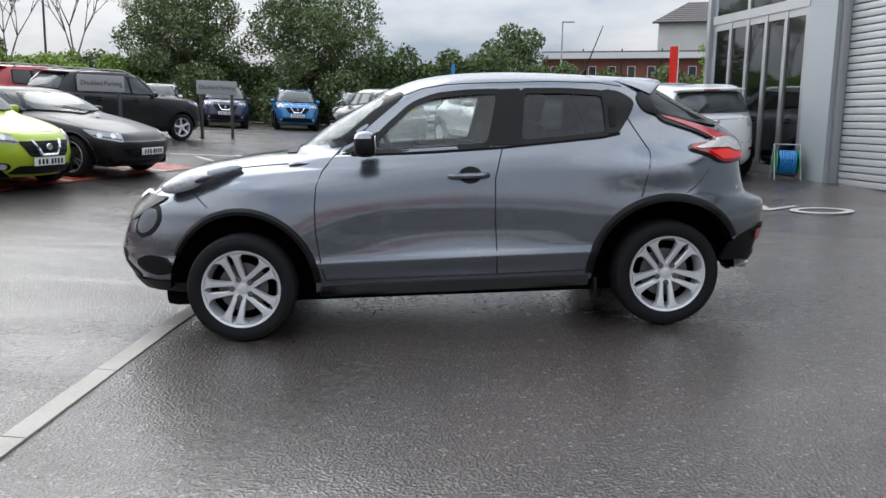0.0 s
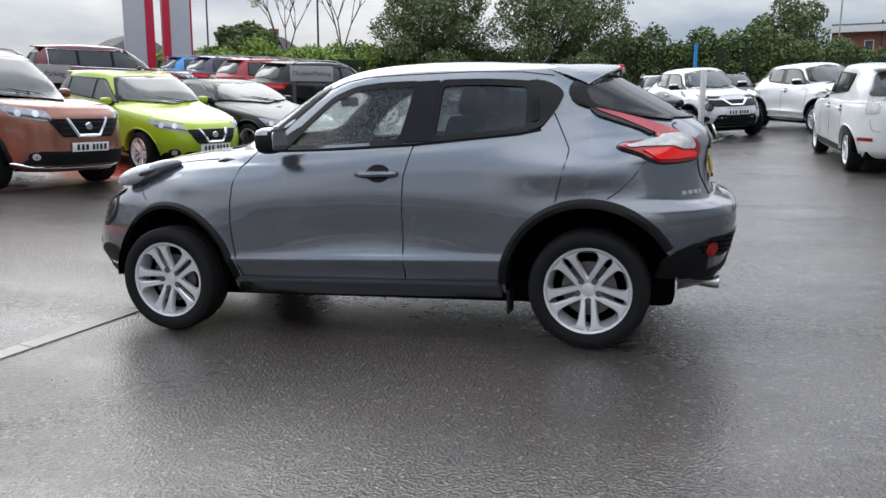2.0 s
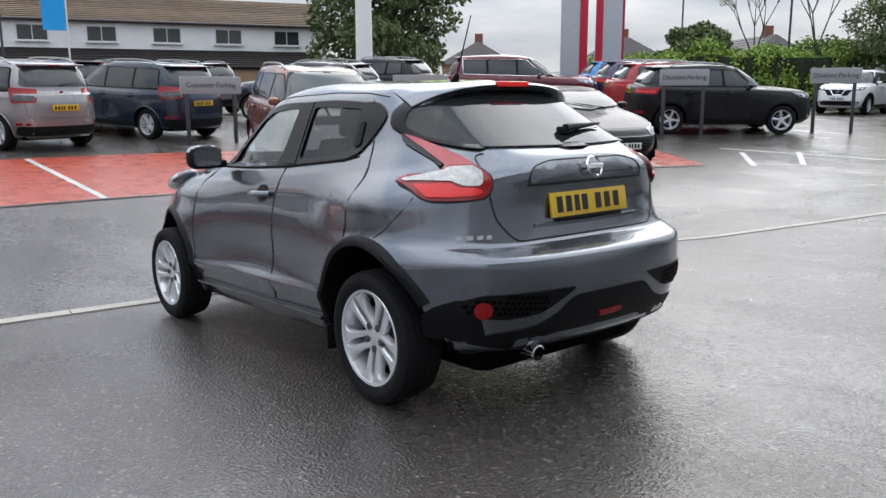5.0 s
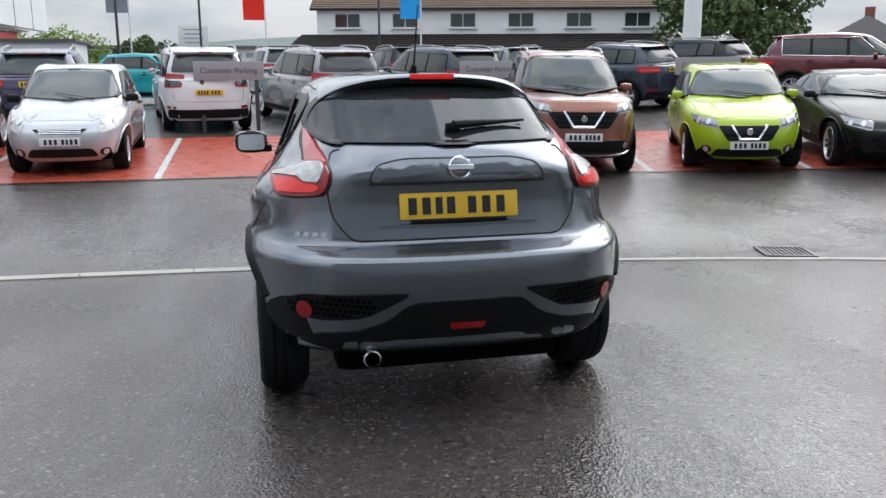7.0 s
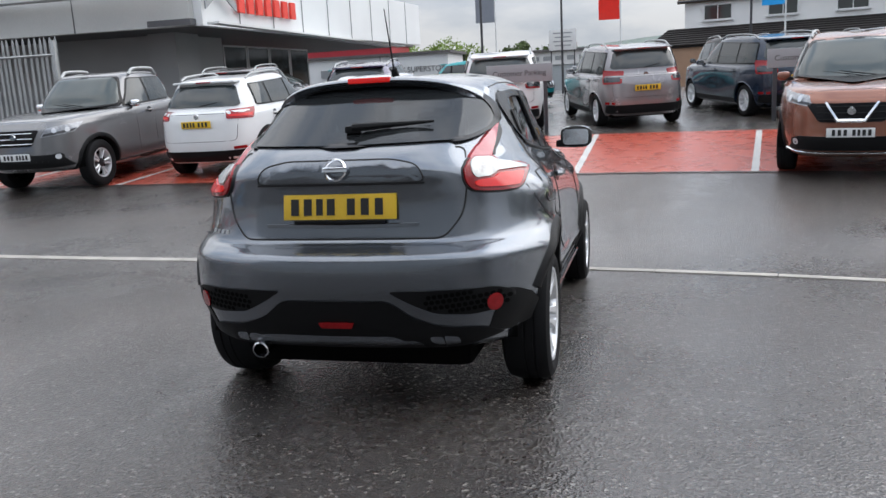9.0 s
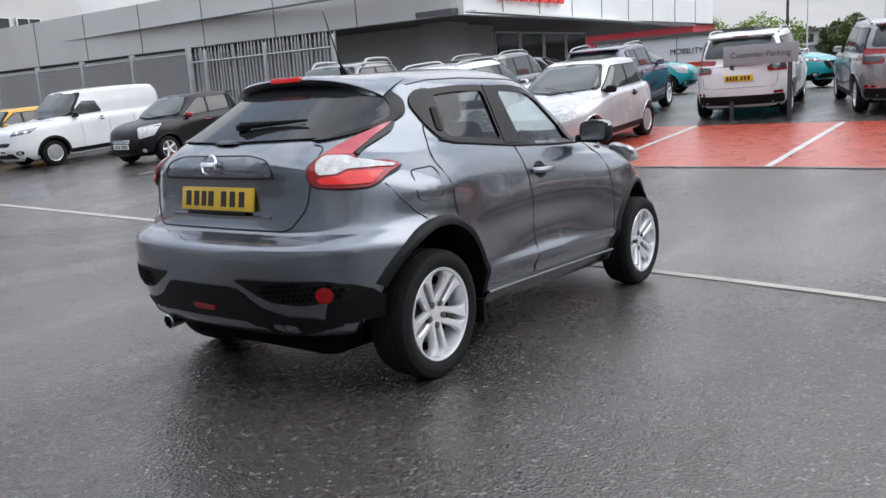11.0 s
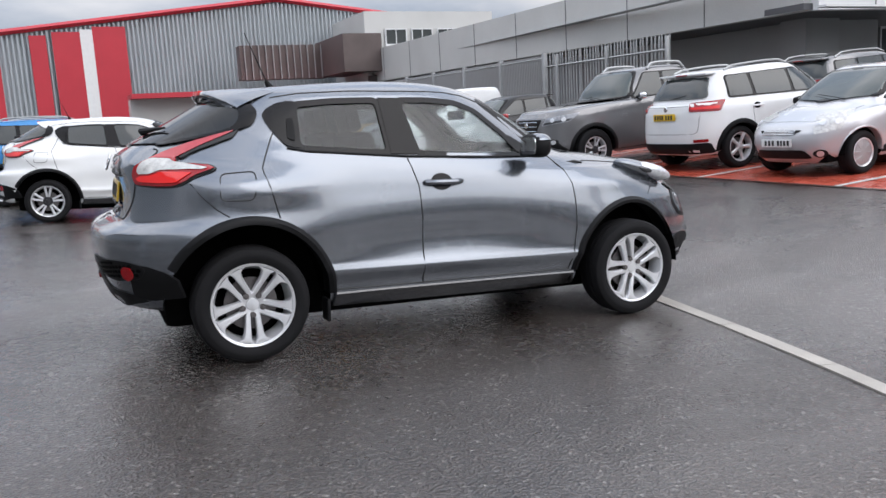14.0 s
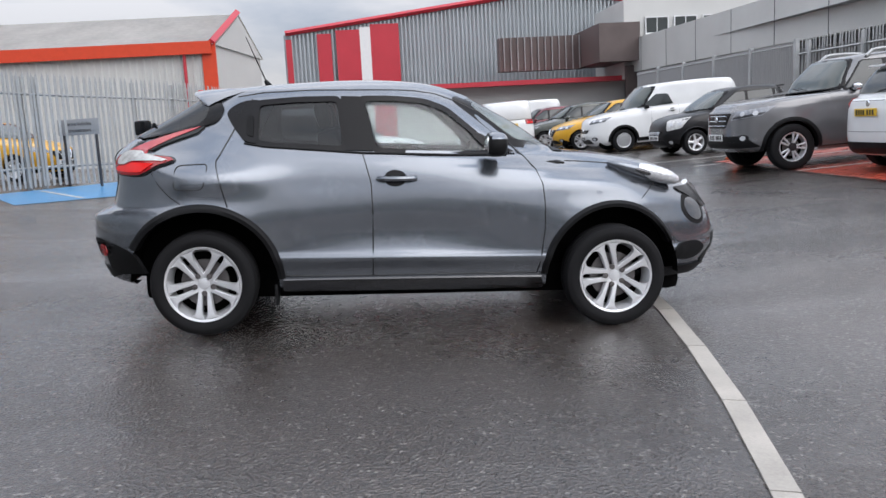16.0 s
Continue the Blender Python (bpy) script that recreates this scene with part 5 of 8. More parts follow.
        part("clear_band", skin.patch((ta,), lens(clear_), 0.023, 0.04, 0.01), M["lamp_clear"], tl, "clear ribbed lens")
        part("brake_lens", skin.patch((ta,), lens(lit), 0.024, 0.04, 0.01), M["lit_lens"], tl)
        # black corner of the bumper, from the arch to the insert
        ca_ = sy * 50
        cor = [(1.66, 0.84, 0.40), (1.66, 0.84, 0.50), (1.72, 0.82, 0.545), (1.80, 0.77, 0.575), (1.86, 0.71, 0.585), (1.88, 0.69, 0.50), (1.89, 0.68, 0.40), (1.80, 0.76, 0.385)]
        part("bumper_corner", skin.patch((ca_,), [uv_on(ca_, (x, sy * y, z)) for x, y, z in cor], 0.004, 0.05, 0.02), M["plastic"], car)
        # rear bumper inserts
        ins = [(sy * 0.24, 0.598), (sy * 0.68, 0.60), (sy * 0.755, 0.565), (sy * 0.72, 0.505), (sy * 0.58, 0.487), (sy * 0.43, 0.497), (sy * 0.33, 0.545)]
        gm = part("bumper_mesh", skin.patch("B", round_poly(ins, 0.03), 0.006, 0.06), M["plastic"], car, "black honeycomb bumper insert")
        if hero:
            for r_ in range(4):
                for c_ in range(14):
                    u, v = sy * (0.40 + 0.024 * c_ + 0.012 * (r_ % 2)), 0.498 + 0.024 * r_ + 0.004 * c_ * 0.6
                    if inside((u, v), inset_poly(ins, 0.012)):
                        hexa = [(u + 0.0105 * math.cos(k * 1.047), v + 0.0105 * math.sin(k * 1.047)) for k in range(6)]
                        part("honeycomb_cell", skin.patch("B", hexa, 0.008, 0.1, 0.0), M["under"], gm)
        fa = sy * 26
        c1 = uv_on(fa, (1.886, sy * 0.672, 0.535))
        part("rear_fog", skin.patch((fa,), [(c1[0] + 0.037 * math.cos(k * 0.2618), c1[1] + 0.037 * math.sin(k * 0.2618)) for k in range(24)], 0.012, 0.05, 0.02), M["red_lens"], car, "round red bumper lamp")
    # glass front and rear
    sc = part("windscreen", skin.patch("F", round_poly(screen, 0.06), goff, step, 0.0, 4 if hero else 0), M["wet_screen"] if hero else M["car_screen"], car)
    part("screen_border", skin.ring("F", round_poly(inset_poly(screen, -0.02), 0.06), round_poly(inset_poly(screen, 0.025), 0.05), 0.003 if hero else 0.018), M["gloss_black"], sc)
    rs = part("rear_screen", skin.patch("B", round_poly(rear_scr, 0.05), 0.010 if hero else 0.016, 0.05, 0.0, 40 if hero else 0), M["rear_glass"] if hero else M["window"], car, "dark tinted curved rear window")
    part("screen_border", skin.ring("B", round_poly(inset_poly(rear_scr, -0.010), 0.05), round_poly(inset_poly(rear_scr, 0.008), 0.05), 0.012 if hero else 0.020), M["gloss_black"], rs)
    # spoiler over the rear window
    sp = bmesh.new()
    rows = []
    for k in range(31):
        u = -0.53 + 1.06 * k / 30
        e = abs(u) / 0.53
        x1 = skin.hit("B", u, 1.480 - 0.055 * e ** 2.2 - 0.045 * e ** 6).x + 0.006 + 0.085 * (1 - e ** 4)
        zb = skin.hit("T", x1 - 0.22, u * 0.94).z
        zt = 1.510 - 0.055 * e ** 2.2 - 0.045 * e ** 6
        gx = skin.hit("B", u * 0.985, zt - 0.050).x
        rows.append([sp.verts.new(p) for p in ((x1 - 0.22, u * 0.94, zb + 0.002), (x1 - 0.11, u * 0.975, (zb + zt) / 2 + 0.005), (x1 - 0.012, u, zt), (x1, u, zt - 0.010), (x1 - 0.012, u, zt - 0.024), (gx - 0.01, u * 0.985, zt - 0.048))])
    for a, b in zip(rows, rows[1:]):
        for i in range(5):
            sp.faces.new((a[i], a[i + 1], b[i + 1], b[i]))
    spo = part("roof_spoiler", sp, colour, car)
    part("spoiler_lip", tube(bmesh.new(), [(1.372 - 0.13 * abs(u / 0.545) ** 2.6, u, 1.478 - 0.055 * abs(u / 0.545) ** 2.2 - 0.045 * abs(u / 0.545) ** 6) for u in np.linspace(-0.40, 0.40, 25)], 0.007, 6), M["plastic"], spo)
    part("brake_light", boxed(1.377, 0, 1.502, 0.03, 0.215, 0.026, 0.008), M["lit_lens"], spo, "high red brake light")
    # tailgate
    gate = round_poly([(-0.525, 1.18), (-0.555, 1.01), (-0.535, 0.895), (-0.46, 0.802), (0.46, 0.802), (0.535, 0.895), (0.555, 1.01), (0.525, 1.18)], 0.04)
    part("tailgate_seam", skin.line("B", gate, 0.0045, 0.0, 0.05), M["ink"], car)
    grip = round_poly([(-0.39, 1.045), (0.39, 1.045), (0.355, 1.115), (0.24, 1.14), (-0.24, 1.14), (-0.355, 1.115)], 0.04)
    gp = part("grip_panel", skin.patch("B", grip, 0.004, 0.06, 0.004), colour, car)
    part("grip_seam", skin.line("B", grip, 0.0038, 0.004, 0.05, True), M["ink"], gp)
    # the shadow under the grip panel, drawn as a thin black strip
    part("grip_shadow_gap", skin.patch("B", [(-0.38, 1.037), (0.38, 1.037), (0.385, 1.045), (-0.385, 1.045)], 0.008, 0.05, 0.004), M["ink"], gp)
    part("tailgate_crease", skin.line("B", [(-0.35, 0.862), (0, 0.856), (0.35, 0.862)], 0.012, -0.004), colour, car)
    p = skin.hit("B", 0, 1.096, 0.022)
    bd = part("rear_badge", lathe(bmesh.new(), [(0.040, 0.0), (0.046, 0.008), (0.052, 0.0), (0.046, -0.004), (0.040, 0.0)], 32, axis="z"), M["chrome"], car, "round chrome badge")
    bd.matrix_basis = Matrix.Translation(p) @ Matrix.Rotation(radians(72), 4, "Y")
    part("badge_bar", boxed(0, 0, 0.004, 0.022, 0.112, 0.010, 0.003), M["chrome"], bd)
    for k, (u0, wd) in enumerate(((-0.690, 0.026), (-0.657, 0.028), (-0.622, 0.028), (-0.587, 0.026))):
        part("model_badge", skin.patch("B", [(u0, 0.820), (u0 + wd * 0.75, 0.820), (u0 + wd * 0.95, 0.838), (u0 + wd * 0.2, 0.838)], 0.002, 0.1, 0.003), M["galv"], car)
    if plates[1]:
        plate(car, skin, "B", 0, 0.942, M[plates[1]], off=0.012, tilt=radians(-8))
    p = skin.hit("B", 0, 0.875, 0.012)
    part("plate_holder", boxed(p.x + 0.005, 0, 0.876, 0.012, 0.42, 0.018, 0.004), M["gloss_black"], car)
    # wiper
    a, b = skin.hit("B", 0.02, 1.245, 0.03), skin.hit("B", 0.37, 1.27, 0.02)
    wp = part("rear_wiper", boxed(0, 0, 0, 0.04, 0.07, 0.034, 0.012, Matrix.Translation(a)), M["plastic"], car)
    arm = bmesh.new()
    for t0, t1, r0, r1 in ((0, 0.45, 0.020, 0.014), (0.4, 1.0, 0.014, 0.006)):
        rod(arm, a.lerp(b, t0) + Vector((0.012, 0, 0.008)), a.lerp(b, t1) + Vector((0.008, 0, 0.008)), r0, r1, 8)
    rod(arm, a.lerp(b, 0.15) + Vector((0, 0, -0.018)), a.lerp(b, 0.95) + Vector((0, 0, -0.012)), 0.007, 0.004, 6)
    part("wiper_blade", arm, M["plastic"], wp)
    # lower bumper
    dif = [(-0.50, 0.334), (0.50, 0.334), (0.66, 0.372), (0.70, 0.385), (0.62, 0.425), (0.46, 0.435), (0.34, 0.475), (0.24, 0.555), (-0.24, 0.555), (-0.34, 0.475), (-0.46, 0.435), (-0.62, 0.425), (-0.70, 0.385), (-0.66, 0.372)]
    part("rear_diffuser", skin.patch("B", round_poly(dif, 0.04), 0.006, 0.08), M["plastic"], car)
    part("rear_reflector", skin.patch("B", round_poly([(-0.07, 0.435), (0.07, 0.435), (0.08, 0.462), (-0.08, 0.462)], 0.008), 0.016, 0.1), M["red_lens"], car)
    ex = lathe(bmesh.new(), [(0.030, -0.16), (0.036, -0.15), (0.038, 0.0), (0.033, 0.004), (0.031, -0.13)], 24, axis="z")
    e = part("exhaust", ex, M["chrome"], car)
    e.matrix_basis = Matrix.Translation((1.93, -0.40, 0.305)) @ Matrix.Rotation(radians(97), 4, "Y")
    part("pipe_bore", rod(bmesh.new(), (0, 0, -0.14), (0, 0, -0.10), 0.032), M["under"], e)
    # fuel flap on the right
    part("fuel_flap", skin.line("R", round_poly([(1.235, 0.905), (1.41, 0.905), (1.40, 1.045), (1.21, 1.055)], 0.035), 0.0035, 0.001, 0.05, True), M["ink"], car)
    # aerial
    r0 = skin.hit("T", 0.93, 0)
    an = part("aerial_base", rod(bmesh.new(), r0, r0 + Vector((0.03, 0, 0.045)), 0.025, 0.012, 12), M["plastic"], car)
    part("aerial_whip", rod(bmesh.new(), r0 + Vector((0.025, 0, 0.04)), r0 + Vector((0.15, 0, 0.335)), 0.005, 0.0025, 6), M["plastic"], an)
    # nose
    gr = part("grille", skin.patch("F", round_poly([(-0.46, 0.72), (0.46, 0.72), (0.56, 0.86), (-0.56, 0.86)], 0.05), 0.01, 0.08), M["gloss_black"], car)
    part("grille_vee", skin.line("F", [(-0.27, 0.87), (-0.13, 0.75), (0.13, 0.75), (0.27, 0.87)], 0.024, 0.010), M["chrome"], gr)
    part("lower_intake", skin.patch("F", round_poly([(-0.5, 0.36), (0.5, 0.36), (0.42, 0.55), (-0.42, 0.55)], 0.05), 0.008, 0.1), M["plastic"], car)
    part("front_lip", skin.patch("F", round_poly([(-0.70, 0.30), (0.70, 0.30), (0.72, 0.36), (-0.72, 0.36)], 0.02), 0.016, 0.1, 0.04), M["plastic"], car)
    if plates[0]:
        plate(car, skin, "F", 0, 0.60, M[plates[0]])
    part("bonnet_seam", skin.line("T", [(-0.98, -0.62), (-1.30, -0.55), (-1.66, -0.48), (-1.80, -0.30), (-1.80, 0.30), (-1.66, 0.48), (-1.30, 0.55), (-0.98, 0.62)], 0.004, 0.0), M["ink"], car)
    part("cowl_grille", skin.patch("T", [(-1.01, -0.40), (-0.95, -0.42), (-0.95, 0.42), (-1.01, 0.40)], 0.006, 0.1), M["plastic"], car)
    if hero:
        cabin(car)
    return car


def cabin(car):
    """Seats, dash and wheel behind the glass."""
    part("cabin_floor", boxed(0.05, 0, 0.45, 1.45, 1.3, 0.06, 0.02), M["seat"], car)
    part("dashboard", boxed(-0.72, 0, 0.93, 0.55, 1.34, 0.26, 0.07), M["plastic"], car)
    for y in (-0.36, 0.36):
        st = bmesh.new()
        box(st, 0.10, y, 0.66, 0.52, 0.50, 0.18, 0.06)
        sb = part("front_seat", st, M["seat"], car)
        part("seat_back", box(bmesh.new(), 0, 0, 0.30, 0.14, 0.48, 0.62, 0.06, pose(0.38, y, 0.66, 0, 14, 0)), M["seat"], sb)
        part("head_rest", box(bmesh.new(), 0, 0, 0.70, 0.09, 0.26, 0.17, 0.04, pose(0.38, y, 0.66, 0, 14, 0)), M["seat"], sb)
    for k in range(2):
        part("door_card", boxed(0.08, (-1, 1)[k] * 0.70, 0.72, 1.40, 0.05, 0.55, 0.02), M["seat"], car)
    bs = part("rear_seat", boxed(0.95, 0, 0.68, 0.45, 0.96, 0.18, 0.05), M["seat"], car)
    part("seat_back", box(bmesh.new(), 0, 0, 0.28, 0.14, 0.98, 0.56, 0.05, pose(1.20, 0, 0.68, 0, 18, 0)), M["seat"], bs)
    for y in (-0.36, 0.36):
        part("head_rest", box(bmesh.new(), 0, 0, 0.62, 0.08, 0.24, 0.14, 0.03, pose(1.20, y, 0.68, 0, 18, 0)), M["seat"], bs)
    sw = bmesh.new()
    n = 24
    tube(sw, [(0.0, 0.18 * math.cos(2 * math.pi * k / n), 0.18 * math.sin(2 * math.pi * k / n)) for k in range(n + 1)], 0.016, 8)
    box(sw, 0.0, 0, 0, 0.04, 0.14, 0.10, 0.015)
    box(sw, 0.0, 0, 0, 0.025, 0.34, 0.03, 0.01)
    w = part("steering_wheel", sw, M["plastic"], car)
    w.matrix_basis = pose(-0.34, 0.36, 1.0, 0, -25, 0)
    mr = part("rear_view_mirror", boxed(-0.36, 0, 1.36, 0.03, 0.24, 0.06, 0.012), M["plastic"], car)
    part("mirror_stalk", rod(bmesh.new(), (-0.37, 0, 1.38), (-0.42, 0, 1.44), 0.01), M["plastic"], mr)


CAR_TILT = Matrix.Rotation(radians(-2.5), 4, "Y")
make_compact("grey_crossover", CAR_TILT, M["compact_grey"], "wet gunmetal grey compact crossover with silver alloy wheels")


# ---- the yard ----
def ground_sheet():
    def axis(lo, hi, extra):
        far = [-900, -500, -300, -180, -120, -85]
        vals = far + list(np.arange(lo, hi + 0.1, 1.5)) + [-v for v in far[::-1]] + extra
        return sorted(set(round(float(v), 3) for v in vals))
    xs, ys = axis(-60, 60, [-1.7, -1.2, -2.2]), axis(-60, 61.5, [5.0, 18.0])
    bm = bmesh.new()
    g = [[bm.verts.new((x, y, ground_z(x, y))) for y in ys] for x in xs]
    for i in range(len(xs) - 1):
        for j in range(len(ys) - 1):
            bm.faces.new((g[i][j], g[i + 1][j], g[i + 1][j + 1], g[i][j + 1]))
    return solid("ground", bm, M["tarmac"], "wet dark tarmac yard of a car dealership", "ground", kind="structure")


ground_sheet()


def ribbon(path, width, lift=0.006):
    """A flat band that follows the ground along a path."""
    bm = bmesh.new()
    rows = []
    pts = [Vector((*p, 0)) for p in path]
    for i, p in enumerate(pts):
        d = (pts[min(i + 1, len(pts) - 1)] - pts[max(i - 1, 0)]).normalized()
        n = Vector((-d.y, d.x, 0)) * width / 2
        rows.append([bm.verts.new((q.x, q.y, ground_z(q.x, q.y) + lift)) for q in (p - n, p, p + n)])
    for a, b in zip(rows, rows[1:]):
        for k in (0, 1):
            bm.faces.new((a[k], a[k + 1], b[k + 1], b[k]))
    return bm


def dense(a, b, step=0.5):
    n = max(2, int(math.dist(a, b) / step) + 1)
    return [(a[0] + (b[0] - a[0]) * k / (n - 1), a[1] + (b[1] - a[1]) * k / (n - 1)) for k in range(n)]


def line_paint(a, b, width, mat="white_paint", lift=0.008):
    return solid("painted_line", ribbon(dense(a, b), width, lift), M[mat], kind="structure", label="worn white painted line on the tarmac", category="road marking")


def channel_x(y):
    return -1.79 + (0.12 * y + 0.022 * y * y if 0 < y < 5 else 0.07 * y if y <= 0 else 1.15 + 0.34 * (y - 5))


def drain_channel():
    ch = thing("drain_channel", Matrix(), "pale concrete drainage channel blocks set in tarmac", "drain channel", kind="structure")
    y = -16.0
    while y < 15:
        y2 = y + 0.905
        a, b = (channel_x(y), y), (channel_x(y2), y2)
        bm = ribbon(dense(a, b, 0.3), 0.105, 0.008)
        g = bmesh.ops.extrude_face_region(bm, geom=bm.faces[:])
        for v in g["geom"]:
            if isinstance(v, bmesh.types.BMVert):
                v.co.z -= 0.05
        part("channel_block", bm, M["concrete"], ch)
        y += 0.915
    gz = ground_z(-1.15, 4.1)
    gr = thing("gully_grate", pose(-1.32, 3.95, gz + 0.006, 0, 0, -18), "cast iron gully grate beside the drain channel", "drain grate", kind="structure")
    fr = bmesh.new()
    for x, y_, sx, sy in ((0.2, 0, 0.03, 0.46), (-0.2, 0, 0.03, 0.46), (0, 0.215, 0.37, 0.03), (0, -0.215, 0.37, 0.03)):
        box(fr, x, y_, 0.0, sx, sy, 0.02, 0.003)
    part("grate_frame", fr, M["iron"], gr)
    for k in range(9):
        part("grate_bar", boxed(0, -0.17 + 0.0425 * k, -0.002, 0.36, 0.02, 0.016, 0.003), M["iron"], gr)


drain_channel()


def red_x(y):
    return -6.62 + (0.0255 * y * y if y > 0 else 0.0)


def bay_areas():
    bm = bmesh.new()
    rows = []
    for k in range(41):
        y = -10.5 + 20.5 * k / 40
        x0 = red_x(y)
        s = 0.051 * max(y, 0)
        row = []
        for j in range(7):
            d = 4.6 * j / 6
            x, yy = x0 - d * math.cos(math.atan(s)), y + d * math.sin(math.atan(s))
            row.append(bm.verts.new((x, yy, ground_z(x, yy) + 0.006)))
        rows.append(row)
    for a, b in zip(rows, rows[1:]):
        for j in range(6):
            bm.faces.new((a[j], a[j + 1], b[j + 1], b[j]))
    solid("red_bay_surface", bm, M["red_bay"], "wet red painted parking bays", "road marking", kind="structure")
    for y in (-9.6, -7.1, -4.6, -2.1, 0.35, 2.75, 5.0, 7.2, 9.2):
        s = math.atan(0.051 * max(y, 0))
        line_paint((red_x(y), y), (red_x(y) - 4.5 * math.cos(s), y + 4.5 * math.sin(s)), 0.1, lift=0.012)
    edge = [(red_x(y) + 0.03, y) for y in np.linspace(-10.5, 10, 50)]
    solid("tarmac_joint", ribbon(edge, 0.07, 0.013), M["tarmac"], "dark sealed joint at the bay edge", "road marking", kind="structure")
    bm = bmesh.new()
    f = [(4.0, -11.2), (6.2, -8.2), (7.6, -10.4), (6.2, -14.0)]
    vs = [bm.verts.new((x, y, ground_z(x, y) + 0.008)) for x, y in f]
    bm.faces.new(vs)
    solid("blue_bay_surface", bm, M["blue_bay"], "blue painted electric charging bay", "road marking", kind="structure")
    line_paint((5.5, -9.4), (7.0, -11.3), 0.1, lift=0.014)
    for a, b in (((-3.5, 10.6), (-4.6, 12.0)), ((-3.0, 11.4), (-3.9, 12.9)), ((-5.2, 12.2), (-2.2, 13.2))):
        line_paint(a, b, 0.1)
    line_paint((-8.2, -11.6), (-5.6, -11.8), 0.08)
    line_paint((-8.2, -9.9), (-6.0, -9.95), 0.08)
    gz = ground_z(4.6, 4.5)
    t = lettering("ground_lettering", "NO", 1.0, pose(4.62, 4.5, gz + 0.014, 1.4, -2.1, -56), M["white_paint"], None, 0.0015)
    tagged(t, "worn white letters painted on the tarmac", "road marking", kind="structure")


bay_areas()


# ---- parked cars ----
SUV = dict(size=(4.38, 1.80, 1.60, 0.88, 2.65), hood=1.02, belt=1.06, ws=-0.95, wt=-0.30, rt=1.62, rb=1.95, tyre=0.34, rim=0.228, clad=True, vee=True, grille=(0.66, 0.86, 0.46), plate_f=0.56, plate_r=0.98, tail_z=(0.92, 1.06), tail_len=0.55, rise=0.05, gl3=0.5, rear_z=(1.16, 1.47), intake=(0.33, 0.48, 0.6), wheels="five", rails=True, nose=3.6, clear=0.03)
TALL_SUV = dict(SUV, size=(4.64, 1.82, 1.71, 0.93, 2.705), hood=1.12, belt=1.12, ws=-1.0, wt=-0.32, rt=1.85, rb=2.12, tyre=0.355, rim=0.24, plate_f=0.60, grille=(0.72, 0.94, 0.5), nose=3.5, wheels="ten", fog_z=0.48, lamp_z=(0.90, 1.05), intake=(0.38, 0.55, 0.70), clear=0.07, lip=0.35)
OLDER_SUV = dict(SUV, size=(4.33, 1.78, 1.62, 0.88, 2.63), tail_z=(0.95, 1.10), plate_r=0.90, wheels="five", tail_len=0.5)
HATCH = dict(size=(3.99, 1.74, 1.455, 0.80, 2.525), hood=0.84, cowl=1.0, belt=0.96, ws=-0.92, wt=-0.22, rt=1.40, rb=1.72, tyre=0.31, rim=0.215, nose=3.1, grille=(0.50, 0.70, 0.42), vee=True, plate_f=0.43, lamp_z=(0.66, 0.80), rise=0.07, plate_r=0.75, tail_z=(0.82, 1.02), intake=(0.26, 0.38, 0.5), fog_z=0.36, tail_len=0.32)
THREE_DOOR = dict(size=(3.67, 1.66, 1.46, 0.74, 2.315), hood=0.80, cowl=0.98, belt=0.93, ws=-1.0, wt=-0.22, rt=1.26, rb=1.46, tyre=0.295, rim=0.19, nose=3.5, grille=(0.60, 0.66, 0.36), plate_f=0.50, lens="lamp_clear", lamp_z=(0.60, 0.86), lamp_in=0.68, pillars=(0.35,), seams=(-0.52, 0.62), handles=(0.48,), wheels="cover", mirror_mat=M["plastic"], handle_mat=M["plastic"], intake=(0.28, 0.40, 0.46), badge=False, rise=0.05, fog_z=0.34, bar_mat=M["chrome"])
CITY_CAR = dict(THREE_DOOR, size=(3.44, 1.63, 1.47, 0.70, 2.34), hood=0.90, ws=-0.98, wt=-0.25, rt=1.15, rb=1.36, pillars=(0.15, 0.85), seams=(-0.52, 0.2, 0.95), handles=(0.05, 0.8), wheels="five", grille=(0.52, 0.60, 0.4), plate_f=0.45, mirror_mat=None, handle_mat=None)
MPV = dict(roof_w=0.77, size=(4.60, 1.83, 1.64, 0.94, 2.84), hood=1.0, belt=1.02, ws=-1.25, wt=-0.45, rt=1.85, rb=2.1, tyre=0.33, rim=0.222, grille=(0.6, 0.72, 0.5), plate_r=0.80, tail_z=(0.88, 1.14), tail_len=0.42, tail_white=True, tail_in=0.60, pillars=(0.05, 0.98), rear_z=(1.18, 1.50), rails=True, wheels="double", rise=0.04, badge_z=1.06)
COUPE = dict(size=(4.25, 1.85, 1.315, 0.86, 2.55), hood=0.76, cowl=0.95, belt=0.92, ws=-0.72, wt=0.05, rt=1.15, rb=1.75, tyre=0.33, rim=0.24, nose=3.3, grille=(0.34, 0.50, 0.55), plate_f=0.46, lamp_z=(0.60, 0.74), lamp_in=0.62, pillars=(0.62,), seams=(-0.42, 0.8), handles=(0.62,), wheels="dark", intake=(0.2, 0.30, 0.6), fog=False, rise=0.06, roof_w=0.70, gl3=0.7, gl2=0.1, glass_top=0.12, flare=0.04)
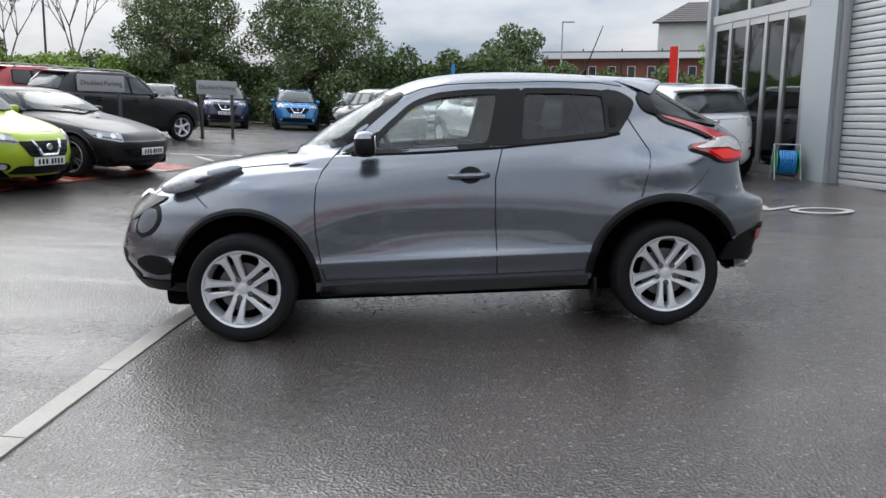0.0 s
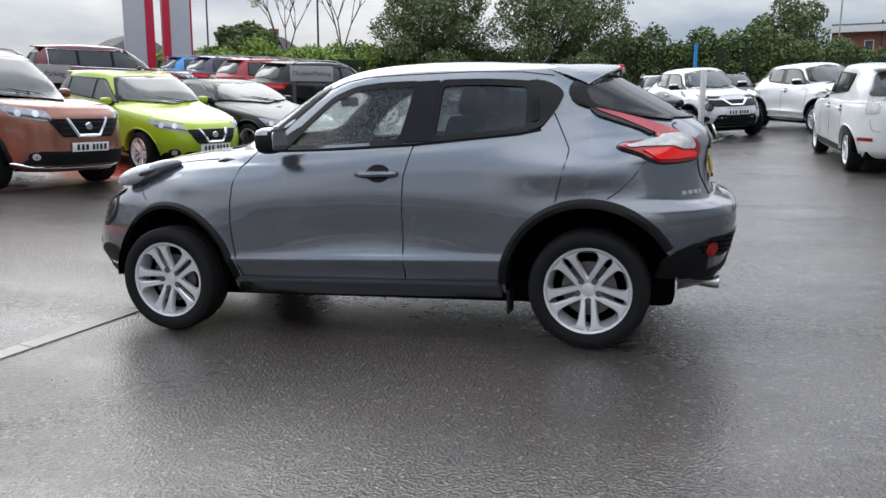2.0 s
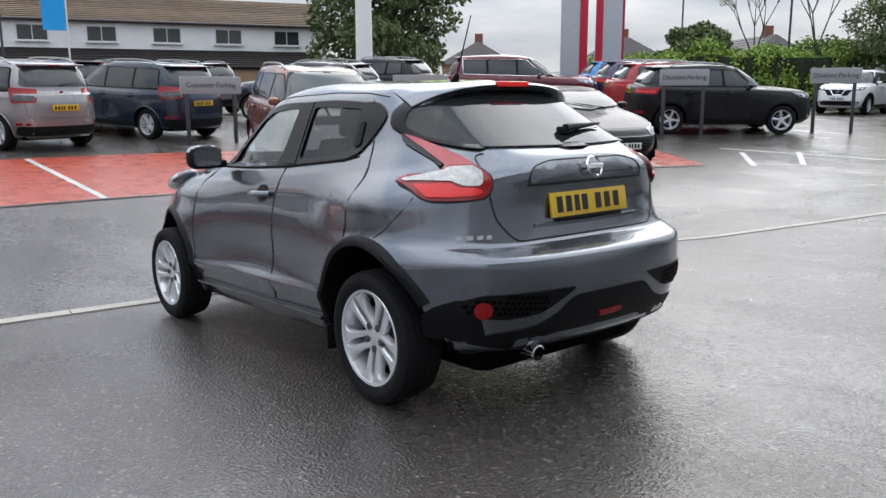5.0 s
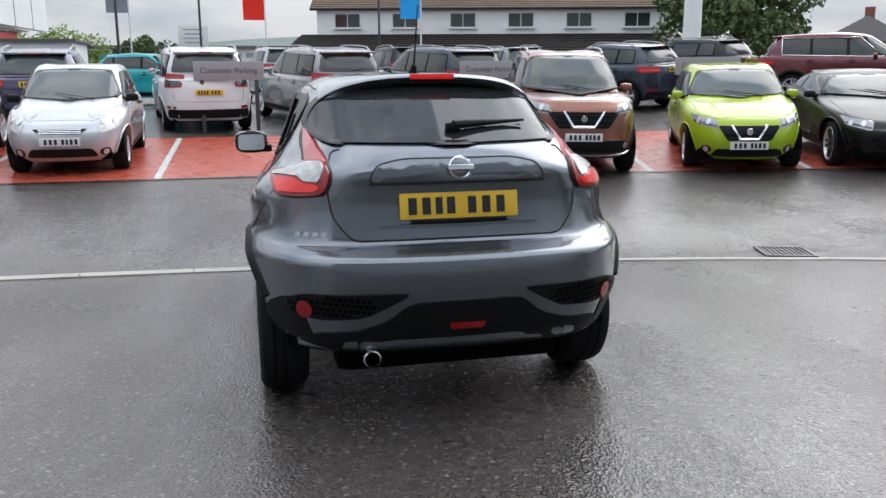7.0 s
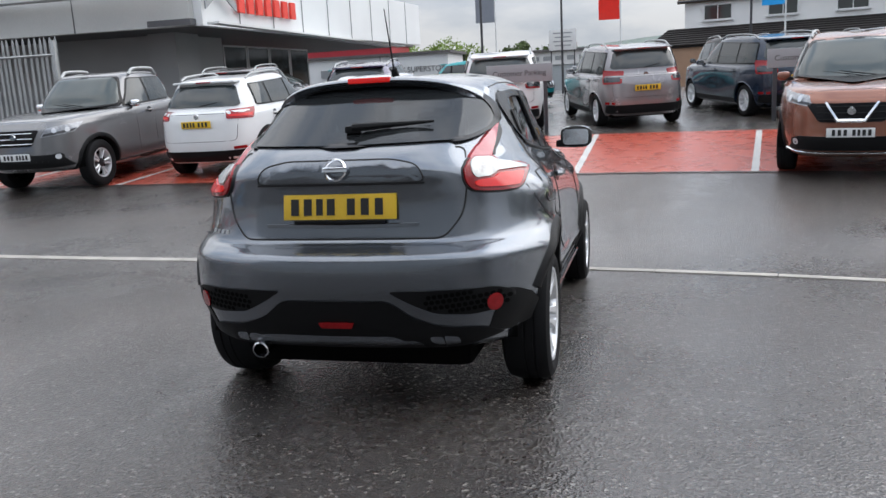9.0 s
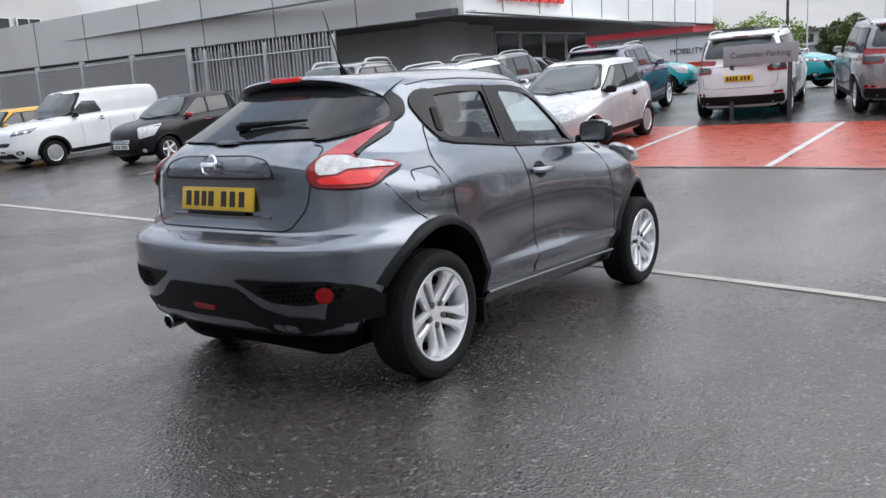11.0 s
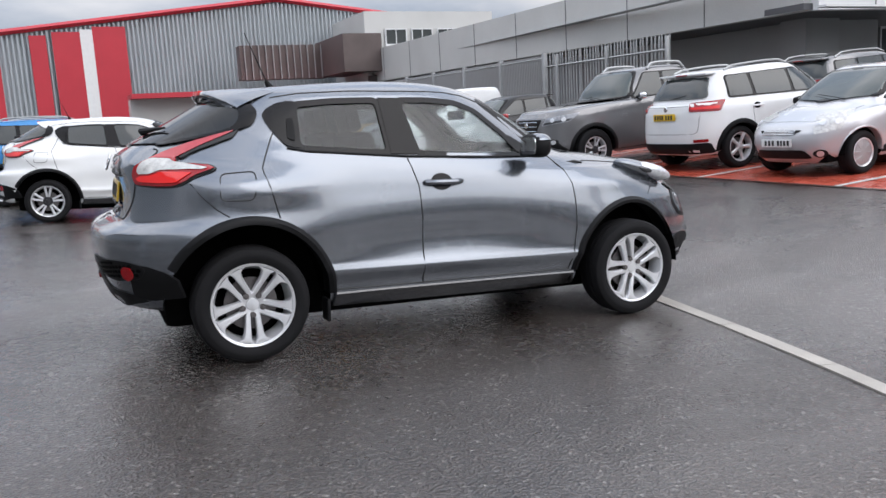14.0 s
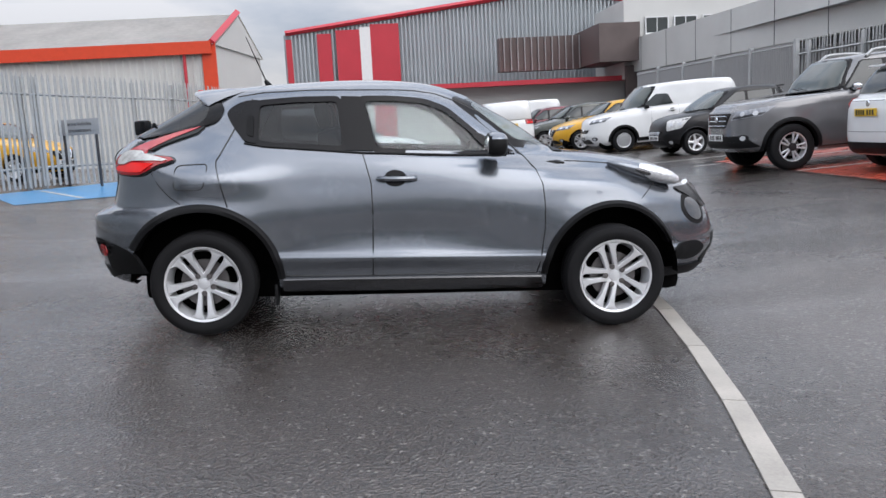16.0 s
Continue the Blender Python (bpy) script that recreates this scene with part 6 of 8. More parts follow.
ELECTRIC = dict(size=(4.445, 1.77, 1.55, 0.94, 2.70), hood=0.94, belt=1.0, ws=-1.08, wt=-0.35, rt=1.72, rb=2.02, tyre=0.315, rim=0.21, plate_r=0.62, tail_z=(0.86, 1.38), tail_len=0.30, tail_in=0.80, tail_az=55, rear_z=(1.10, 1.42), rise=0.13, wheels="five", tail_lens="lamp_clear", plain_valance=True, tail=3.8, rbow=0.07, gl3=0.95, gl2=0.55, pillars=(0.12,), roof_w=0.76)
VAN = dict(size=(4.38, 1.81, 1.80, 0.92, 2.73), hood=1.03, belt=1.12, ws=-1.15, wt=-0.55, rt=2.02, rb=2.06, tyre=0.32, rim=0.2, nose=4.2, tail=6, roof_w=0.86, van=True, pillars=(), gl3=1.95, gl2=2.05, handles=(0.05,), wheels="cover", grille=(0.58, 0.68, 0.45), clad=True, mirror_mat=M["plastic"], no_rear=True, seams=(-0.55, 0.25, 1.0), cat="van", glass_top=0.3, plate_f=0.45)
PICKUP = dict(size=(5.30, 1.85, 1.80, 0.92, 3.15), hood=1.18, belt=1.20, ws=-0.95, wt=-0.42, rt=1.02, rb=1.20, cowl=1.22, deck=1.18, tyre=0.385, rim=0.235, nose=3.9, tail=5, clad=True, vee=False, grille=(0.78, 1.02, 0.42), plate_f=0.62, lamp_z=(0.90, 1.06), pillars=(0.12,), handles=(0.0, 0.75), seams=(-0.45, 0.15, 0.95), wheels="ten", no_rear=True, rails=True, fog_z=0.60, intake=(0.44, 0.64, 0.76), bar_mat=M["chrome"], cat="pickup truck", flare=0.05, mirror_mat=M["chrome"], clear=0.15, rail_in=0.0, rail_up=0.10, rail_r=0.028)

P_BRONZE = paint("bronze_paint", (0.23, 0.085, 0.05), 0.5)
P_GREEN = paint("lime_paint", (0.34, 0.46, 0.015))
P_BLACK = paint("black_paint", (0.004, 0.004, 0.005), 0.0, 0.35)
P_SILVER = paint("silver_paint", (0.50, 0.51, 0.53), 0.3)
P_WHITE = paint("white_paint_car", (0.72, 0.73, 0.73))
P_GREY = paint("grey_paint", (0.16, 0.16, 0.165), 0.45)
P_LILAC = paint("warm_grey_paint", (0.30, 0.285, 0.29), 0.55)
P_NAVY = paint("navy_paint", (0.009, 0.020, 0.042), 0.3)
P_MAROON = paint("maroon_paint", (0.11, 0.010, 0.018), 0.3)
P_RED = paint("red_paint", (0.32, 0.018, 0.022))
P_PURPLE = paint("dark_violet_paint", (0.035, 0.030, 0.075), 0.4)
P_BLUE = paint("bright_blue_paint", (0.03, 0.20, 0.46), 0.4)
P_TEAL = paint("teal_paint", (0.01, 0.33, 0.36))
P_YELLOW = paint("yellow_paint", (0.62, 0.33, 0.02))
P_DKGREEN = paint("dark_olive_paint", (0.05, 0.055, 0.045), 0.4)
CITY_CAR.update(mirror_mat=P_RED, handle_mat=P_RED)


def park(name, spec, x, y, heading, colour, label, group="", **kw):
    """Stands a car with its nose towards heading (degrees from +x), tilted with the ground under its wheels."""
    h = radians(heading)
    f = Vector((math.cos(h), math.sin(h), 0))
    l = Vector((-f.y, f.x, 0))
    wb, W = (spec["size"][4], spec["size"][1]) if isinstance(spec, dict) else (2.53, 1.76)
    def gz(p):
        return ground_z(p.x, p.y)
    c = Vector((x, y, 0))
    front, back = (gz(c + f * wb / 2 + l * W * 0.4) + gz(c + f * wb / 2 - l * W * 0.4)) / 2, (gz(c - f * wb / 2 + l * W * 0.4) + gz(c - f * wb / 2 - l * W * 0.4)) / 2
    left, right = (gz(c + f * wb / 2 + l * W * 0.4) + gz(c - f * wb / 2 + l * W * 0.4)) / 2, (gz(c + f * wb / 2 - l * W * 0.4) + gz(c - f * wb / 2 - l * W * 0.4)) / 2
    fx = (f * wb + Vector((0, 0, front - back))).normalized()
    ly = (l * W * 0.8 + Vector((0, 0, left - right))).normalized()
    up = fx.cross(ly).normalized()
    ly = up.cross(fx)
    m = Matrix((-fx, -ly, up)).transposed().to_4x4()
    m.translation = Vector((x, y, (front + back) / 2))
    if spec == "compact":
        return make_compact(name, m, colour, label, False, group, **kw)
    return make_car(name, spec, m, colour, label, group, **kw)[0]


def nose_at(px, py, spec, heading):
    """The middle of a car whose front plate is at px, py."""
    L, W, H, fo, wb = spec["size"]
    h = radians(heading)
    d = wb / 2 + fo
    return px - d * math.cos(h), py - d * math.sin(h), heading


def tail_at(px, py, spec, heading):
    L, W, H, fo, wb = spec["size"]
    h = radians(heading)
    d = L - wb / 2 - fo
    return px + d * math.cos(h), py + d * math.sin(h), heading


ROW = "cars parked in the red bays"
WP = ("white_plate", None)
YP = (None, "yellow_plate")
park("bronze_suv", TALL_SUV, *nose_at(-5.52, 3.69, TALL_SUV, -14), P_BRONZE, "copper bronze family sport utility car in a red bay", ROW, plates=WP)
park("green_hatchback", HATCH, *nose_at(-5.2, 6.1, HATCH, -24), P_GREEN, "bright lime green small hatchback in a red bay", ROW, plates=WP)
park("black_coupe", COUPE, *nose_at(-4.4, 8.15, COUPE, -22), P_BLACK, "glossy black low sports coupe with dark wheels", ROW, plates=WP)
park("silver_hatchback", THREE_DOOR, *nose_at(-6.96, -3.35, THREE_DOOR, 1), P_SILVER, "silver three-door small hatchback with black mirrors", ROW, plates=WP)
park("white_crossover", OLDER_SUV, *tail_at(-6.95, -5.72, OLDER_SUV, 181), P_WHITE, "white crossover backed against the red bay edge", ROW, plates=YP)
park("grey_pickup", PICKUP, *nose_at(-5.75, -8.2, PICKUP, 2), P_GREY, "grey double-cab pickup truck with black arches", ROW, plates=WP)
SECOND = "cars parked in the second row"
park("white_people_carrier", MPV, -14.1, -1.85, 188, P_WHITE, "white people carrier seen from its tailgate", SECOND, plates=YP)
park("grey_people_carrier", MPV, -14.3, 0.75, 197, P_LILAC, "warm grey people carrier with roof rails", SECOND, plates=YP)
park("navy_people_carrier", MPV, -15.2, 3.75, 199, P_NAVY, "dark blue people carrier behind a parking sign", SECOND, plates=YP)
park("navy_suv", SUV, -15.6, 8.6, 207, P_NAVY, "dark blue crossover in the second row", SECOND, plates=YP)
park("dark_suv", SUV, -17.6, 12.0, 207, P_BLACK, "black crossover in the second row", SECOND, plates=YP)
park("grey_estate", MPV, -14.6, -8.4, 186, P_GREY, "dark grey people carrier near the showroom", SECOND, plates=YP)
park("violet_hatchback", SUV, -13.9, -4.9, 186, P_PURPLE, "dark violet crossover near the showroom", SECOND, plates=YP)
THIRD = "cars parked further back"
park("teal_hatchback", HATCH, -20.6, -3.3, 70, P_TEAL, "turquoise small hatchback parked further back", THIRD, plates=YP)
park("teal_crossover", CITY_CAR, -21.0, -7.4, 95, P_TEAL, "turquoise small car parked further back", THIRD, plates=YP)
park("black_estate", MPV, -20.5, 3.8, 188, P_BLACK, "black estate car parked further back", THIRD, plates=YP)
park("silver_estate", MPV, -21.5, 0.2, 188, P_SILVER, "silver people carrier parked further back", THIRD, plates=YP)
park("grey_crossover_far", SUV, -21.5, 7.6, 188, P_GREY, "grey crossover parked further back", THIRD, plates=YP)
park("silver_car_far", HATCH, -20.0, -10.2, 100, P_SILVER, "silver hatchback beside the showroom", THIRD, plates=YP)
park("maroon_suv", dict(TALL_SUV, chrome_line=True, rails=False), -13.6, 14.6, 48, P_MAROON, "dark red sport utility car parked side-on", THIRD, plates=YP)
DIAG = "cars parked in the diagonal row"
park("black_crossover", SUV, -7.3, 15.15, 51, P_BLACK, "glossy black crossover behind a parking sign", DIAG, plates=YP)
for k, (nm, pt, lb) in enumerate((("red_crossover", P_RED, "red crossover in the diagonal row"), ("violet_crossover", P_PURPLE, "dark violet crossover in the diagonal row"), ("blue_crossover", P_BLUE, "bright blue crossover in the diagonal row"))):
    park(nm, SUV, -7.3 - 2.15 * (k + 1), 15.15 + 1.75 * (k + 1), 51, pt, lb, DIAG, plates=YP)
HEDGE_ROW = "cars parked below the hedge"
for x, y, h, pt, lb in ((-7.3, 28.2, -78, P_PURPLE, "dark violet crossover below the hedge"), (-4.6, 28.8, -80, P_BLUE, "bright blue crossover below the hedge"), (-2.0, 29.3, -80, P_GREY, "grey crossover below the hedge"), (0.7, 29.8, -80, P_WHITE, "white crossover below the hedge"),
                    (3.4, 30.3, -80, P_BLACK, "black crossover below the hedge"), (6.0, 30.8, -80, P_SILVER, "silver crossover below the hedge"), (8.6, 31.3, -80, P_WHITE, "white crossover far down the hedge row"), (11.2, 31.8, -80, P_NAVY, "navy crossover far down the hedge row"), (-10.0, 28.4, -80, P_WHITE, "white crossover parked below the bushes")):
    park("hedge_row_car", SUV, x, y, h, pt, lb, HEDGE_ROW, plates=WP, far=True)
MID = "small crossovers parked in the middle row"
park("silver_crossover", "compact", 2.05, 16.1, -68, P_SILVER, "silver compact crossover facing the yard", MID, plates=("white_plate", None))
park("white_small_crossover", "compact", 4.75, 16.6, -66, P_WHITE, "white compact crossover facing the yard", MID, plates=("white_plate", None), wheels="ten")
park("dark_small_crossover", "compact", 7.4, 17.3, -66, P_BLACK, "black compact crossover facing the yard", MID, plates=("white_plate", None))
park("grey_small_crossover", "compact", -1.0, 19.0, 118, P_GREY, "mid grey compact crossover facing the hedge", MID)
park("white_electric_hatchback", ELECTRIC, 4.85, 9.8, 91, P_WHITE, "white electric hatchback with its charging side closed", "", plates=YP)
park("white_near_crossover", "compact", 1.15, -8.9, 176, P_WHITE, "white compact crossover with dark spoked wheels", "", wheels="ten")
park("blue_near_crossover", SUV, 1.95, -12.5, 176, P_BLUE, "bright blue crossover in the charging bay", "", plates=YP)
LINE = "cars and vans lined up by the fence"
park("black_city_car", CITY_CAR, -8.35, -13.75, 4, P_BLACK, "black city car with red mirrors and handles", LINE, plates=WP)
park("white_van", VAN, -8.1, -17.75, 0, P_WHITE, "white small panel van with black bumper", LINE, plates=WP)
park("yellow_hatchback", HATCH, -7.5, -20.6, 0, P_YELLOW, "yellow hatchback among the vans", LINE, plates=WP)
park("olive_hatchback", HATCH, -6.9, -23.3, 0, P_DKGREEN, "dark olive hatchback among the vans", LINE, plates=WP)
park("maroon_hatchback", HATCH, -6.3, -26.0, 0, P_MAROON, "dark red hatchback among the vans", LINE, plates=WP)
park("white_far_van", VAN, -5.6, -29.2, 0, P_WHITE, "white panel van at the far end", LINE, plates=WP)
park("white_rear_van", VAN, -4.5, -24.3, 268, P_WHITE, "white panel van seen from behind", LINE, plates=YP)
park("yellow_fenced_car", HATCH, 9.6, -15.4, 160, P_YELLOW, "yellow small car behind the palisade fence", "", plates=WP)


# ---- signs, posts and small things ----
def parking_sign(x, y, heading, lines, width=1.35, gap=1.05, mat="sign_grey", z=1.22):
    g = ground_z(x, y)
    s = thing("parking_sign", pose(x, y, g, 0, 0, heading), "grey parking sign board on two dark posts", "sign", "parking signs")
    pn = part("sign_board", boxed(0, 0, z, 0.03, width, 0.36, 0.006), M[mat], s)
    for k in (-1, 1):
        part("post", boxed(-0.03, k * gap / 2, z / 2, 0.05, 0.08, z, 0.01), M["post"], s)
    for i, t in enumerate(lines):
        words(t, 0.15 if len(lines) == 1 else 0.13, pose(0.017, 0, z + (0.07 - 0.15 * i if len(lines) > 1 else 0), 90, 0, 90), M["sign_text"], pn)


parking_sign(-11.85, -1.15, 0, ["Customer Parking"])
parking_sign(-12.3, 4.35, 0, ["Customer Parking"])
parking_sign(-10.6, 8.6, -15, ["Customer Parking"])
parking_sign(-6.95, 13.35, -40, ["Disabled Parking"], 1.12, 0.9, z=1.34)
parking_sign(-5.15, 16.8, -55, ["Disabled Parking"], 1.12, 0.85, z=1.36)


def bollard_sign(x, y, h):
    g = ground_z(x, y)
    s = thing("display_post", pose(x, y, g, 0, 0, -20), "slim pale grey display post on a base plate", "post")
    part("panel", boxed(0, 0, h / 2 + 0.02, 0.06, 0.24, h, 0.01), M["sign_white"], s)
    part("base_plate", boxed(0, 0, 0.012, 0.35, 0.4, 0.024, 0.005), M["galv"], s)


bollard_sign(2.05, 14.0, 1.5)
bollard_sign(-2.2, 22.0, 1.2)


def traffic_cone(x, y):
    g = ground_z(x, y)
    c = thing("traffic_cone", pose(x, y, g, 0, 0, 20), "orange traffic cone with a white sleeve", "traffic cone")
    part("base", boxed(0, 0, 0.02, 0.36, 0.36, 0.04, 0.012), M["cone_orange"], c)
    part("cone", lathe(bmesh.new(), [(0.14, 0.03), (0.13, 0.05), (0.038, 0.70), (0.03, 0.72), (0.0, 0.72)], 24, axis="z"), M["cone_orange"], c)
    part("sleeve", lathe(bmesh.new(), [(0.1045, 0.24), (0.0725, 0.47)], 24, axis="z"), M["sign_white"], c, "white reflective sleeve")


traffic_cone(-7.2, -10.6)


def palisade(x0, y0, x1, y1, height=2.4, name="palisade_fence", pitch=0.155, mat="galv"):
    """Pointed steel pales on two rails, with posts."""
    d = Vector((x1 - x0, y1 - y0, 0))
    L = d.length
    d.normalize()
    f = thing(name, Matrix(), "galvanised steel palisade fence with pointed pales", "fence")
    ang = math.degrees(math.atan2(d.y, d.x))
    bm = prism(bmesh.new(), [(-0.034, 0.06), (0.034, 0.06), (0.034, height - 0.12), (0.012, height - 0.04), (0.0, height), (-0.012, height - 0.04), (-0.034, height - 0.12)], 0.012, pose(0, 0, 0, 90, 0, 0))
    bm2 = box(bm, 0, 0.002, height / 2 - 0.1, 0.016, 0.02, height - 0.3)
    pale = mesh_from(bm2, "pale", M[mat], False)
    n = int(L / pitch)
    for k in range(n + 1):
        p = Vector((x0, y0, 0)) + d * (k * pitch)
        piece("pale", pale, f, pose(p.x, p.y, ground_z(p.x, p.y), random.uniform(-0.6, 0.6), random.uniform(-0.5, 0.5), ang))
    m = pose(0, 0, 0, 0, 0, ang)
    for h in (0.45, height - 0.45):
        a, b = Vector((x0, y0, ground_z(x0, y0) + h)), Vector((x1, y1, ground_z(x1, y1) + h))
        off = Vector((-d.y, d.x, 0)) * 0.03
        part("rail", rod(bmesh.new(), a + off, b + off, 0.03, seg=4), M[mat], f, smooth=False)
    k = 0.0
    while k <= L + 0.1:
        p = Vector((x0, y0, 0)) + d * min(k, L) + Vector((-d.y, d.x, 0)) * 0.08
        part("post", boxed(p.x, p.y, ground_z(p.x, p.y) + height / 2 - 0.05, 0.09, 0.09, height - 0.1, 0.006), M[mat], f)
        k += 2.75
    return f


palisade(7.9, -8.9, 7.1, -12.0)
palisade(7.1, -12.0, 5.2, -15.6)
palisade(5.2, -15.6, 4.4, -20.4)
palisade(-12.9, -12.8, -12.9, -19.0, 2.7)


def slat_fence(x0, y0, x1, y1, height, mat="clad_grey"):
    d = Vector((x1 - x0, y1 - y0, 0))
    L = d.length
    d.normalize()
    f = thing("slatted_screen", Matrix(), "dark grey slatted steel screen panels between posts", "fence")
    ang = math.degrees(math.atan2(d.y, d.x))
    sl = mesh_from(boxed(0, 0, height / 2, 0.05, 0.02, height - 0.1, 0.004), "slat", M["wall_grey"], False)
    for k in range(int(L / 0.115) + 1):
        p = Vector((x0, y0, 0)) + d * (k * 0.115)
        if k % 26 == 0:
            part("post", boxed(p.x, p.y, ground_z(p.x, p.y) + height / 2, 0.14, 0.14, height + 0.05, 0.006), M["galv"], f)
        else:
            piece("slat", sl, f, pose(p.x, p.y, ground_z(p.x, p.y), 0, 0, ang + 20))
    for h in (0.15, height - 0.15):
        part("rail", rod(bmesh.new(), (x0, y0, ground_z(x0, y0) + h), (x1, y1, ground_z(x1, y1) + h), 0.03, seg=4), M["galv"], f, smooth=False)


slat_fence(-12.9, -19.2, -12.6, -34.0, 2.7)


def ev_things():
    x, y = 6.9, -11.4
    s = thing("charging_sign", pose(6.55, -12.55, ground_z(6.5, -12.5), 0, 0, 64), "grey electric vehicles sign fixed to the fence", "sign")
    b = part("sign_board", boxed(0, 0, 1.28, 0.02, 1.15, 0.34, 0.005), M["sign_grey"], s)
    for i, t in enumerate(("Electric Vehicles", "Demonstrators")):
        words(t, 0.115, pose(0.012, 0, 1.345 - 0.135 * i, 90, 0, 90), M["sign_text"], b)
    for k in (-0.45, 0.45):
        part("post", boxed(-0.03, k, 0.65, 0.04, 0.05, 1.3, 0.006), M["post"], s)
    c = thing("charging_post", pose(4.75, -11.0, ground_z(4.75, -11.0), 0, 0, 60), "black electric car charging post with a coiled cable", "charging post")
    part("pedestal", boxed(0, 0, 0.6, 0.14, 0.22, 1.2, 0.03), M["plastic"], c)
    part("head", boxed(0.02, 0, 1.25, 0.2, 0.3, 0.3, 0.06), M["gloss_black"], c)
    part("cable", tube(bmesh.new(), [(0.1, 0.1 + 0.18 * math.sin(t), 0.75 + 0.38 * math.cos(t)) for t in np.linspace(0, 6.0, 30)], 0.018, 6), M["plastic"], c)


ev_things()


# ---- buildings ----
def wall_box(th, name, x0, y0, x1, y1, z0, z1, mat, t=0.2, label=""):
    """An upright wall slab from one plan point to another."""
    d = Vector((x1 - x0, y1 - y0, 0))
    ang = math.degrees(math.atan2(d.y, d.x))
    return part(name, boxed(d.length / 2, 0, 0, d.length, t, z1 - z0, 0.0, pose(x0, y0, (z0 + z1) / 2, 0, 0, ang)), mat, th, label, smooth=False)


def ribs(th, name, x0, y0, x1, y1, z0, top, mat, pitch=0.2, t=0.05, out=0.1):
    """Upright corrugations on a wall; top(k) gives the height along it."""
    d = Vector((x1 - x0, y1 - y0, 0))
    L = d.length
    d.normalize()
    n = Vector((d.y, -d.x, 0)) * out
    bm = bmesh.new()
    for k in range(int(L / pitch)):
        a = Vector((x0, y0, 0)) + d * (k * pitch) + n
        w = pitch * 0.5
        z = top((k + 0.5) * pitch / L)
        ps = [a, a + n * 0.0 + d * w * 0.25 + n.normalized() * t, a + d * w * 0.75 + n.normalized() * t, a + d * w]
        lo = [bm.verts.new((p.x, p.y, z0)) for p in ps]
        hi = [bm.verts.new((p.x, p.y, z)) for p in ps]
        for i in range(3):
            bm.faces.new((lo[i], lo[i + 1], hi[i + 1], hi[i]))
    ob = part(name, bm, mat, th, smooth=False)
    return tagged(ob, kind="stuff")


def framed_window(th, m, w, h, cols=2, mat="frame_white", glass="window", depth=0.08, sill=True):
    """A window in a wall: origin at its middle, facing local +y."""
    fr = bmesh.new()
    f = 0.06
    for x, z, sx, sz in ((0, h / 2 - f / 2, w, f), (0, -h / 2 + f / 2, w, f), (-w / 2 + f / 2, 0, f, h - 2 * f), (w / 2 - f / 2, 0, f, h - 2 * f)):
        box(fr, x, 0, z, sx, depth, sz)
    for k in range(1, cols):
        box(fr, -w / 2 + w * k / cols, 0, 0, f * 0.8, depth * 0.9, h - 2 * f)
    win = part("window", fr, M[mat], th, smooth=False)
    win.matrix_basis = m
    for k in range(cols):
        cw = (w - 2 * f) / cols
        part("pane", boxed(-w / 2 + f + cw * (k + 0.5), -0.01, 0, cw, 0.02, h - 2 * f), M[glass], win, smooth=False)
    if sill:
        part("sill", boxed(0, 0.06, -h / 2 - 0.04, w + 0.15, 0.16, 0.06), M[mat], win, smooth=False)
    return win


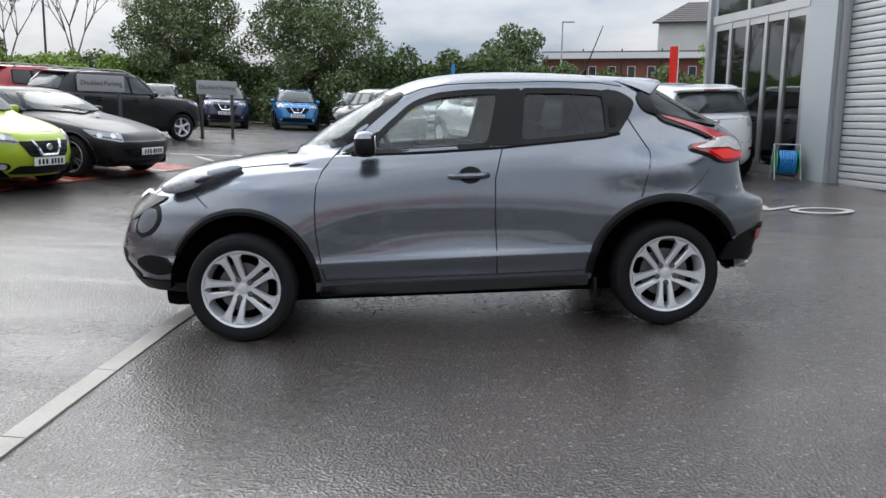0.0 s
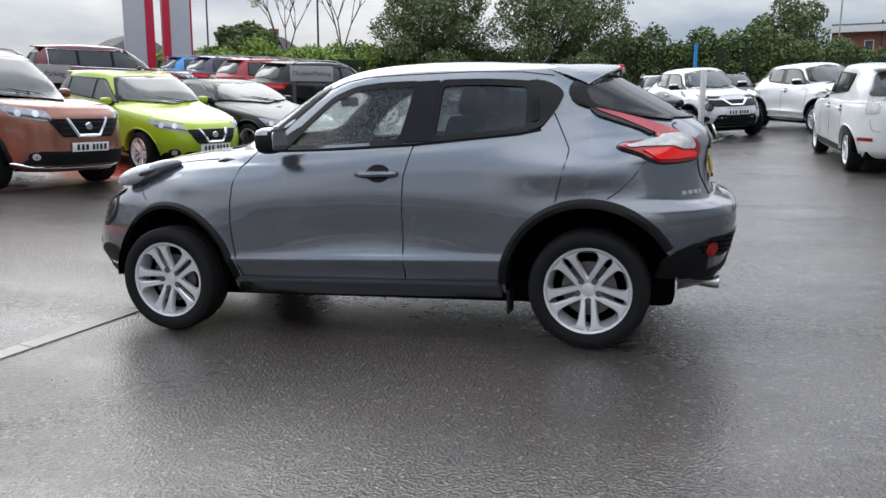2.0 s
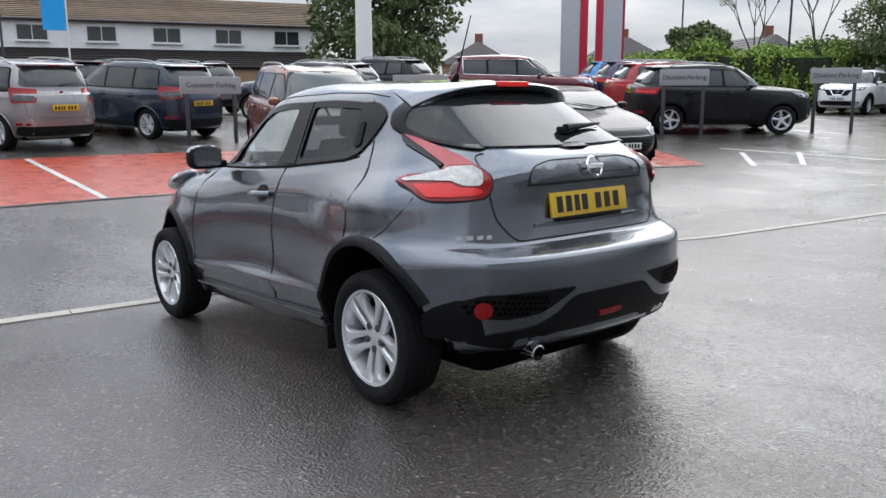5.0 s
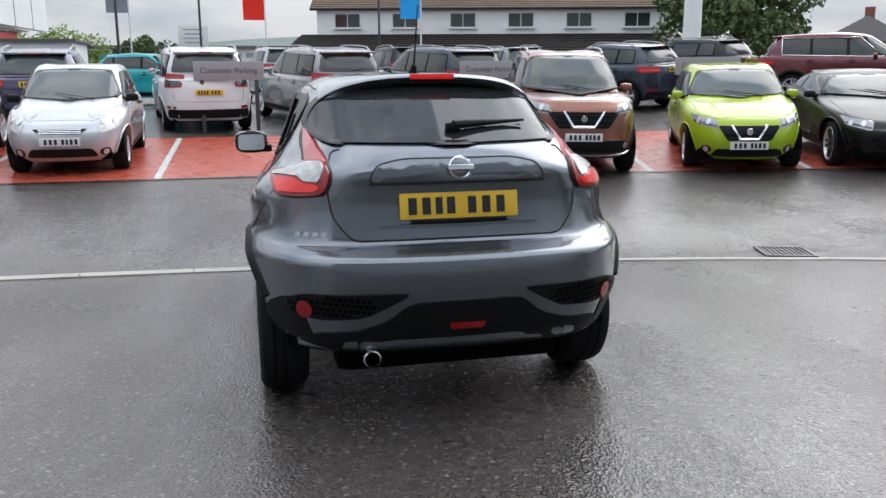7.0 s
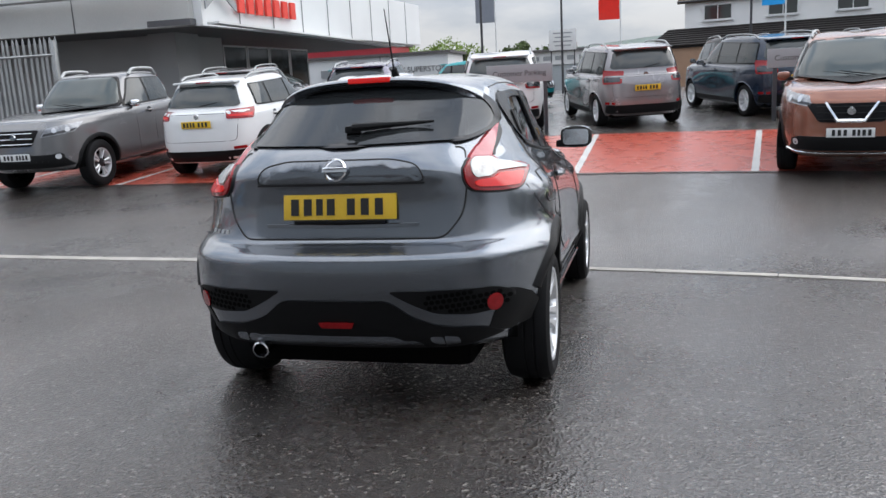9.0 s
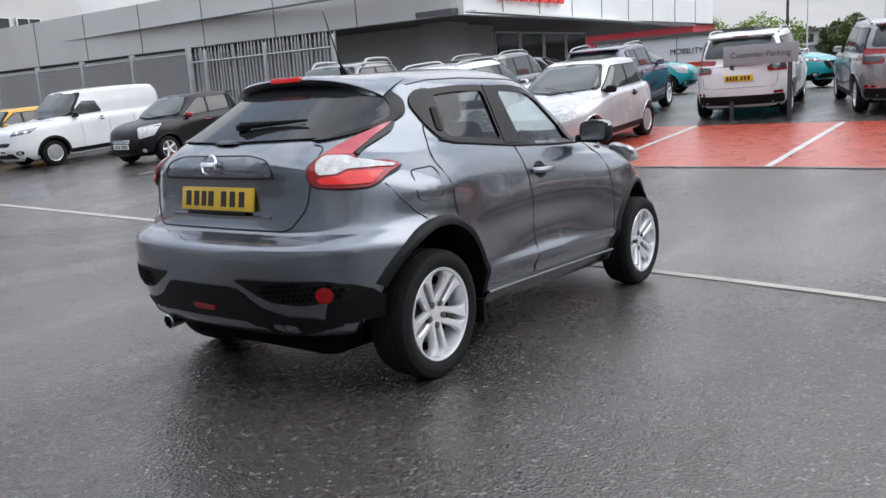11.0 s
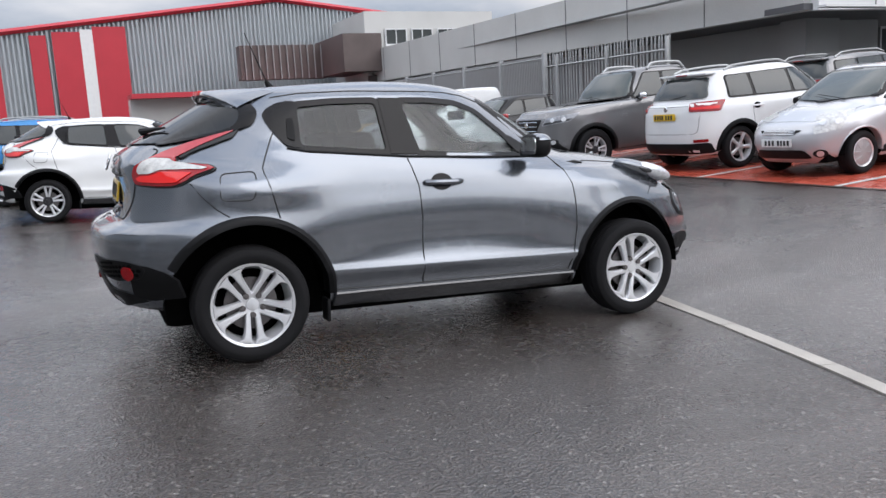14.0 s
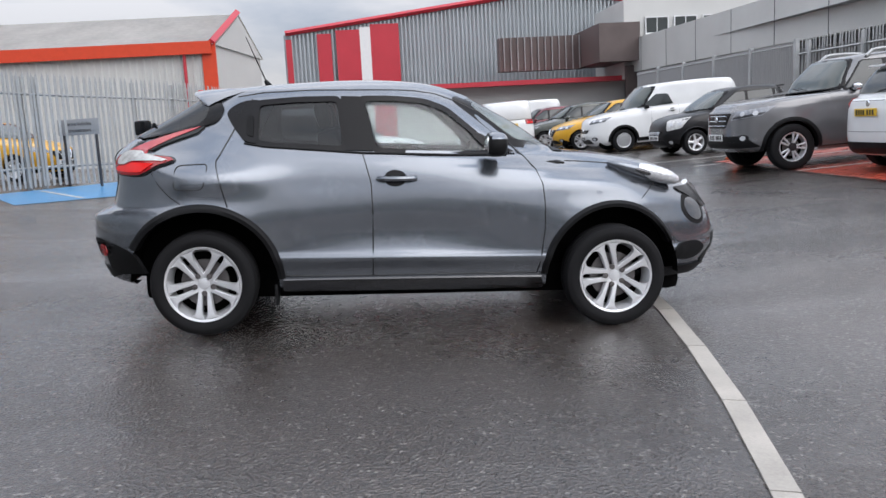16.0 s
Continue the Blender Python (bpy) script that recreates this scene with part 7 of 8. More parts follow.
def showroom():
    """The grey showroom with tall glazed doors and a roller shutter."""
    def fx(y):
        return 6.35 - 0.13 * (y - 7.5)
    b = thing("showroom", Matrix(), "grey panelled showroom with tall glazed doors", "building")
    g = 0.2
    tops = 6.5
    wall_box(b, "wall", fx(7.75) + 0.1, 7.75, fx(7.05) + 0.1, 7.05, g, tops, M["clad_grey"], 0.3)
    wall_box(b, "wall", fx(3.4) + 0.1, 3.4, fx(-6) + 0.1, -6, g, tops, M["clad_grey"], 0.3)
    wall_box(b, "wall", fx(7.05) + 0.1, 7.05, fx(3.4) + 0.1, 3.4, 4.6, tops, M["clad_grey"], 0.3)
    wall_box(b, "side_wall", fx(10.9), 10.9, fx(10.9) + 14, 12.6, g, tops, M["clad_grey"], 0.3)
    wall_box(b, "side_wall", fx(-6), -6.1, fx(-6) + 14, -4.4, g, tops, M["clad_grey"], 0.3)
    part("roof", boxed(14.2, 2.7, tops + 0.1, 15.5, 17.5, 0.2, 0.0), M["roof_grey"], b, smooth=False)
    part("floor_slab", boxed(13.8, 2.7, 0.36, 13.8, 16.0, 0.1, 0.0), M["concrete"], b, smooth=False)
    part("back_wall", boxed(20.5, 2.7, 3.3, 0.3, 16, 6, 0.0), M["clad_light"], b, smooth=False)
    # glazed doors
    ya, yb = 7.78, 10.75
    n = 5
    d = Vector((fx(yb) - fx(ya), yb - ya, 0))
    ang = math.degrees(math.atan2(d.y, d.x))
    for k in range(n):
        w = d.length / n
        dr = part("door", boxed(0, 0, 0, 0.09, 0.09, 2.72, 0.0, pose(fx(ya) + d.x * k / n, ya + d.y * k / n, 1.80, 0, 0, ang)), M["frame_silver"], b, smooth=False)
        c = Vector((fx(ya), ya, 0)) + d * ((k + 0.5) / n)
        part("pane", boxed(0, 0, 0, w - 0.09, 0.02, 2.5, 0.0, pose(c.x, c.y, 1.80, 0, 0, ang)), M["showroom_glass"], dr, smooth=False)
        for z in (0.48, 3.1):
            part("door_rail", boxed(0, 0, 0, w - 0.09, 0.07, 0.13, 0.0, pose(c.x, c.y, z, 0, 0, ang)), M["frame_silver"], dr, smooth=False)
        if k in (0, 1, 3):
            part("upper_pane", boxed(0, 0, 0, w * (2 if k else 1) - 0.06, 0.02, 2.8, 0.0, pose(c.x + (d.x / n / 2 if k else 0), c.y + (d.y / n / 2 if k else 0), 4.7, 0, 0, ang)), M["showroom_glass"], dr, smooth=False)
            part("upper_mullion", boxed(0, 0, 0, 0.08, 0.09, 2.9, 0.0, pose(fx(ya) + d.x * k / n, ya + d.y * k / n, 4.7, 0, 0, ang)), M["frame_silver"], dr, smooth=False)
    for z, h in ((3.24, 0.16), (6.25, 0.3)):
        part("transom", boxed(0, 0, 0, d.length + 0.1, 0.12, h, 0.0, pose(fx(ya) + d.x / 2, ya + d.y / 2, z, 0, 0, ang)), M["frame_silver"], b, smooth=False)
    part("corner_post", boxed(fx(10.95), 10.95, 3.3, 0.16, 0.16, 6.2, 0.01), M["frame_silver"], b)
    # roller shutter of separate slats
    sh = part("roller_shutter", boxed(fx(5.2) + 0.22, 5.2, 2.6, 0.02, 3.7, 4.2), M["roller"], b, smooth=False)
    for k in range(38):
        z = 0.34 + 0.11 * k
        part("slat", boxed(0, 0, 0, 3.62, 0.035, 0.095, 0.012, pose(fx(5.22) + 0.16, 5.22, z + 0.05, 0, 0, 97.4)), M["roller"], sh)
    for y in (7.0, 3.45):
        part("guide_rail", boxed(fx(y) + 0.08, y, 2.5, 0.12, 0.1, 4.3, 0.008), M["frame_silver"], b)
    return b


M["showroom_glass"] = glass_material("showroom_glass", (0.3, 0.34, 0.34), 0.3, 2.4)
showroom()


def hose_reel():
    g = ground_z(6.1, 7.5)
    r = thing("hose_reel", pose(6.0, 7.55, g, 0, 0, 75), "blue garden hose wound on a green reel stand", "hose reel")
    fr = bmesh.new()
    for y in (-0.2, 0.2):
        tube(fr, [(-0.2, y, 0.012), (0.0, y, 0.55), (0.05, y, 0.58), (0.22, y, 0.012)], 0.011, 6)
    rod(fr, (0.02, -0.2, 0.57), (0.02, 0.2, 0.57), 0.011)
    part("stand", fr, M["galv"], r)
    hs = bmesh.new()
    turns = [(0.13 + 0.028 * (k // 140), -0.13 + 0.26 * abs((k % 140) / 140 - (k // 140) % 2), 2 * math.pi * k / 20) for k in range(420)]
    tube(hs, [(rr * math.cos(t), yy, 0.28 + rr * math.sin(t)) for rr, yy, t in turns], 0.016, 5)
    part("hose", hs, M["hose_blue"], r)
    for y in (-0.17, 0.17):
        part("drum_side", lathe(bmesh.new(), [(0.0, y - 0.008), (0.2, y - 0.008), (0.2, y + 0.008), (0.0, y + 0.008)], 28, centre=(0, 0, 0.28)), M["hose_green"], r)


hose_reel()


def showroom_over_the_road():
    b = thing("showroom_across", Matrix(), "long pale grey showroom with a deep white fascia", "building")
    X, Y, z0, z1 = -15.2, -10.3, 3.45, 5.2
    wall_box(b, "fascia", X, Y, X + 1.2, -40, z0, z1, M["clad_light"], 0.3)
    wall_box(b, "fascia", X - 0.1, Y + 0.1, X - 17, Y + 1.6, z0, z1, M["fascia_white"], 0.3)
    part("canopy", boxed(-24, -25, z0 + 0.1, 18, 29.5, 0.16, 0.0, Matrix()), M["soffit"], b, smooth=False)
    part("roof", boxed(-24, -25, z1 + 0.0, 17.5, 29, 0.1, 0.0), M["roof_grey"], b, smooth=False)
    for k in range(1, 9):
        y = Y - 3.4 * k
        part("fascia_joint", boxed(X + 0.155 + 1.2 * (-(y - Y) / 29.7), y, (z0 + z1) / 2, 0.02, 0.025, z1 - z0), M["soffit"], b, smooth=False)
        x = X - 1.9 * k
        part("fascia_joint", boxed(x, Y + 0.26 + 1.5 * (X - x) / 17, (z0 + z1) / 2, 0.02, 0.02, z1 - z0), M["sign_grey"], b, smooth=False)
    part("fascia_joint", boxed(X + 0.7, -25, z0 + 0.85, 0.4, 29, 0.015), M["sign_grey"], b, smooth=False)
    part("fascia_edge", boxed(X - 8, Y + 0.95, z0 - 0.02, 17.3, 0.34, 0.05, 0.0, Matrix.Rotation(0, 4, "Z")), M["sign_white"], b, smooth=False)
    wall_box(b, "wall", -17.4, -12.4, -16.6, -40, 0.4, z0, M["wall_grey"], 0.3)
    wall_box(b, "wall", -17.4, -12.4, -20.0, -12.2, 0.4, z0, M["wall_grey"], 0.3)
    part("pier", boxed(-17.5, -12.3, 2.0, 1.3, 0.9, 3.0, 0.0), M["wall_grey"], b, smooth=False)
    for k in range(4):
        m = pose(-20.9 - 1.5 * k, -12.1 + 0.13 * k, 2.1, 0, 0, 175)
        framed_window(b, m, 1.45, 2.3, 1, "frame_silver", sill=False)
    # plain shapes for the name on the fascia
    for k in range(7):
        part("fascia_letter", boxed(-17.0 - 0.5 * k, -9.76 + 0.0444 * k, 4.12, 0.36, 0.08, 0.5, 0.01), M["flag_red"], b, smooth=False)
    em = bmesh.new()
    for z in (0.0, 0.42):
        prism(em, [(-0.75, 0.0), (0.0, 0.5), (0.75, 0.0), (0.75, 0.22), (0.0, 0.72), (-0.75, 0.22)], 0.05, pose(-15.9, -9.82, 3.85 + z, 90, 0, 175))
    part("fascia_emblem", em, M["sign_grey"], b, smooth=False)


M["fascia_white"] = material("white_fascia", (0.80, 0.81, 0.81), 0.4, 0.0, vary=0.06, scale=0.6)
showroom_over_the_road()


def striped_shed():
    b = thing("striped_warehouse", Matrix(), "grey corrugated warehouse gable with red stripes", "building")
    x0, x1, y = 5.4, -26.0, -46.0
    eave, ridge = 7.0, 8.9
    def top(k):
        return eave + (ridge - eave) * (1 - abs(2 * k - 1))
    bm = bmesh.new()
    mid = (x0 + x1) / 2
    prism(bm, [(x0, 0), (mid, 0), (x1, 0), (x1, eave), (mid, ridge), (x0, eave)], 0.3, pose(0, y - 0.3, 0, 90, 0, 0))
    part("gable_wall", bm, M["clad_grey"], b, smooth=False)
    ribs(b, "corrugation", x1, y - 0.3, x0, y - 0.3, 0.3, lambda k: top(1 - k) - 0.15, M["clad_grey"], 0.25, 0.03, -0.32)
    for a, c, mt in ((0.0, 0.35, "clad_red"), (1.9, 2.75, "clad_red"), (3.05, 4.5, "clad_red"), (4.5, 5.15, "sign_white"), (5.15, 6.9, "clad_red")):
        h = top((a + c) / 2 / (x0 - x1)) - 0.35
        part("stripe", boxed(x0 - (a + c) / 2, y + 0.13, h / 2 + 0.1, c - a, 0.06, h - 0.2), M[mt], b, smooth=False)
    for s0, s1 in ((x0, mid), (x1, mid)):
        part("verge_trim", rod(bmesh.new(), (s0, y + 0.1, eave + 0.05), (s1, y + 0.1, ridge + 0.05), 0.16, seg=4), M["clad_red"], b, smooth=False)
        rf = bmesh.new()
        vs = [rf.verts.new(p) for p in ((s0, y, eave + 0.02), (s1, y, ridge + 0.02), (s1, y - 40, ridge + 0.02), (s0, y - 40, eave + 0.02))]
        rf.faces.new(vs)
        bmesh.ops.solidify(rf, geom=rf.faces[:], thickness=0.1)
        part("roof", rf, M["clad_grey"], b, smooth=False)
    wall_box(b, "side_wall", x0, y - 0.3, x0, y - 40, 0, eave, M["clad_grey"], 0.3)
    # dark banded upper block and light link in front of the gable
    c = thing("warehouse_office", Matrix(), "pale office block with a dark glazing band", "building")
    part("block", boxed(-17.5, -42.0, 5.2, 8.0, 6.0, 4.2), M["clad_light"], c, smooth=False)
    # plain brown boxes with grey uprights stand in for the dark glazing
    part("glazing_band", boxed(-12.9, -40.5, 5.0, 2.2, 5.4, 2.0), M["clad_dark"], c, smooth=False)
    part("glazing_band", boxed(-9.6, -42.5, 4.9, 5.0, 1.0, 1.9), M["clad_dark"], c, smooth=False)
    for k in range(12):
        part("glazing_bar", boxed(-11.75 + 0.4 * k, -41.92, 4.9, 0.05, 0.12, 1.9), M["wall_grey"], c, smooth=False)
    part("lean_to", boxed(-7.5, -41.0, 3.2, 13.0, 3.0, 0.25), M["clad_red"], c, smooth=False)
    part("lower_wall", boxed(-7.5, -41.6, 1.6, 13.0, 1.6, 3.0), M["clad_light"], c, smooth=False)
    part("entrance", boxed(-15.0, -38.8, 2.0, 3.0, 0.4, 3.6), M["clad_dark"], c, smooth=False)
    for k in range(3):
        framed_window(c, pose(-18.5 + 1.6 * k, -38.9, 5.9, 0, 0, 0), 1.3, 0.9, 2)


striped_shed()


def orange_shed():
    b = thing("orange_trim_shed", Matrix(), "pale corrugated shed with orange-red trim", "building")
    x0, x1, y, eave = 5.2, 30.0, -20.8, 4.0
    wall_box(b, "front_wall", x0, y, x1, y - 1.0, 0.2, eave, M["clad_light"], 0.25)
    ribs(b, "corrugation", x0, y, x1, y - 1.0, 0.3, lambda k: eave - 0.1, M["clad_light"], 0.22, 0.035, -0.13)
    wall_box(b, "end_wall", x0, y, x0 - 0.6, y - 6, 0.2, eave, M["clad_light"], 0.25)
    gb = bmesh.new()
    prism(gb, [(0, 0), (6, 0), (3, 1.2)], 0.2, pose(x0 - 0.0, y, eave, 90, 0, -95.7))
    part("gable", gb, M["clad_light"], b, smooth=False)
    for s in (0, 1):
        rf = bmesh.new()
        ya, yb = (y + 0.3, y - 3) if s == 0 else (y - 6.2, y - 3)
        vs = [rf.verts.new(p) for p in ((x0 - 0.2 - 0.1 * (y - ya), ya, eave), (x1, ya - 1, eave), (x1, yb - 1, eave + 1.3), (x0 - 0.5, yb, eave + 1.3))]
        rf.faces.new(vs)
        bmesh.ops.solidify(rf, geom=rf.faces[:], thickness=0.1)
        part("roof", rf, M["shed_roof"], b, smooth=False)
    wall_box(b, "eave_trim", x0 - 0.1, y + 0.3, x1, y - 0.7, eave - 0.28, eave + 0.1, M["orange_trim"], 0.12)
    part("corner_trim", boxed(x0, y + 0.16, 2.1, 0.42, 0.1, 3.9, 0.0), M["orange_trim"], b, smooth=False)
    part("verge_trim", rod(bmesh.new(), (x0 - 0.1, y + 0.25, eave + 0.05), (x0 - 0.45, y - 3, eave + 1.35), 0.13, seg=4), M["clad_red"], b, smooth=False)
    part("downpipe", rod(bmesh.new(), (x0 + 0.75, y + 0.22, 0.3), (x0 + 0.75, y + 0.22, eave - 0.2), 0.05), M["clad_red"], b)


M["shed_roof"] = material("weathered_sheet_roof", (0.52, 0.50, 0.47), 0.6, 0.1, vary=0.25, scale=0.8, grain=6, bump=0.2)
orange_shed()


def tiled_roof(th, name, a, b, c, d, mat, rows=10, cols=1):
    """A pitched roof slope of stepped tile courses: a, b along the eave, c, d along the ridge."""
    a, b, c, d = map(Vector, (a, b, c, d))
    bm = bmesh.new()
    n = (b - a).cross(d - a).normalized()
    if n.z < 0:
        n = -n
    lo = [a, b, c, d]
    vs = [bm.verts.new(x - n * 0.06) for x in lo] + [bm.verts.new(x - n * 0.14) for x in lo]
    for q in ((0, 1, 2, 3), (4, 5, 6, 7), (0, 1, 5, 4), (1, 2, 6, 5), (2, 3, 7, 6), (3, 0, 4, 7)):
        bm.faces.new([vs[i] for i in q])
    slab = part(name, bm, mat, th, smooth=False)
    for k in range(rows):
        t0, t1 = k / rows, min(1, (k + 1.05) / rows)
        p = [a.lerp(d, t0) + n * 0.05, b.lerp(c, t0) + n * 0.05, b.lerp(c, t1), a.lerp(d, t1)]
        cb = bmesh.new()
        vs = [cb.verts.new(x) for x in p] + [cb.verts.new(x - n * 0.06) for x in p]
        for q in ((0, 1, 2, 3), (0, 1, 5, 4), (1, 2, 6, 5), (2, 3, 7, 6), (3, 0, 4, 7)):
            cb.faces.new([vs[i] for i in q])
        part("tile_course", cb, mat, slab, smooth=False)
    return slab


def white_house():
    """The long white terrace with a brown roof above a dark lean-to roof."""
    A, B = Vector((-50.5, 4.0, 0)), Vector((-44.6, 26.4, 0))
    d = (B - A).normalized()
    n = Vector((d.y, -d.x, 0))
    h = thing("white_terrace", Matrix(), "long white rendered terrace with a brown tiled roof", "house")
    ang = math.degrees(math.atan2(d.y, d.x))
    L = (B - A).length
    wall_box(h, "wall", A.x, A.y, B.x, B.y, 0.7, 6.05, M["render_white"], 0.3)
    C, D = A - n * 6, B - n * 6
    wall_box(h, "wall", C.x, C.y, D.x, D.y, 0.7, 6.05, M["render_white"], 0.3)
    for P in (A, B):
        g = bmesh.new()
        prism(g, [(0, 0.7), (6, 0.7), (6, 6.05), (3, 7.75), (0, 6.05)], 0.3, Matrix.Translation((P.x, P.y, 0)) @ pose(0, 0, 0, 90, 0, ang + 90))
        part("gable", g, M["render_white"], h, smooth=False)
    e0, e1 = A - d * 0.4 + n * 0.5 + Vector((0, 0, 5.95)), B + d * 0.4 + n * 0.5 + Vector((0, 0, 5.95))
    r0, r1 = A - d * 0.4 - n * 3 + Vector((0, 0, 7.8)), B + d * 0.4 - n * 3 + Vector((0, 0, 7.8))
    tiled_roof(h, "roof", e0, e1, r1, r0, M["roof_brown"], 14)
    f0, f1 = A - d * 0.4 - n * 6.5 + Vector((0, 0, 5.95)), B + d * 0.4 - n * 6.5 + Vector((0, 0, 5.95))
    tiled_roof(h, "roof", f0, f1, r1, r0, M["roof_brown"], 14)
    part("bargeboard", rod(bmesh.new(), e1, r1, 0.12, seg=4), M["frame_white"], h, smooth=False)
    part("gutter", rod(bmesh.new(), e0, e1, 0.07, seg=6), M["post"], h)
    l0, l1 = A - d * 1.5 + n * 3.6 + Vector((0, 0, 3.2)), B - d * 1.2 + n * 3.6 + Vector((0, 0, 3.2))
    u0, u1 = A - d * 1.0 + n * 0.1 + Vector((0, 0, 4.35)), B - d * 1.2 + n * 0.1 + Vector((0, 0, 4.35))
    tiled_roof(h, "lean_to_roof", l0, l1, u1, u0, M["roof_dark"], 8)
    W0, W1 = A + n * 3.3 - d, B + n * 3.3 - d * 1.2
    wall_box(h, "lean_to_wall", W0.x, W0.y, W1.x, W1.y, 0.7, 3.2, M["brick_pale"], 0.3)
    for k in range(6):
        p = A + d * (2.0 + 3.75 * k) + n * 0.17
        framed_window(h, pose(p.x, p.y, 5.2, 0, 0, ang + 180), 1.7, 0.95, 2)
    p = B + d * 0.17 - n * 2.2
    framed_window(h, pose(p.x, p.y, 5.3, 0, 0, ang - 90), 0.8, 1.3, 1)
    for k in (0.25, 0.62):
        p = r0.lerp(r1, k)
        part("chimney", boxed(p.x, p.y, p.z + 0.1, 0.5, 0.7, 0.9), M["brick_pale"], h, smooth=False)


white_house()


def brick_house(x, y, w, dp, eave, ridge, turn, wall="brick", roof="roof_grey", hip=1.5, wins=3, label="brick house with a grey tiled roof"):
    h = thing("house", pose(x, y, 0, 0, 0, turn), label, "house", "houses beyond the yard")
    part("wall", boxed(0, 0, eave / 2 + 0.2, w, dp, eave - 0.4), M[wall], h, smooth=False)
    o = 0.35
    a = [(-w / 2 - o, -dp / 2 - o, eave), (w / 2 + o, -dp / 2 - o, eave), (w / 2 + o, dp / 2 + o, eave), (-w / 2 - o, dp / 2 + o, eave)]
    r = [(-w / 2 - o + hip, 0, ridge), (w / 2 + o - hip, 0, ridge)]
    tiled_roof(h, "roof", a[0], a[1], r[1], r[0], M[roof], 9)
    tiled_roof(h, "roof", a[2], a[3], r[0], r[1], M[roof], 9)
    for i, j, k in ((1, 2, 1), (3, 0, 0)):
        bm = bmesh.new()
        bm.faces.new([bm.verts.new(p) for p in (a[i], a[j], r[k])])
        part("hip", bm, M[roof] if hip > 0.3 else M[wall], h, smooth=False)
    for k in range(wins):
        for z in (eave - 0.9, eave - 3.4):
            if z > 0.8:
                framed_window(h, pose(-w / 2 + w * (k + 0.5) / wins, -dp / 2 - 0.03, z, 0, 0, 180), 1.1, 1.2, 2)
    part("chimney", boxed(w * 0.28, 0, ridge + 0.25, 0.6, 0.8, 1.2), M["brick"], h, smooth=False)


for args in ((-52, 66, 14, 7, 4.7, 7.0, -40), (-63, 57, 14, 7, 4.5, 6.8, -44), (-41, 73, 12, 7, 4.4, 7.0, -32), (-76, 55, 9, 7, 4.0, 6.9, 42)):
    brick_house(*args, wall="brick_pale")
brick_house(-92, 13, 13, 8, 3.2, 5.8, -82, wall="brick_pale", roof="roof_dark", label="low house with a dark slate roof")
brick_house(-95, -3, 12, 8, 2.6, 5.0, -86, wall="brick_pale", roof="roof_dark", label="low house with a dark slate roof and chimney")


def brick_offices():
    """The long red brick building with white windows, and the taller hall behind."""
    A, B = Vector((14.0, 76.0, 0)), Vector((33.0, 68.0, 0))
    d = (B - A).normalized()
    n = Vector((d.y, -d.x, 0))
    ang = math.degrees(math.atan2(d.y, d.x))
    b = thing("brick_offices", Matrix(), "long red brick offices with small white windows", "building")
    wall_box(b, "wall", A.x, A.y, B.x, B.y, 0, 7.0, M["brick"], 0.3)
    wall_box(b, "wall", A.x, A.y, A.x - n.x * 10, A.y - n.y * 10, 0, 7.0, M["brick"], 0.3)
    a2, b2 = A - d * 0.6 + n * 0.6, B + n * 0.6
    wall_box(b, "eave_band", a2.x, a2.y, b2.x, b2.y, 6.95, 7.5, M["frame_white"], 0.8)
    part("roof", boxed(0, 0, 0, 21, 10, 0.3, 0.0, pose(*((A + B) / 2 - n * 4.8).xy, 7.55, 0, 0, ang)), M["roof_grey"], b, smooth=False)
    for k in range(11):
        p = A + d * (1.1 + 1.85 * k) + n * 0.17
        framed_window(b, pose(p.x, p.y, 5.6, 0, 0, ang + 180), 0.75, 1.35, 1)
        if k % 2:
            part("downpipe", rod(bmesh.new(), (p.x + d.x * 0.9, p.y + d.y * 0.9, 2), (p.x + d.x * 0.9, p.y + d.y * 0.9, 7.9), 0.07), M["post"], b)
    h = thing("pale_hall", Matrix(), "tall pale hall with a grey pitched roof", "building")
    c = B - d * 3.5 - n * 12
    part("wall", boxed(0, 0, 5.5, 14, 10, 11.0, 0.0, pose(c.x, c.y, 0, 0, 0, ang)), M["clad_light"], h, smooth=False)
    q = [Vector((x, y, z)) for x, y, z in ((-7.6, -5.6, 11.0), (7.6, -5.6, 11.0), (7.6, 0, 13.6), (-4.5, 0, 13.6))]
    m = pose(c.x, c.y, 0, 0, 0, ang)
    tiled_roof(h, "roof", *[m @ v for v in q], M["roof_grey"], 10)


brick_offices()


# ---- poles, flags and the totem ----
def pole(x, y, h, r, mat, name="lamp_column", label="slim grey lamp column", arm=True, cat="lamp post"):
    g = ground_z(x, y)
    t = thing(name, pose(x, y, g), label, cat)
    part("column", rod(bmesh.new(), (0, 0, 0), (0, 0, h), r, r * 0.7, 14), M[mat], t)
    if arm:
        part("lamp_head", boxed(0.35, 0, h, 0.7, 0.14, 0.08, 0.02), M["galv"], t)
    return t


pole(-22.3, 14.9, 14.0, 0.33, "render_white", "white_column", "thick white round column", False, "column")
pole(-30.0, 46.0, 9.5, 0.07, "post")
pole(-19.0, 40.0, 9.0, 0.07, "post")
pole(-42.0, -3.0, 9.0, 0.07, "post")
pole(-36.0, -6.4, 9.0, 0.07, "post")
pole(-47.0, 7.5, 9.5, 0.08, "post")
pole(2.0, 30.0, 2.8, 0.10, "hose_blue", "blue_post", "bright blue round post", False, "post")
pole(9.4, 44.0, 6.0, 0.06, "galv")


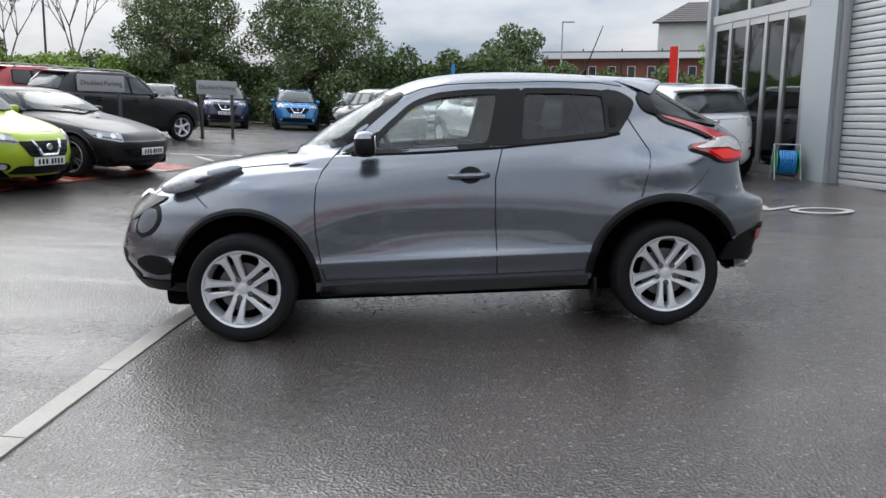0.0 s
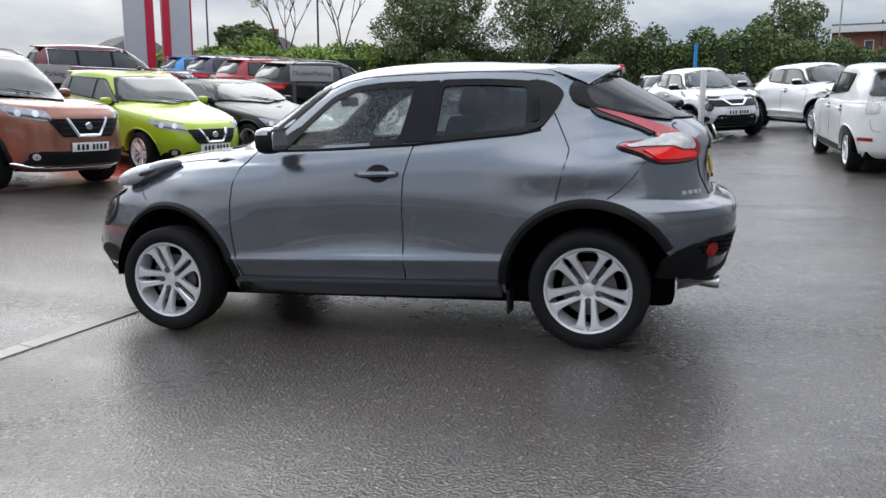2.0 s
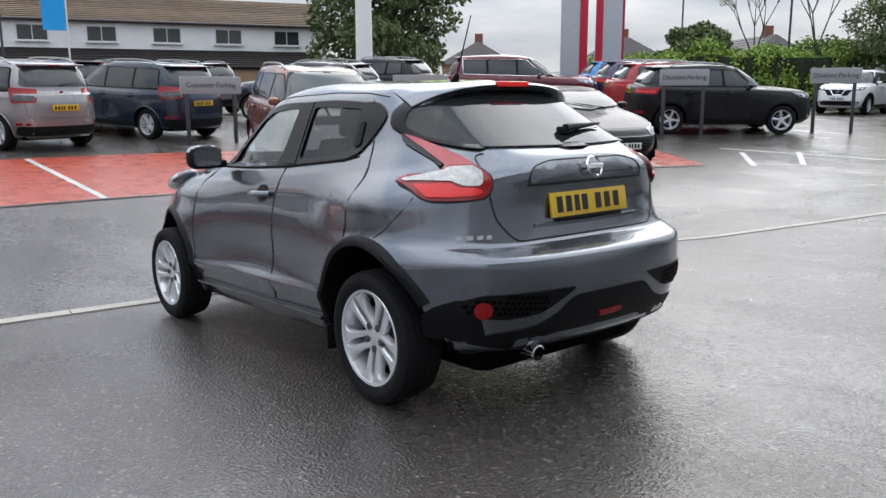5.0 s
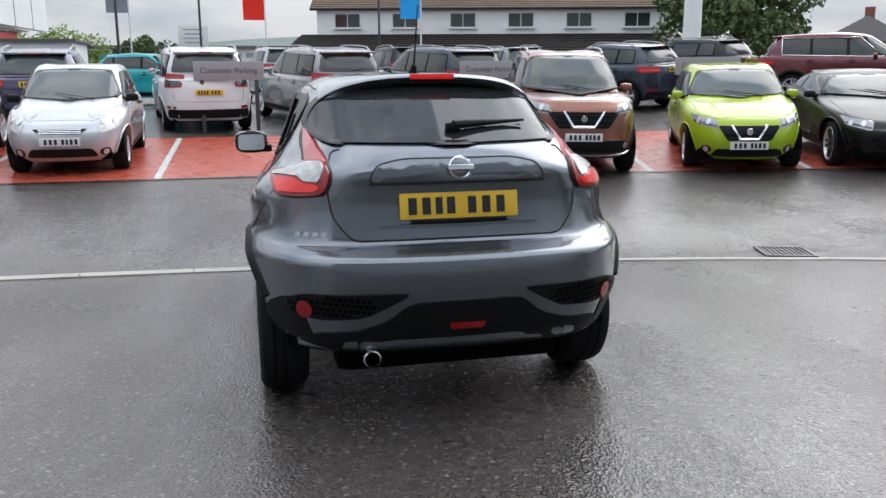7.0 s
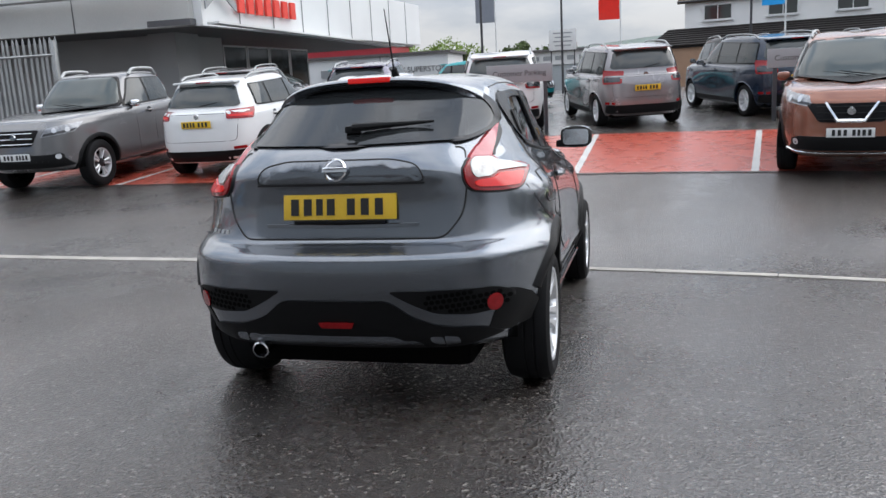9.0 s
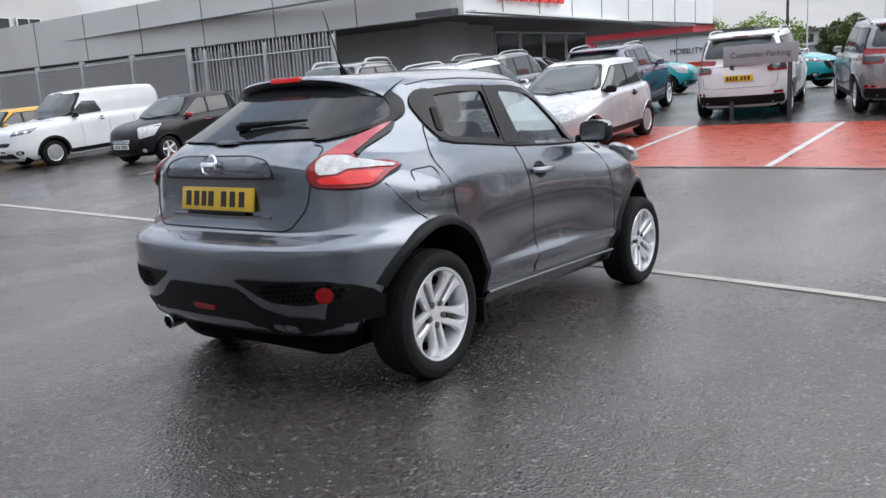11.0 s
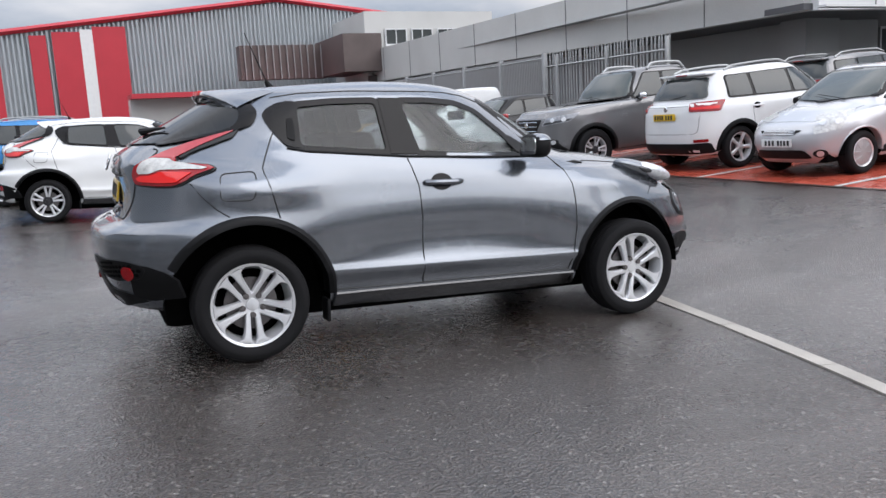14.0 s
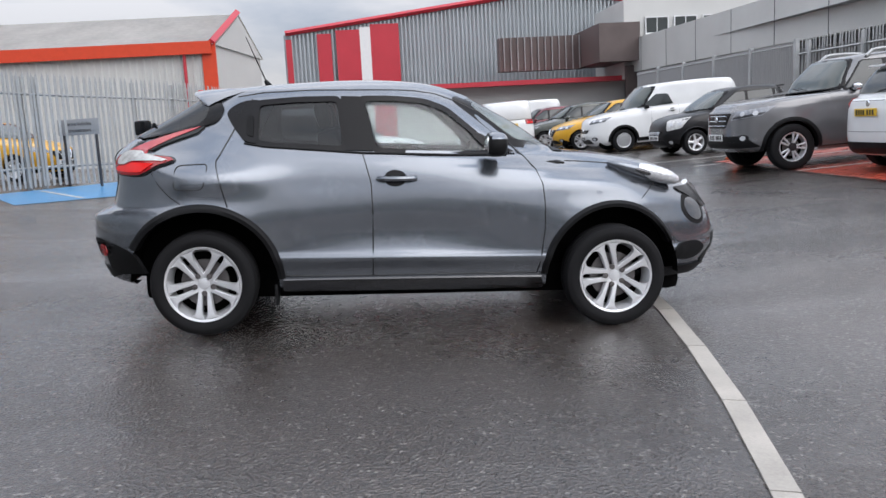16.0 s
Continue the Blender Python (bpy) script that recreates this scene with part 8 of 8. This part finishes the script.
def banner(x, y, h, mat, turn, w=0.9, hh=2.6, label="tall banner flag on a slim pole"):
    g = ground_z(x, y)
    t = thing("banner_flag", pose(x, y, g, 0, 0, turn), label, "flag", "banner flags")
    part("pole", rod(bmesh.new(), (0, 0, 0), (0, 0, h), 0.04, 0.03, 10), M["frame_white"], t)
    bm = bmesh.new()
    n, k = 12, 6
    g_ = [[bm.verts.new((0.06 * math.sin(2.2 * i / n * 3 + j * 0.5) * (j / k), 0.04 + w * j / k, h - 0.1 - hh * i / n)) for j in range(k + 1)] for i in range(n + 1)]
    for i in range(n):
        for j in range(k):
            bm.faces.new((g_[i][j], g_[i][j + 1], g_[i + 1][j + 1], g_[i + 1][j]))
    bmesh.ops.solidify(bm, geom=bm.faces[:], thickness=0.008)
    part("banner", bm, M[mat], t)


banner(-33.0, 7.2, 6.0, "flag_blue", 170, label="blue and white banner flag on a slim pole")
banner(-37.0, 0.3, 5.8, "flag_red", 185, 1.0, 2.2, "red banner flag on a slim pole")
banner(-39.0, -6.2, 7.0, "flag_grey", 185, 1.0, 3.0, "grey banner flag on a slim pole")
banner(18.9, 51.0, 5.4, "flag_red", 60, 0.55, 3.0, "red feather banner beside the brick offices")


def totem():
    a = Vector((-17.5, 20.8, 0))
    t = thing("totem", pose(-17.0, 21.7, ground_z(-17, 21.7), 0, 0, -47), "tall grey dealership totem with red stripes", "sign totem")
    for y, w in ((-0.82, 0.66), (0.0, 0.34), (0.78, 0.74)):
        pass
    part("panel", boxed(0, -0.78, 5.0, 0.5, 0.72, 10.0, 0.03), M["totem_grey"], t)
    part("panel", boxed(0, 0.78, 5.0, 0.5, 0.72, 10.0, 0.03), M["totem_grey"], t)
    part("stripe", boxed(0.02, -0.28, 5.0, 0.5, 0.30, 10.0, 0.01), M["totem_red"], t)
    part("stripe", boxed(0.02, 0.30, 5.0, 0.5, 0.26, 10.0, 0.01), M["totem_red"], t)
    part("stripe", boxed(-0.1, 1.20, 5.0, 0.3, 0.08, 10.0, 0.01), M["totem_red"], t)
    part("head_panel", boxed(0, 0.1, 8.6, 0.46, 1.0, 3.0, 0.02), M["totem_grey"], t)


totem()


def board_signs():
    s = thing("notice_board", pose(-53.5, -4.0, 0.7, 0, 0, 0), "white notice board on two legs", "sign")
    b = part("board", boxed(0, 0, 3.6, 0.06, 1.9, 1.4, 0.01), M["sign_white"], s)
    for k in range(4):
        part("text_bar", boxed(0.035, 0, 4.05 - 0.28 * k, 0.01, 1.3 - 0.2 * (k % 2), 0.08), M["sign_grey"], b, smooth=False)
    for k in (-0.8, 0.8):
        part("leg", boxed(-0.03, k, 1.6, 0.06, 0.08, 3.0), M["post"], s, smooth=False)
    t = thing("trade_unit", pose(-40, 0, 0.8), "white trade unit with a red stripe and lettering", "building")
    part("wall", boxed(-2.0, -13.4, 1.2, 4.0, 8.6, 2.75), M["fascia_white"], t, smooth=False)
    part("roof", boxed(-2.0, -13.4, 2.64, 4.4, 9.0, 0.14), M["roof_grey"], t, smooth=False)
    part("stripe", boxed(0.02, -15.0, 1.05, 0.04, 3.4, 0.22), M["clad_red"], t, smooth=False)
    part("stripe", boxed(0.02, -11.2, 1.05, 0.04, 3.4, 0.22), M["orange_trim"], t, smooth=False)
    words("MOBILITY SUPERSTORE", 0.42, pose(0.03, -11.2, 1.75, 90, 0, 90), M["sign_text"], t, 0.01)
    part("text_bar", boxed(0.03, -16.0, 1.75, 0.03, 1.2, 0.42), M["sign_grey"], t, smooth=False)
    part("joint", boxed(0.02, -13.0, 1.25, 0.05, 0.05, 2.6), M["sign_grey"], t, smooth=False)
    v = thing("red_unit", pose(-46, -19.5, 0.8), "dark red trade unit behind the white one", "building")
    part("wall", boxed(0, 0, 1.7, 4, 12, 3.4), M["clad_red"], v, smooth=False)
    part("roof", boxed(0, 0, 3.45, 4.4, 12.4, 0.14), M["roof_grey"], v, smooth=False)
    u = thing("low_workshop", pose(-66, -8, 0.6, 0, 0, -4), "low grey workshop with a long white name board", "building")
    part("wall", boxed(0, 0, 1.6, 8, 34, 3.2), M["clad_grey"], u, smooth=False)
    part("roof", boxed(0, 0, 3.3, 8.8, 35, 0.2), M["roof_grey"], u, smooth=False)
    nb = part("name_board", boxed(4.1, 4, 2.7, 0.1, 17, 1.0), M["sign_white"], u, smooth=False)
    for k in range(12):
        part("text_bar", boxed(4.17, -1.5 + 0.95 * k, 2.7, 0.02, 0.62, 0.34), M["sign_grey"], nb, smooth=False)
    part("emblem", boxed(4.17, -3.2, 2.7, 0.02, 1.5, 0.6, 0.005), M["post"], nb, smooth=False)


board_signs()


# ---- plants and distance ----
def leaf_cloud(name, clumps, count, size, mat, parent, seed, squash=0.8):
    """Many small leaves scattered in uneven clumps: (x, y, z, rx, ry, rz)."""
    rng = np.random.default_rng(seed)
    cl = np.array(clumps)
    vol = cl[:, 3] * cl[:, 4] * cl[:, 5]
    pick = rng.choice(len(cl), count, p=vol / vol.sum())
    d = rng.normal(size=(count, 3))
    d /= np.linalg.norm(d, axis=1, keepdims=True)
    r = rng.uniform(0.45, 1.0, (count, 1)) ** 0.5 * rng.uniform(0.8, 1.12, (count, 1))
    c = cl[pick, :3] + d * r * cl[pick, 3:6]
    a = rng.normal(size=(count, 3)) + d * 0.8
    a /= np.linalg.norm(a, axis=1, keepdims=True)
    t = np.cross(a, rng.normal(size=(count, 3)))
    t /= np.linalg.norm(t, axis=1, keepdims=True)
    b = np.cross(a, t)
    s = size * rng.uniform(0.6, 1.4, (count, 1))
    v = np.stack([c - t * s, c + b * s * 0.55, c + t * s, c - b * s * 0.55], 1).reshape(-1, 3)
    me = bpy.data.meshes.new(name)
    me.from_pydata(v.tolist(), [], (np.arange(count * 4).reshape(-1, 4)).tolist())
    me.materials.append(mat)
    ob = new(name, me)
    ob.parent = parent
    return tagged(ob, kind="stuff")


def tree(x, y, h, r, mat, seed, leaves=7000, blossom=0, trunk=0.16, low=0.22, size=0.13, label="broad leafy tree with an uneven crown"):
    g = ground_z(x, y)
    rnd = random.Random(seed)
    t = thing("tree", pose(x, y, g), label, "tree", "trees beyond the yard")
    bm = bmesh.new()
    rod(bm, (0, 0, -0.1), (0.05 * h * 0.3, 0, h * 0.45), trunk, trunk * 0.65, 10)
    clumps = []
    for k in range(16):
        a = 2 * math.pi * (k * 0.618)
        e = low + (0.92 - low) * ((k + 0.5) / 16)
        w = r * (0.35 + 0.55 * math.sin(math.pi * min(1, (e - low + 0.14) / (1.06 - low)))) * rnd.uniform(0.75, 1.1)
        p = (w * math.cos(a), w * math.sin(a), h * e)
        cr = r * rnd.uniform(0.30, 0.5)
        clumps.append((*p, cr, cr, cr * rnd.uniform(0.65, 0.95)))
        tube(bm, [(0.01 * h, 0, h * min(0.42, e * 0.6)), (p[0] * 0.5, p[1] * 0.5, h * (e * 0.8)), (p[0] * 0.9, p[1] * 0.9, p[2])], trunk * 0.22, 5)
    clumps.append((0, 0, h * 0.6, r * 0.55, r * 0.55, h * 0.26))
    part("trunk", bm, M["bark"], t)
    leaf_cloud("crown", clumps, leaves, size, M[mat], t, seed)
    if blossom:
        leaf_cloud("blossom", [(c[0], c[1], c[2], c[3] * 1.06, c[4] * 1.06, c[5] * 1.06) for c in clumps], blossom, 0.07, M["blossom"], t, seed + 1)
    return t


tree(-11.0, 36.5, 6.6, 3.0, "leaf", 1, 34000, 3000, low=0.08, size=0.075, label="hawthorn with pale blossom among dark leaves")
tree(-4.6, 37.0, 6.8, 3.3, "leaf", 2, 36000, 2600, low=0.08, size=0.075, label="broad hawthorn with pale blossom clusters")
tree(8.2, 56.0, 7.2, 2.5, "leaf", 3, 7000, 0)
tree(-19.0, 31.5, 3.8, 1.7, "leaf", 4, 14000, 0, low=0.06, size=0.11)
tree(-36.0, 25.7, 10.0, 3.9, "leaf", 5, 19000, 0, trunk=0.35, size=0.15, label="large dark broadleaf tree behind the terrace")
tree(19.4, 45.0, 6.2, 1.2, "leaf_bright", 8, 2500, 0, trunk=0.08, size=0.09)
tree(-62.0, -8.5, 3.7, 1.7, "leaf", 9, 5000, 0, size=0.16)
tree(20.5, 57.0, 3.9, 2.6, "leaf", 12, 5000, 0, low=0.05, size=0.18, label="low rounded bush before the brick offices")


def bare_tree(x, y, h, seed):
    g = ground_z(x, y)
    t = thing("bare_tree", pose(x, y, g), "thin tree with few leaves above the hedge", "tree", "trees beyond the yard")
    rnd = random.Random(seed)
    bm = bmesh.new()
    tips = []
    def grow(p, d, l, r, n):
        q = p + d * l
        rod(bm, p, q, r, r * 0.6, 5, False)
        if n == 0:
            tips.append((q.x, q.y, q.z, 0.35, 0.35, 0.35))
            return
        for _ in range(3):
            dd = (d + Vector((rnd.uniform(-0.6, 0.6), rnd.uniform(-0.6, 0.6), rnd.uniform(-0.05, 0.45)))).normalized()
            grow(q, dd, l * rnd.uniform(0.55, 0.8), r * 0.6, n - 1)
    grow(Vector((0, 0, 0)), Vector((0, 0, 1)), h * 0.4, 0.09, 4)
    part("trunk", bm, M["bark"], t)
    leaf_cloud("crown", tips, 2600, 0.06, M["blossom"], t, seed)


bare_tree(-17.5, 40.0, 6.6, 21)
bare_tree(-21.0, 40.0, 6.0, 22)
bare_tree(-14.0, 41.0, 6.2, 23)


def hedge(name, a, b, h, depth, mat, seed, leaves, label):
    d = Vector((b[0] - a[0], b[1] - a[1], 0))
    rnd = random.Random(seed)
    t = thing(name, Matrix(), label, "hedge", "hedges")
    n = int(d.length / 1.1)
    clumps = []
    for k in range(n + 1):
        x, y = a[0] + d.x * k / n, a[1] + d.y * k / n
        g = ground_z(x, y)
        hh = h * rnd.uniform(0.86, 1.1)
        clumps.append((x, y, g + hh * 0.35, 0.9, depth * 0.5, hh * 0.4))
        clumps.append((x + rnd.uniform(-0.4, 0.4), y + rnd.uniform(-0.3, 0.3), g + hh * 0.72, 0.85, depth * 0.45, hh * 0.28))
    leaf_cloud("leaves", clumps, leaves, 0.09, M[mat], t, seed)
    # very dark green boxes back the leaves inside the hedge
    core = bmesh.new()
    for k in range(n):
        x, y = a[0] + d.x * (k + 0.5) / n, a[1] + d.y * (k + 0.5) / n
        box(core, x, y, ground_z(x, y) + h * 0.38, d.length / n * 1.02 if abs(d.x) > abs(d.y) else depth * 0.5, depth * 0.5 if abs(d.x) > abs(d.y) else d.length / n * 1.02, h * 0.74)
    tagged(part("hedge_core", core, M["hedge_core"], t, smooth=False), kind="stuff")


M["hedge_core"] = material("hedge_backing", (0.022, 0.03, 0.012), 0.9, vary=0.5, scale=2, grain=20)
hedge("hedge", (-16, 36.5), (12, 39.6), 3.2, 2.4, "hedge", 31, 95000, "long dense dark green hedge behind the cars")
hedge("hedge", (-1.5, 37.6), (5.0, 38.4), 3.9, 2.2, "hedge", 36, 22000, "taller dense stretch of the dark green hedge")
hedge("bright_bank", (-18.5, 29.5), (-13.0, 37.5), 2.9, 3.0, "leaf_bright", 32, 34000, "bank of bright green shrubs beside the yard")
hedge("bright_hedge", (-34, 41.0), (-16, 37.5), 3.1, 2.0, "leaf_bright", 33, 34000, "bright green overgrown hedge")


hedge("green_bank", (-52, -17.5), (-52, -10.5), 3.9, 3.0, "leaf_bright", 34, 16000, "grassy green bank with shrubs behind the units")
hedge("green_bank", (-54, -24.5), (-52, -17.0), 4.6, 3.0, "leaf_bright", 35, 16000, "taller grassy bank with shrubs behind the units")


def distance():
    bm = bmesh.new()
    rows = []
    for k in range(60):
        a = radians(95 + 200 * k / 59)
        h = 29 + 7 * math.sin(k * 0.31) + 5 * math.sin(k * 0.83 + 1)
        rows.append([bm.verts.new((r * math.cos(a), r * math.sin(a), z)) for r, z in ((520, 0), (640, h * 0.6), (800, h))])
    for p, q in zip(rows, rows[1:]):
        for i in range(2):
            bm.faces.new((p[i], p[i + 1], q[i + 1], q[i]))
    solid("far_hills", bm, M["field"], "hazy green hills beyond the town", "hill", kind="structure")
    w = thing("far_woodland", Matrix(), "line of far green trees", "woodland")
    rnd = random.Random(5)
    cl = [(-95 + rnd.uniform(-4, 4), -24 + 1.6 * k, 2.4 + rnd.uniform(-0.5, 1.2), 2.2, 2.2, 2.4) for k in range(12)]
    leaf_cloud("leaves", cl, 6000, 0.35, M["hedge"], w, 77)


distance()
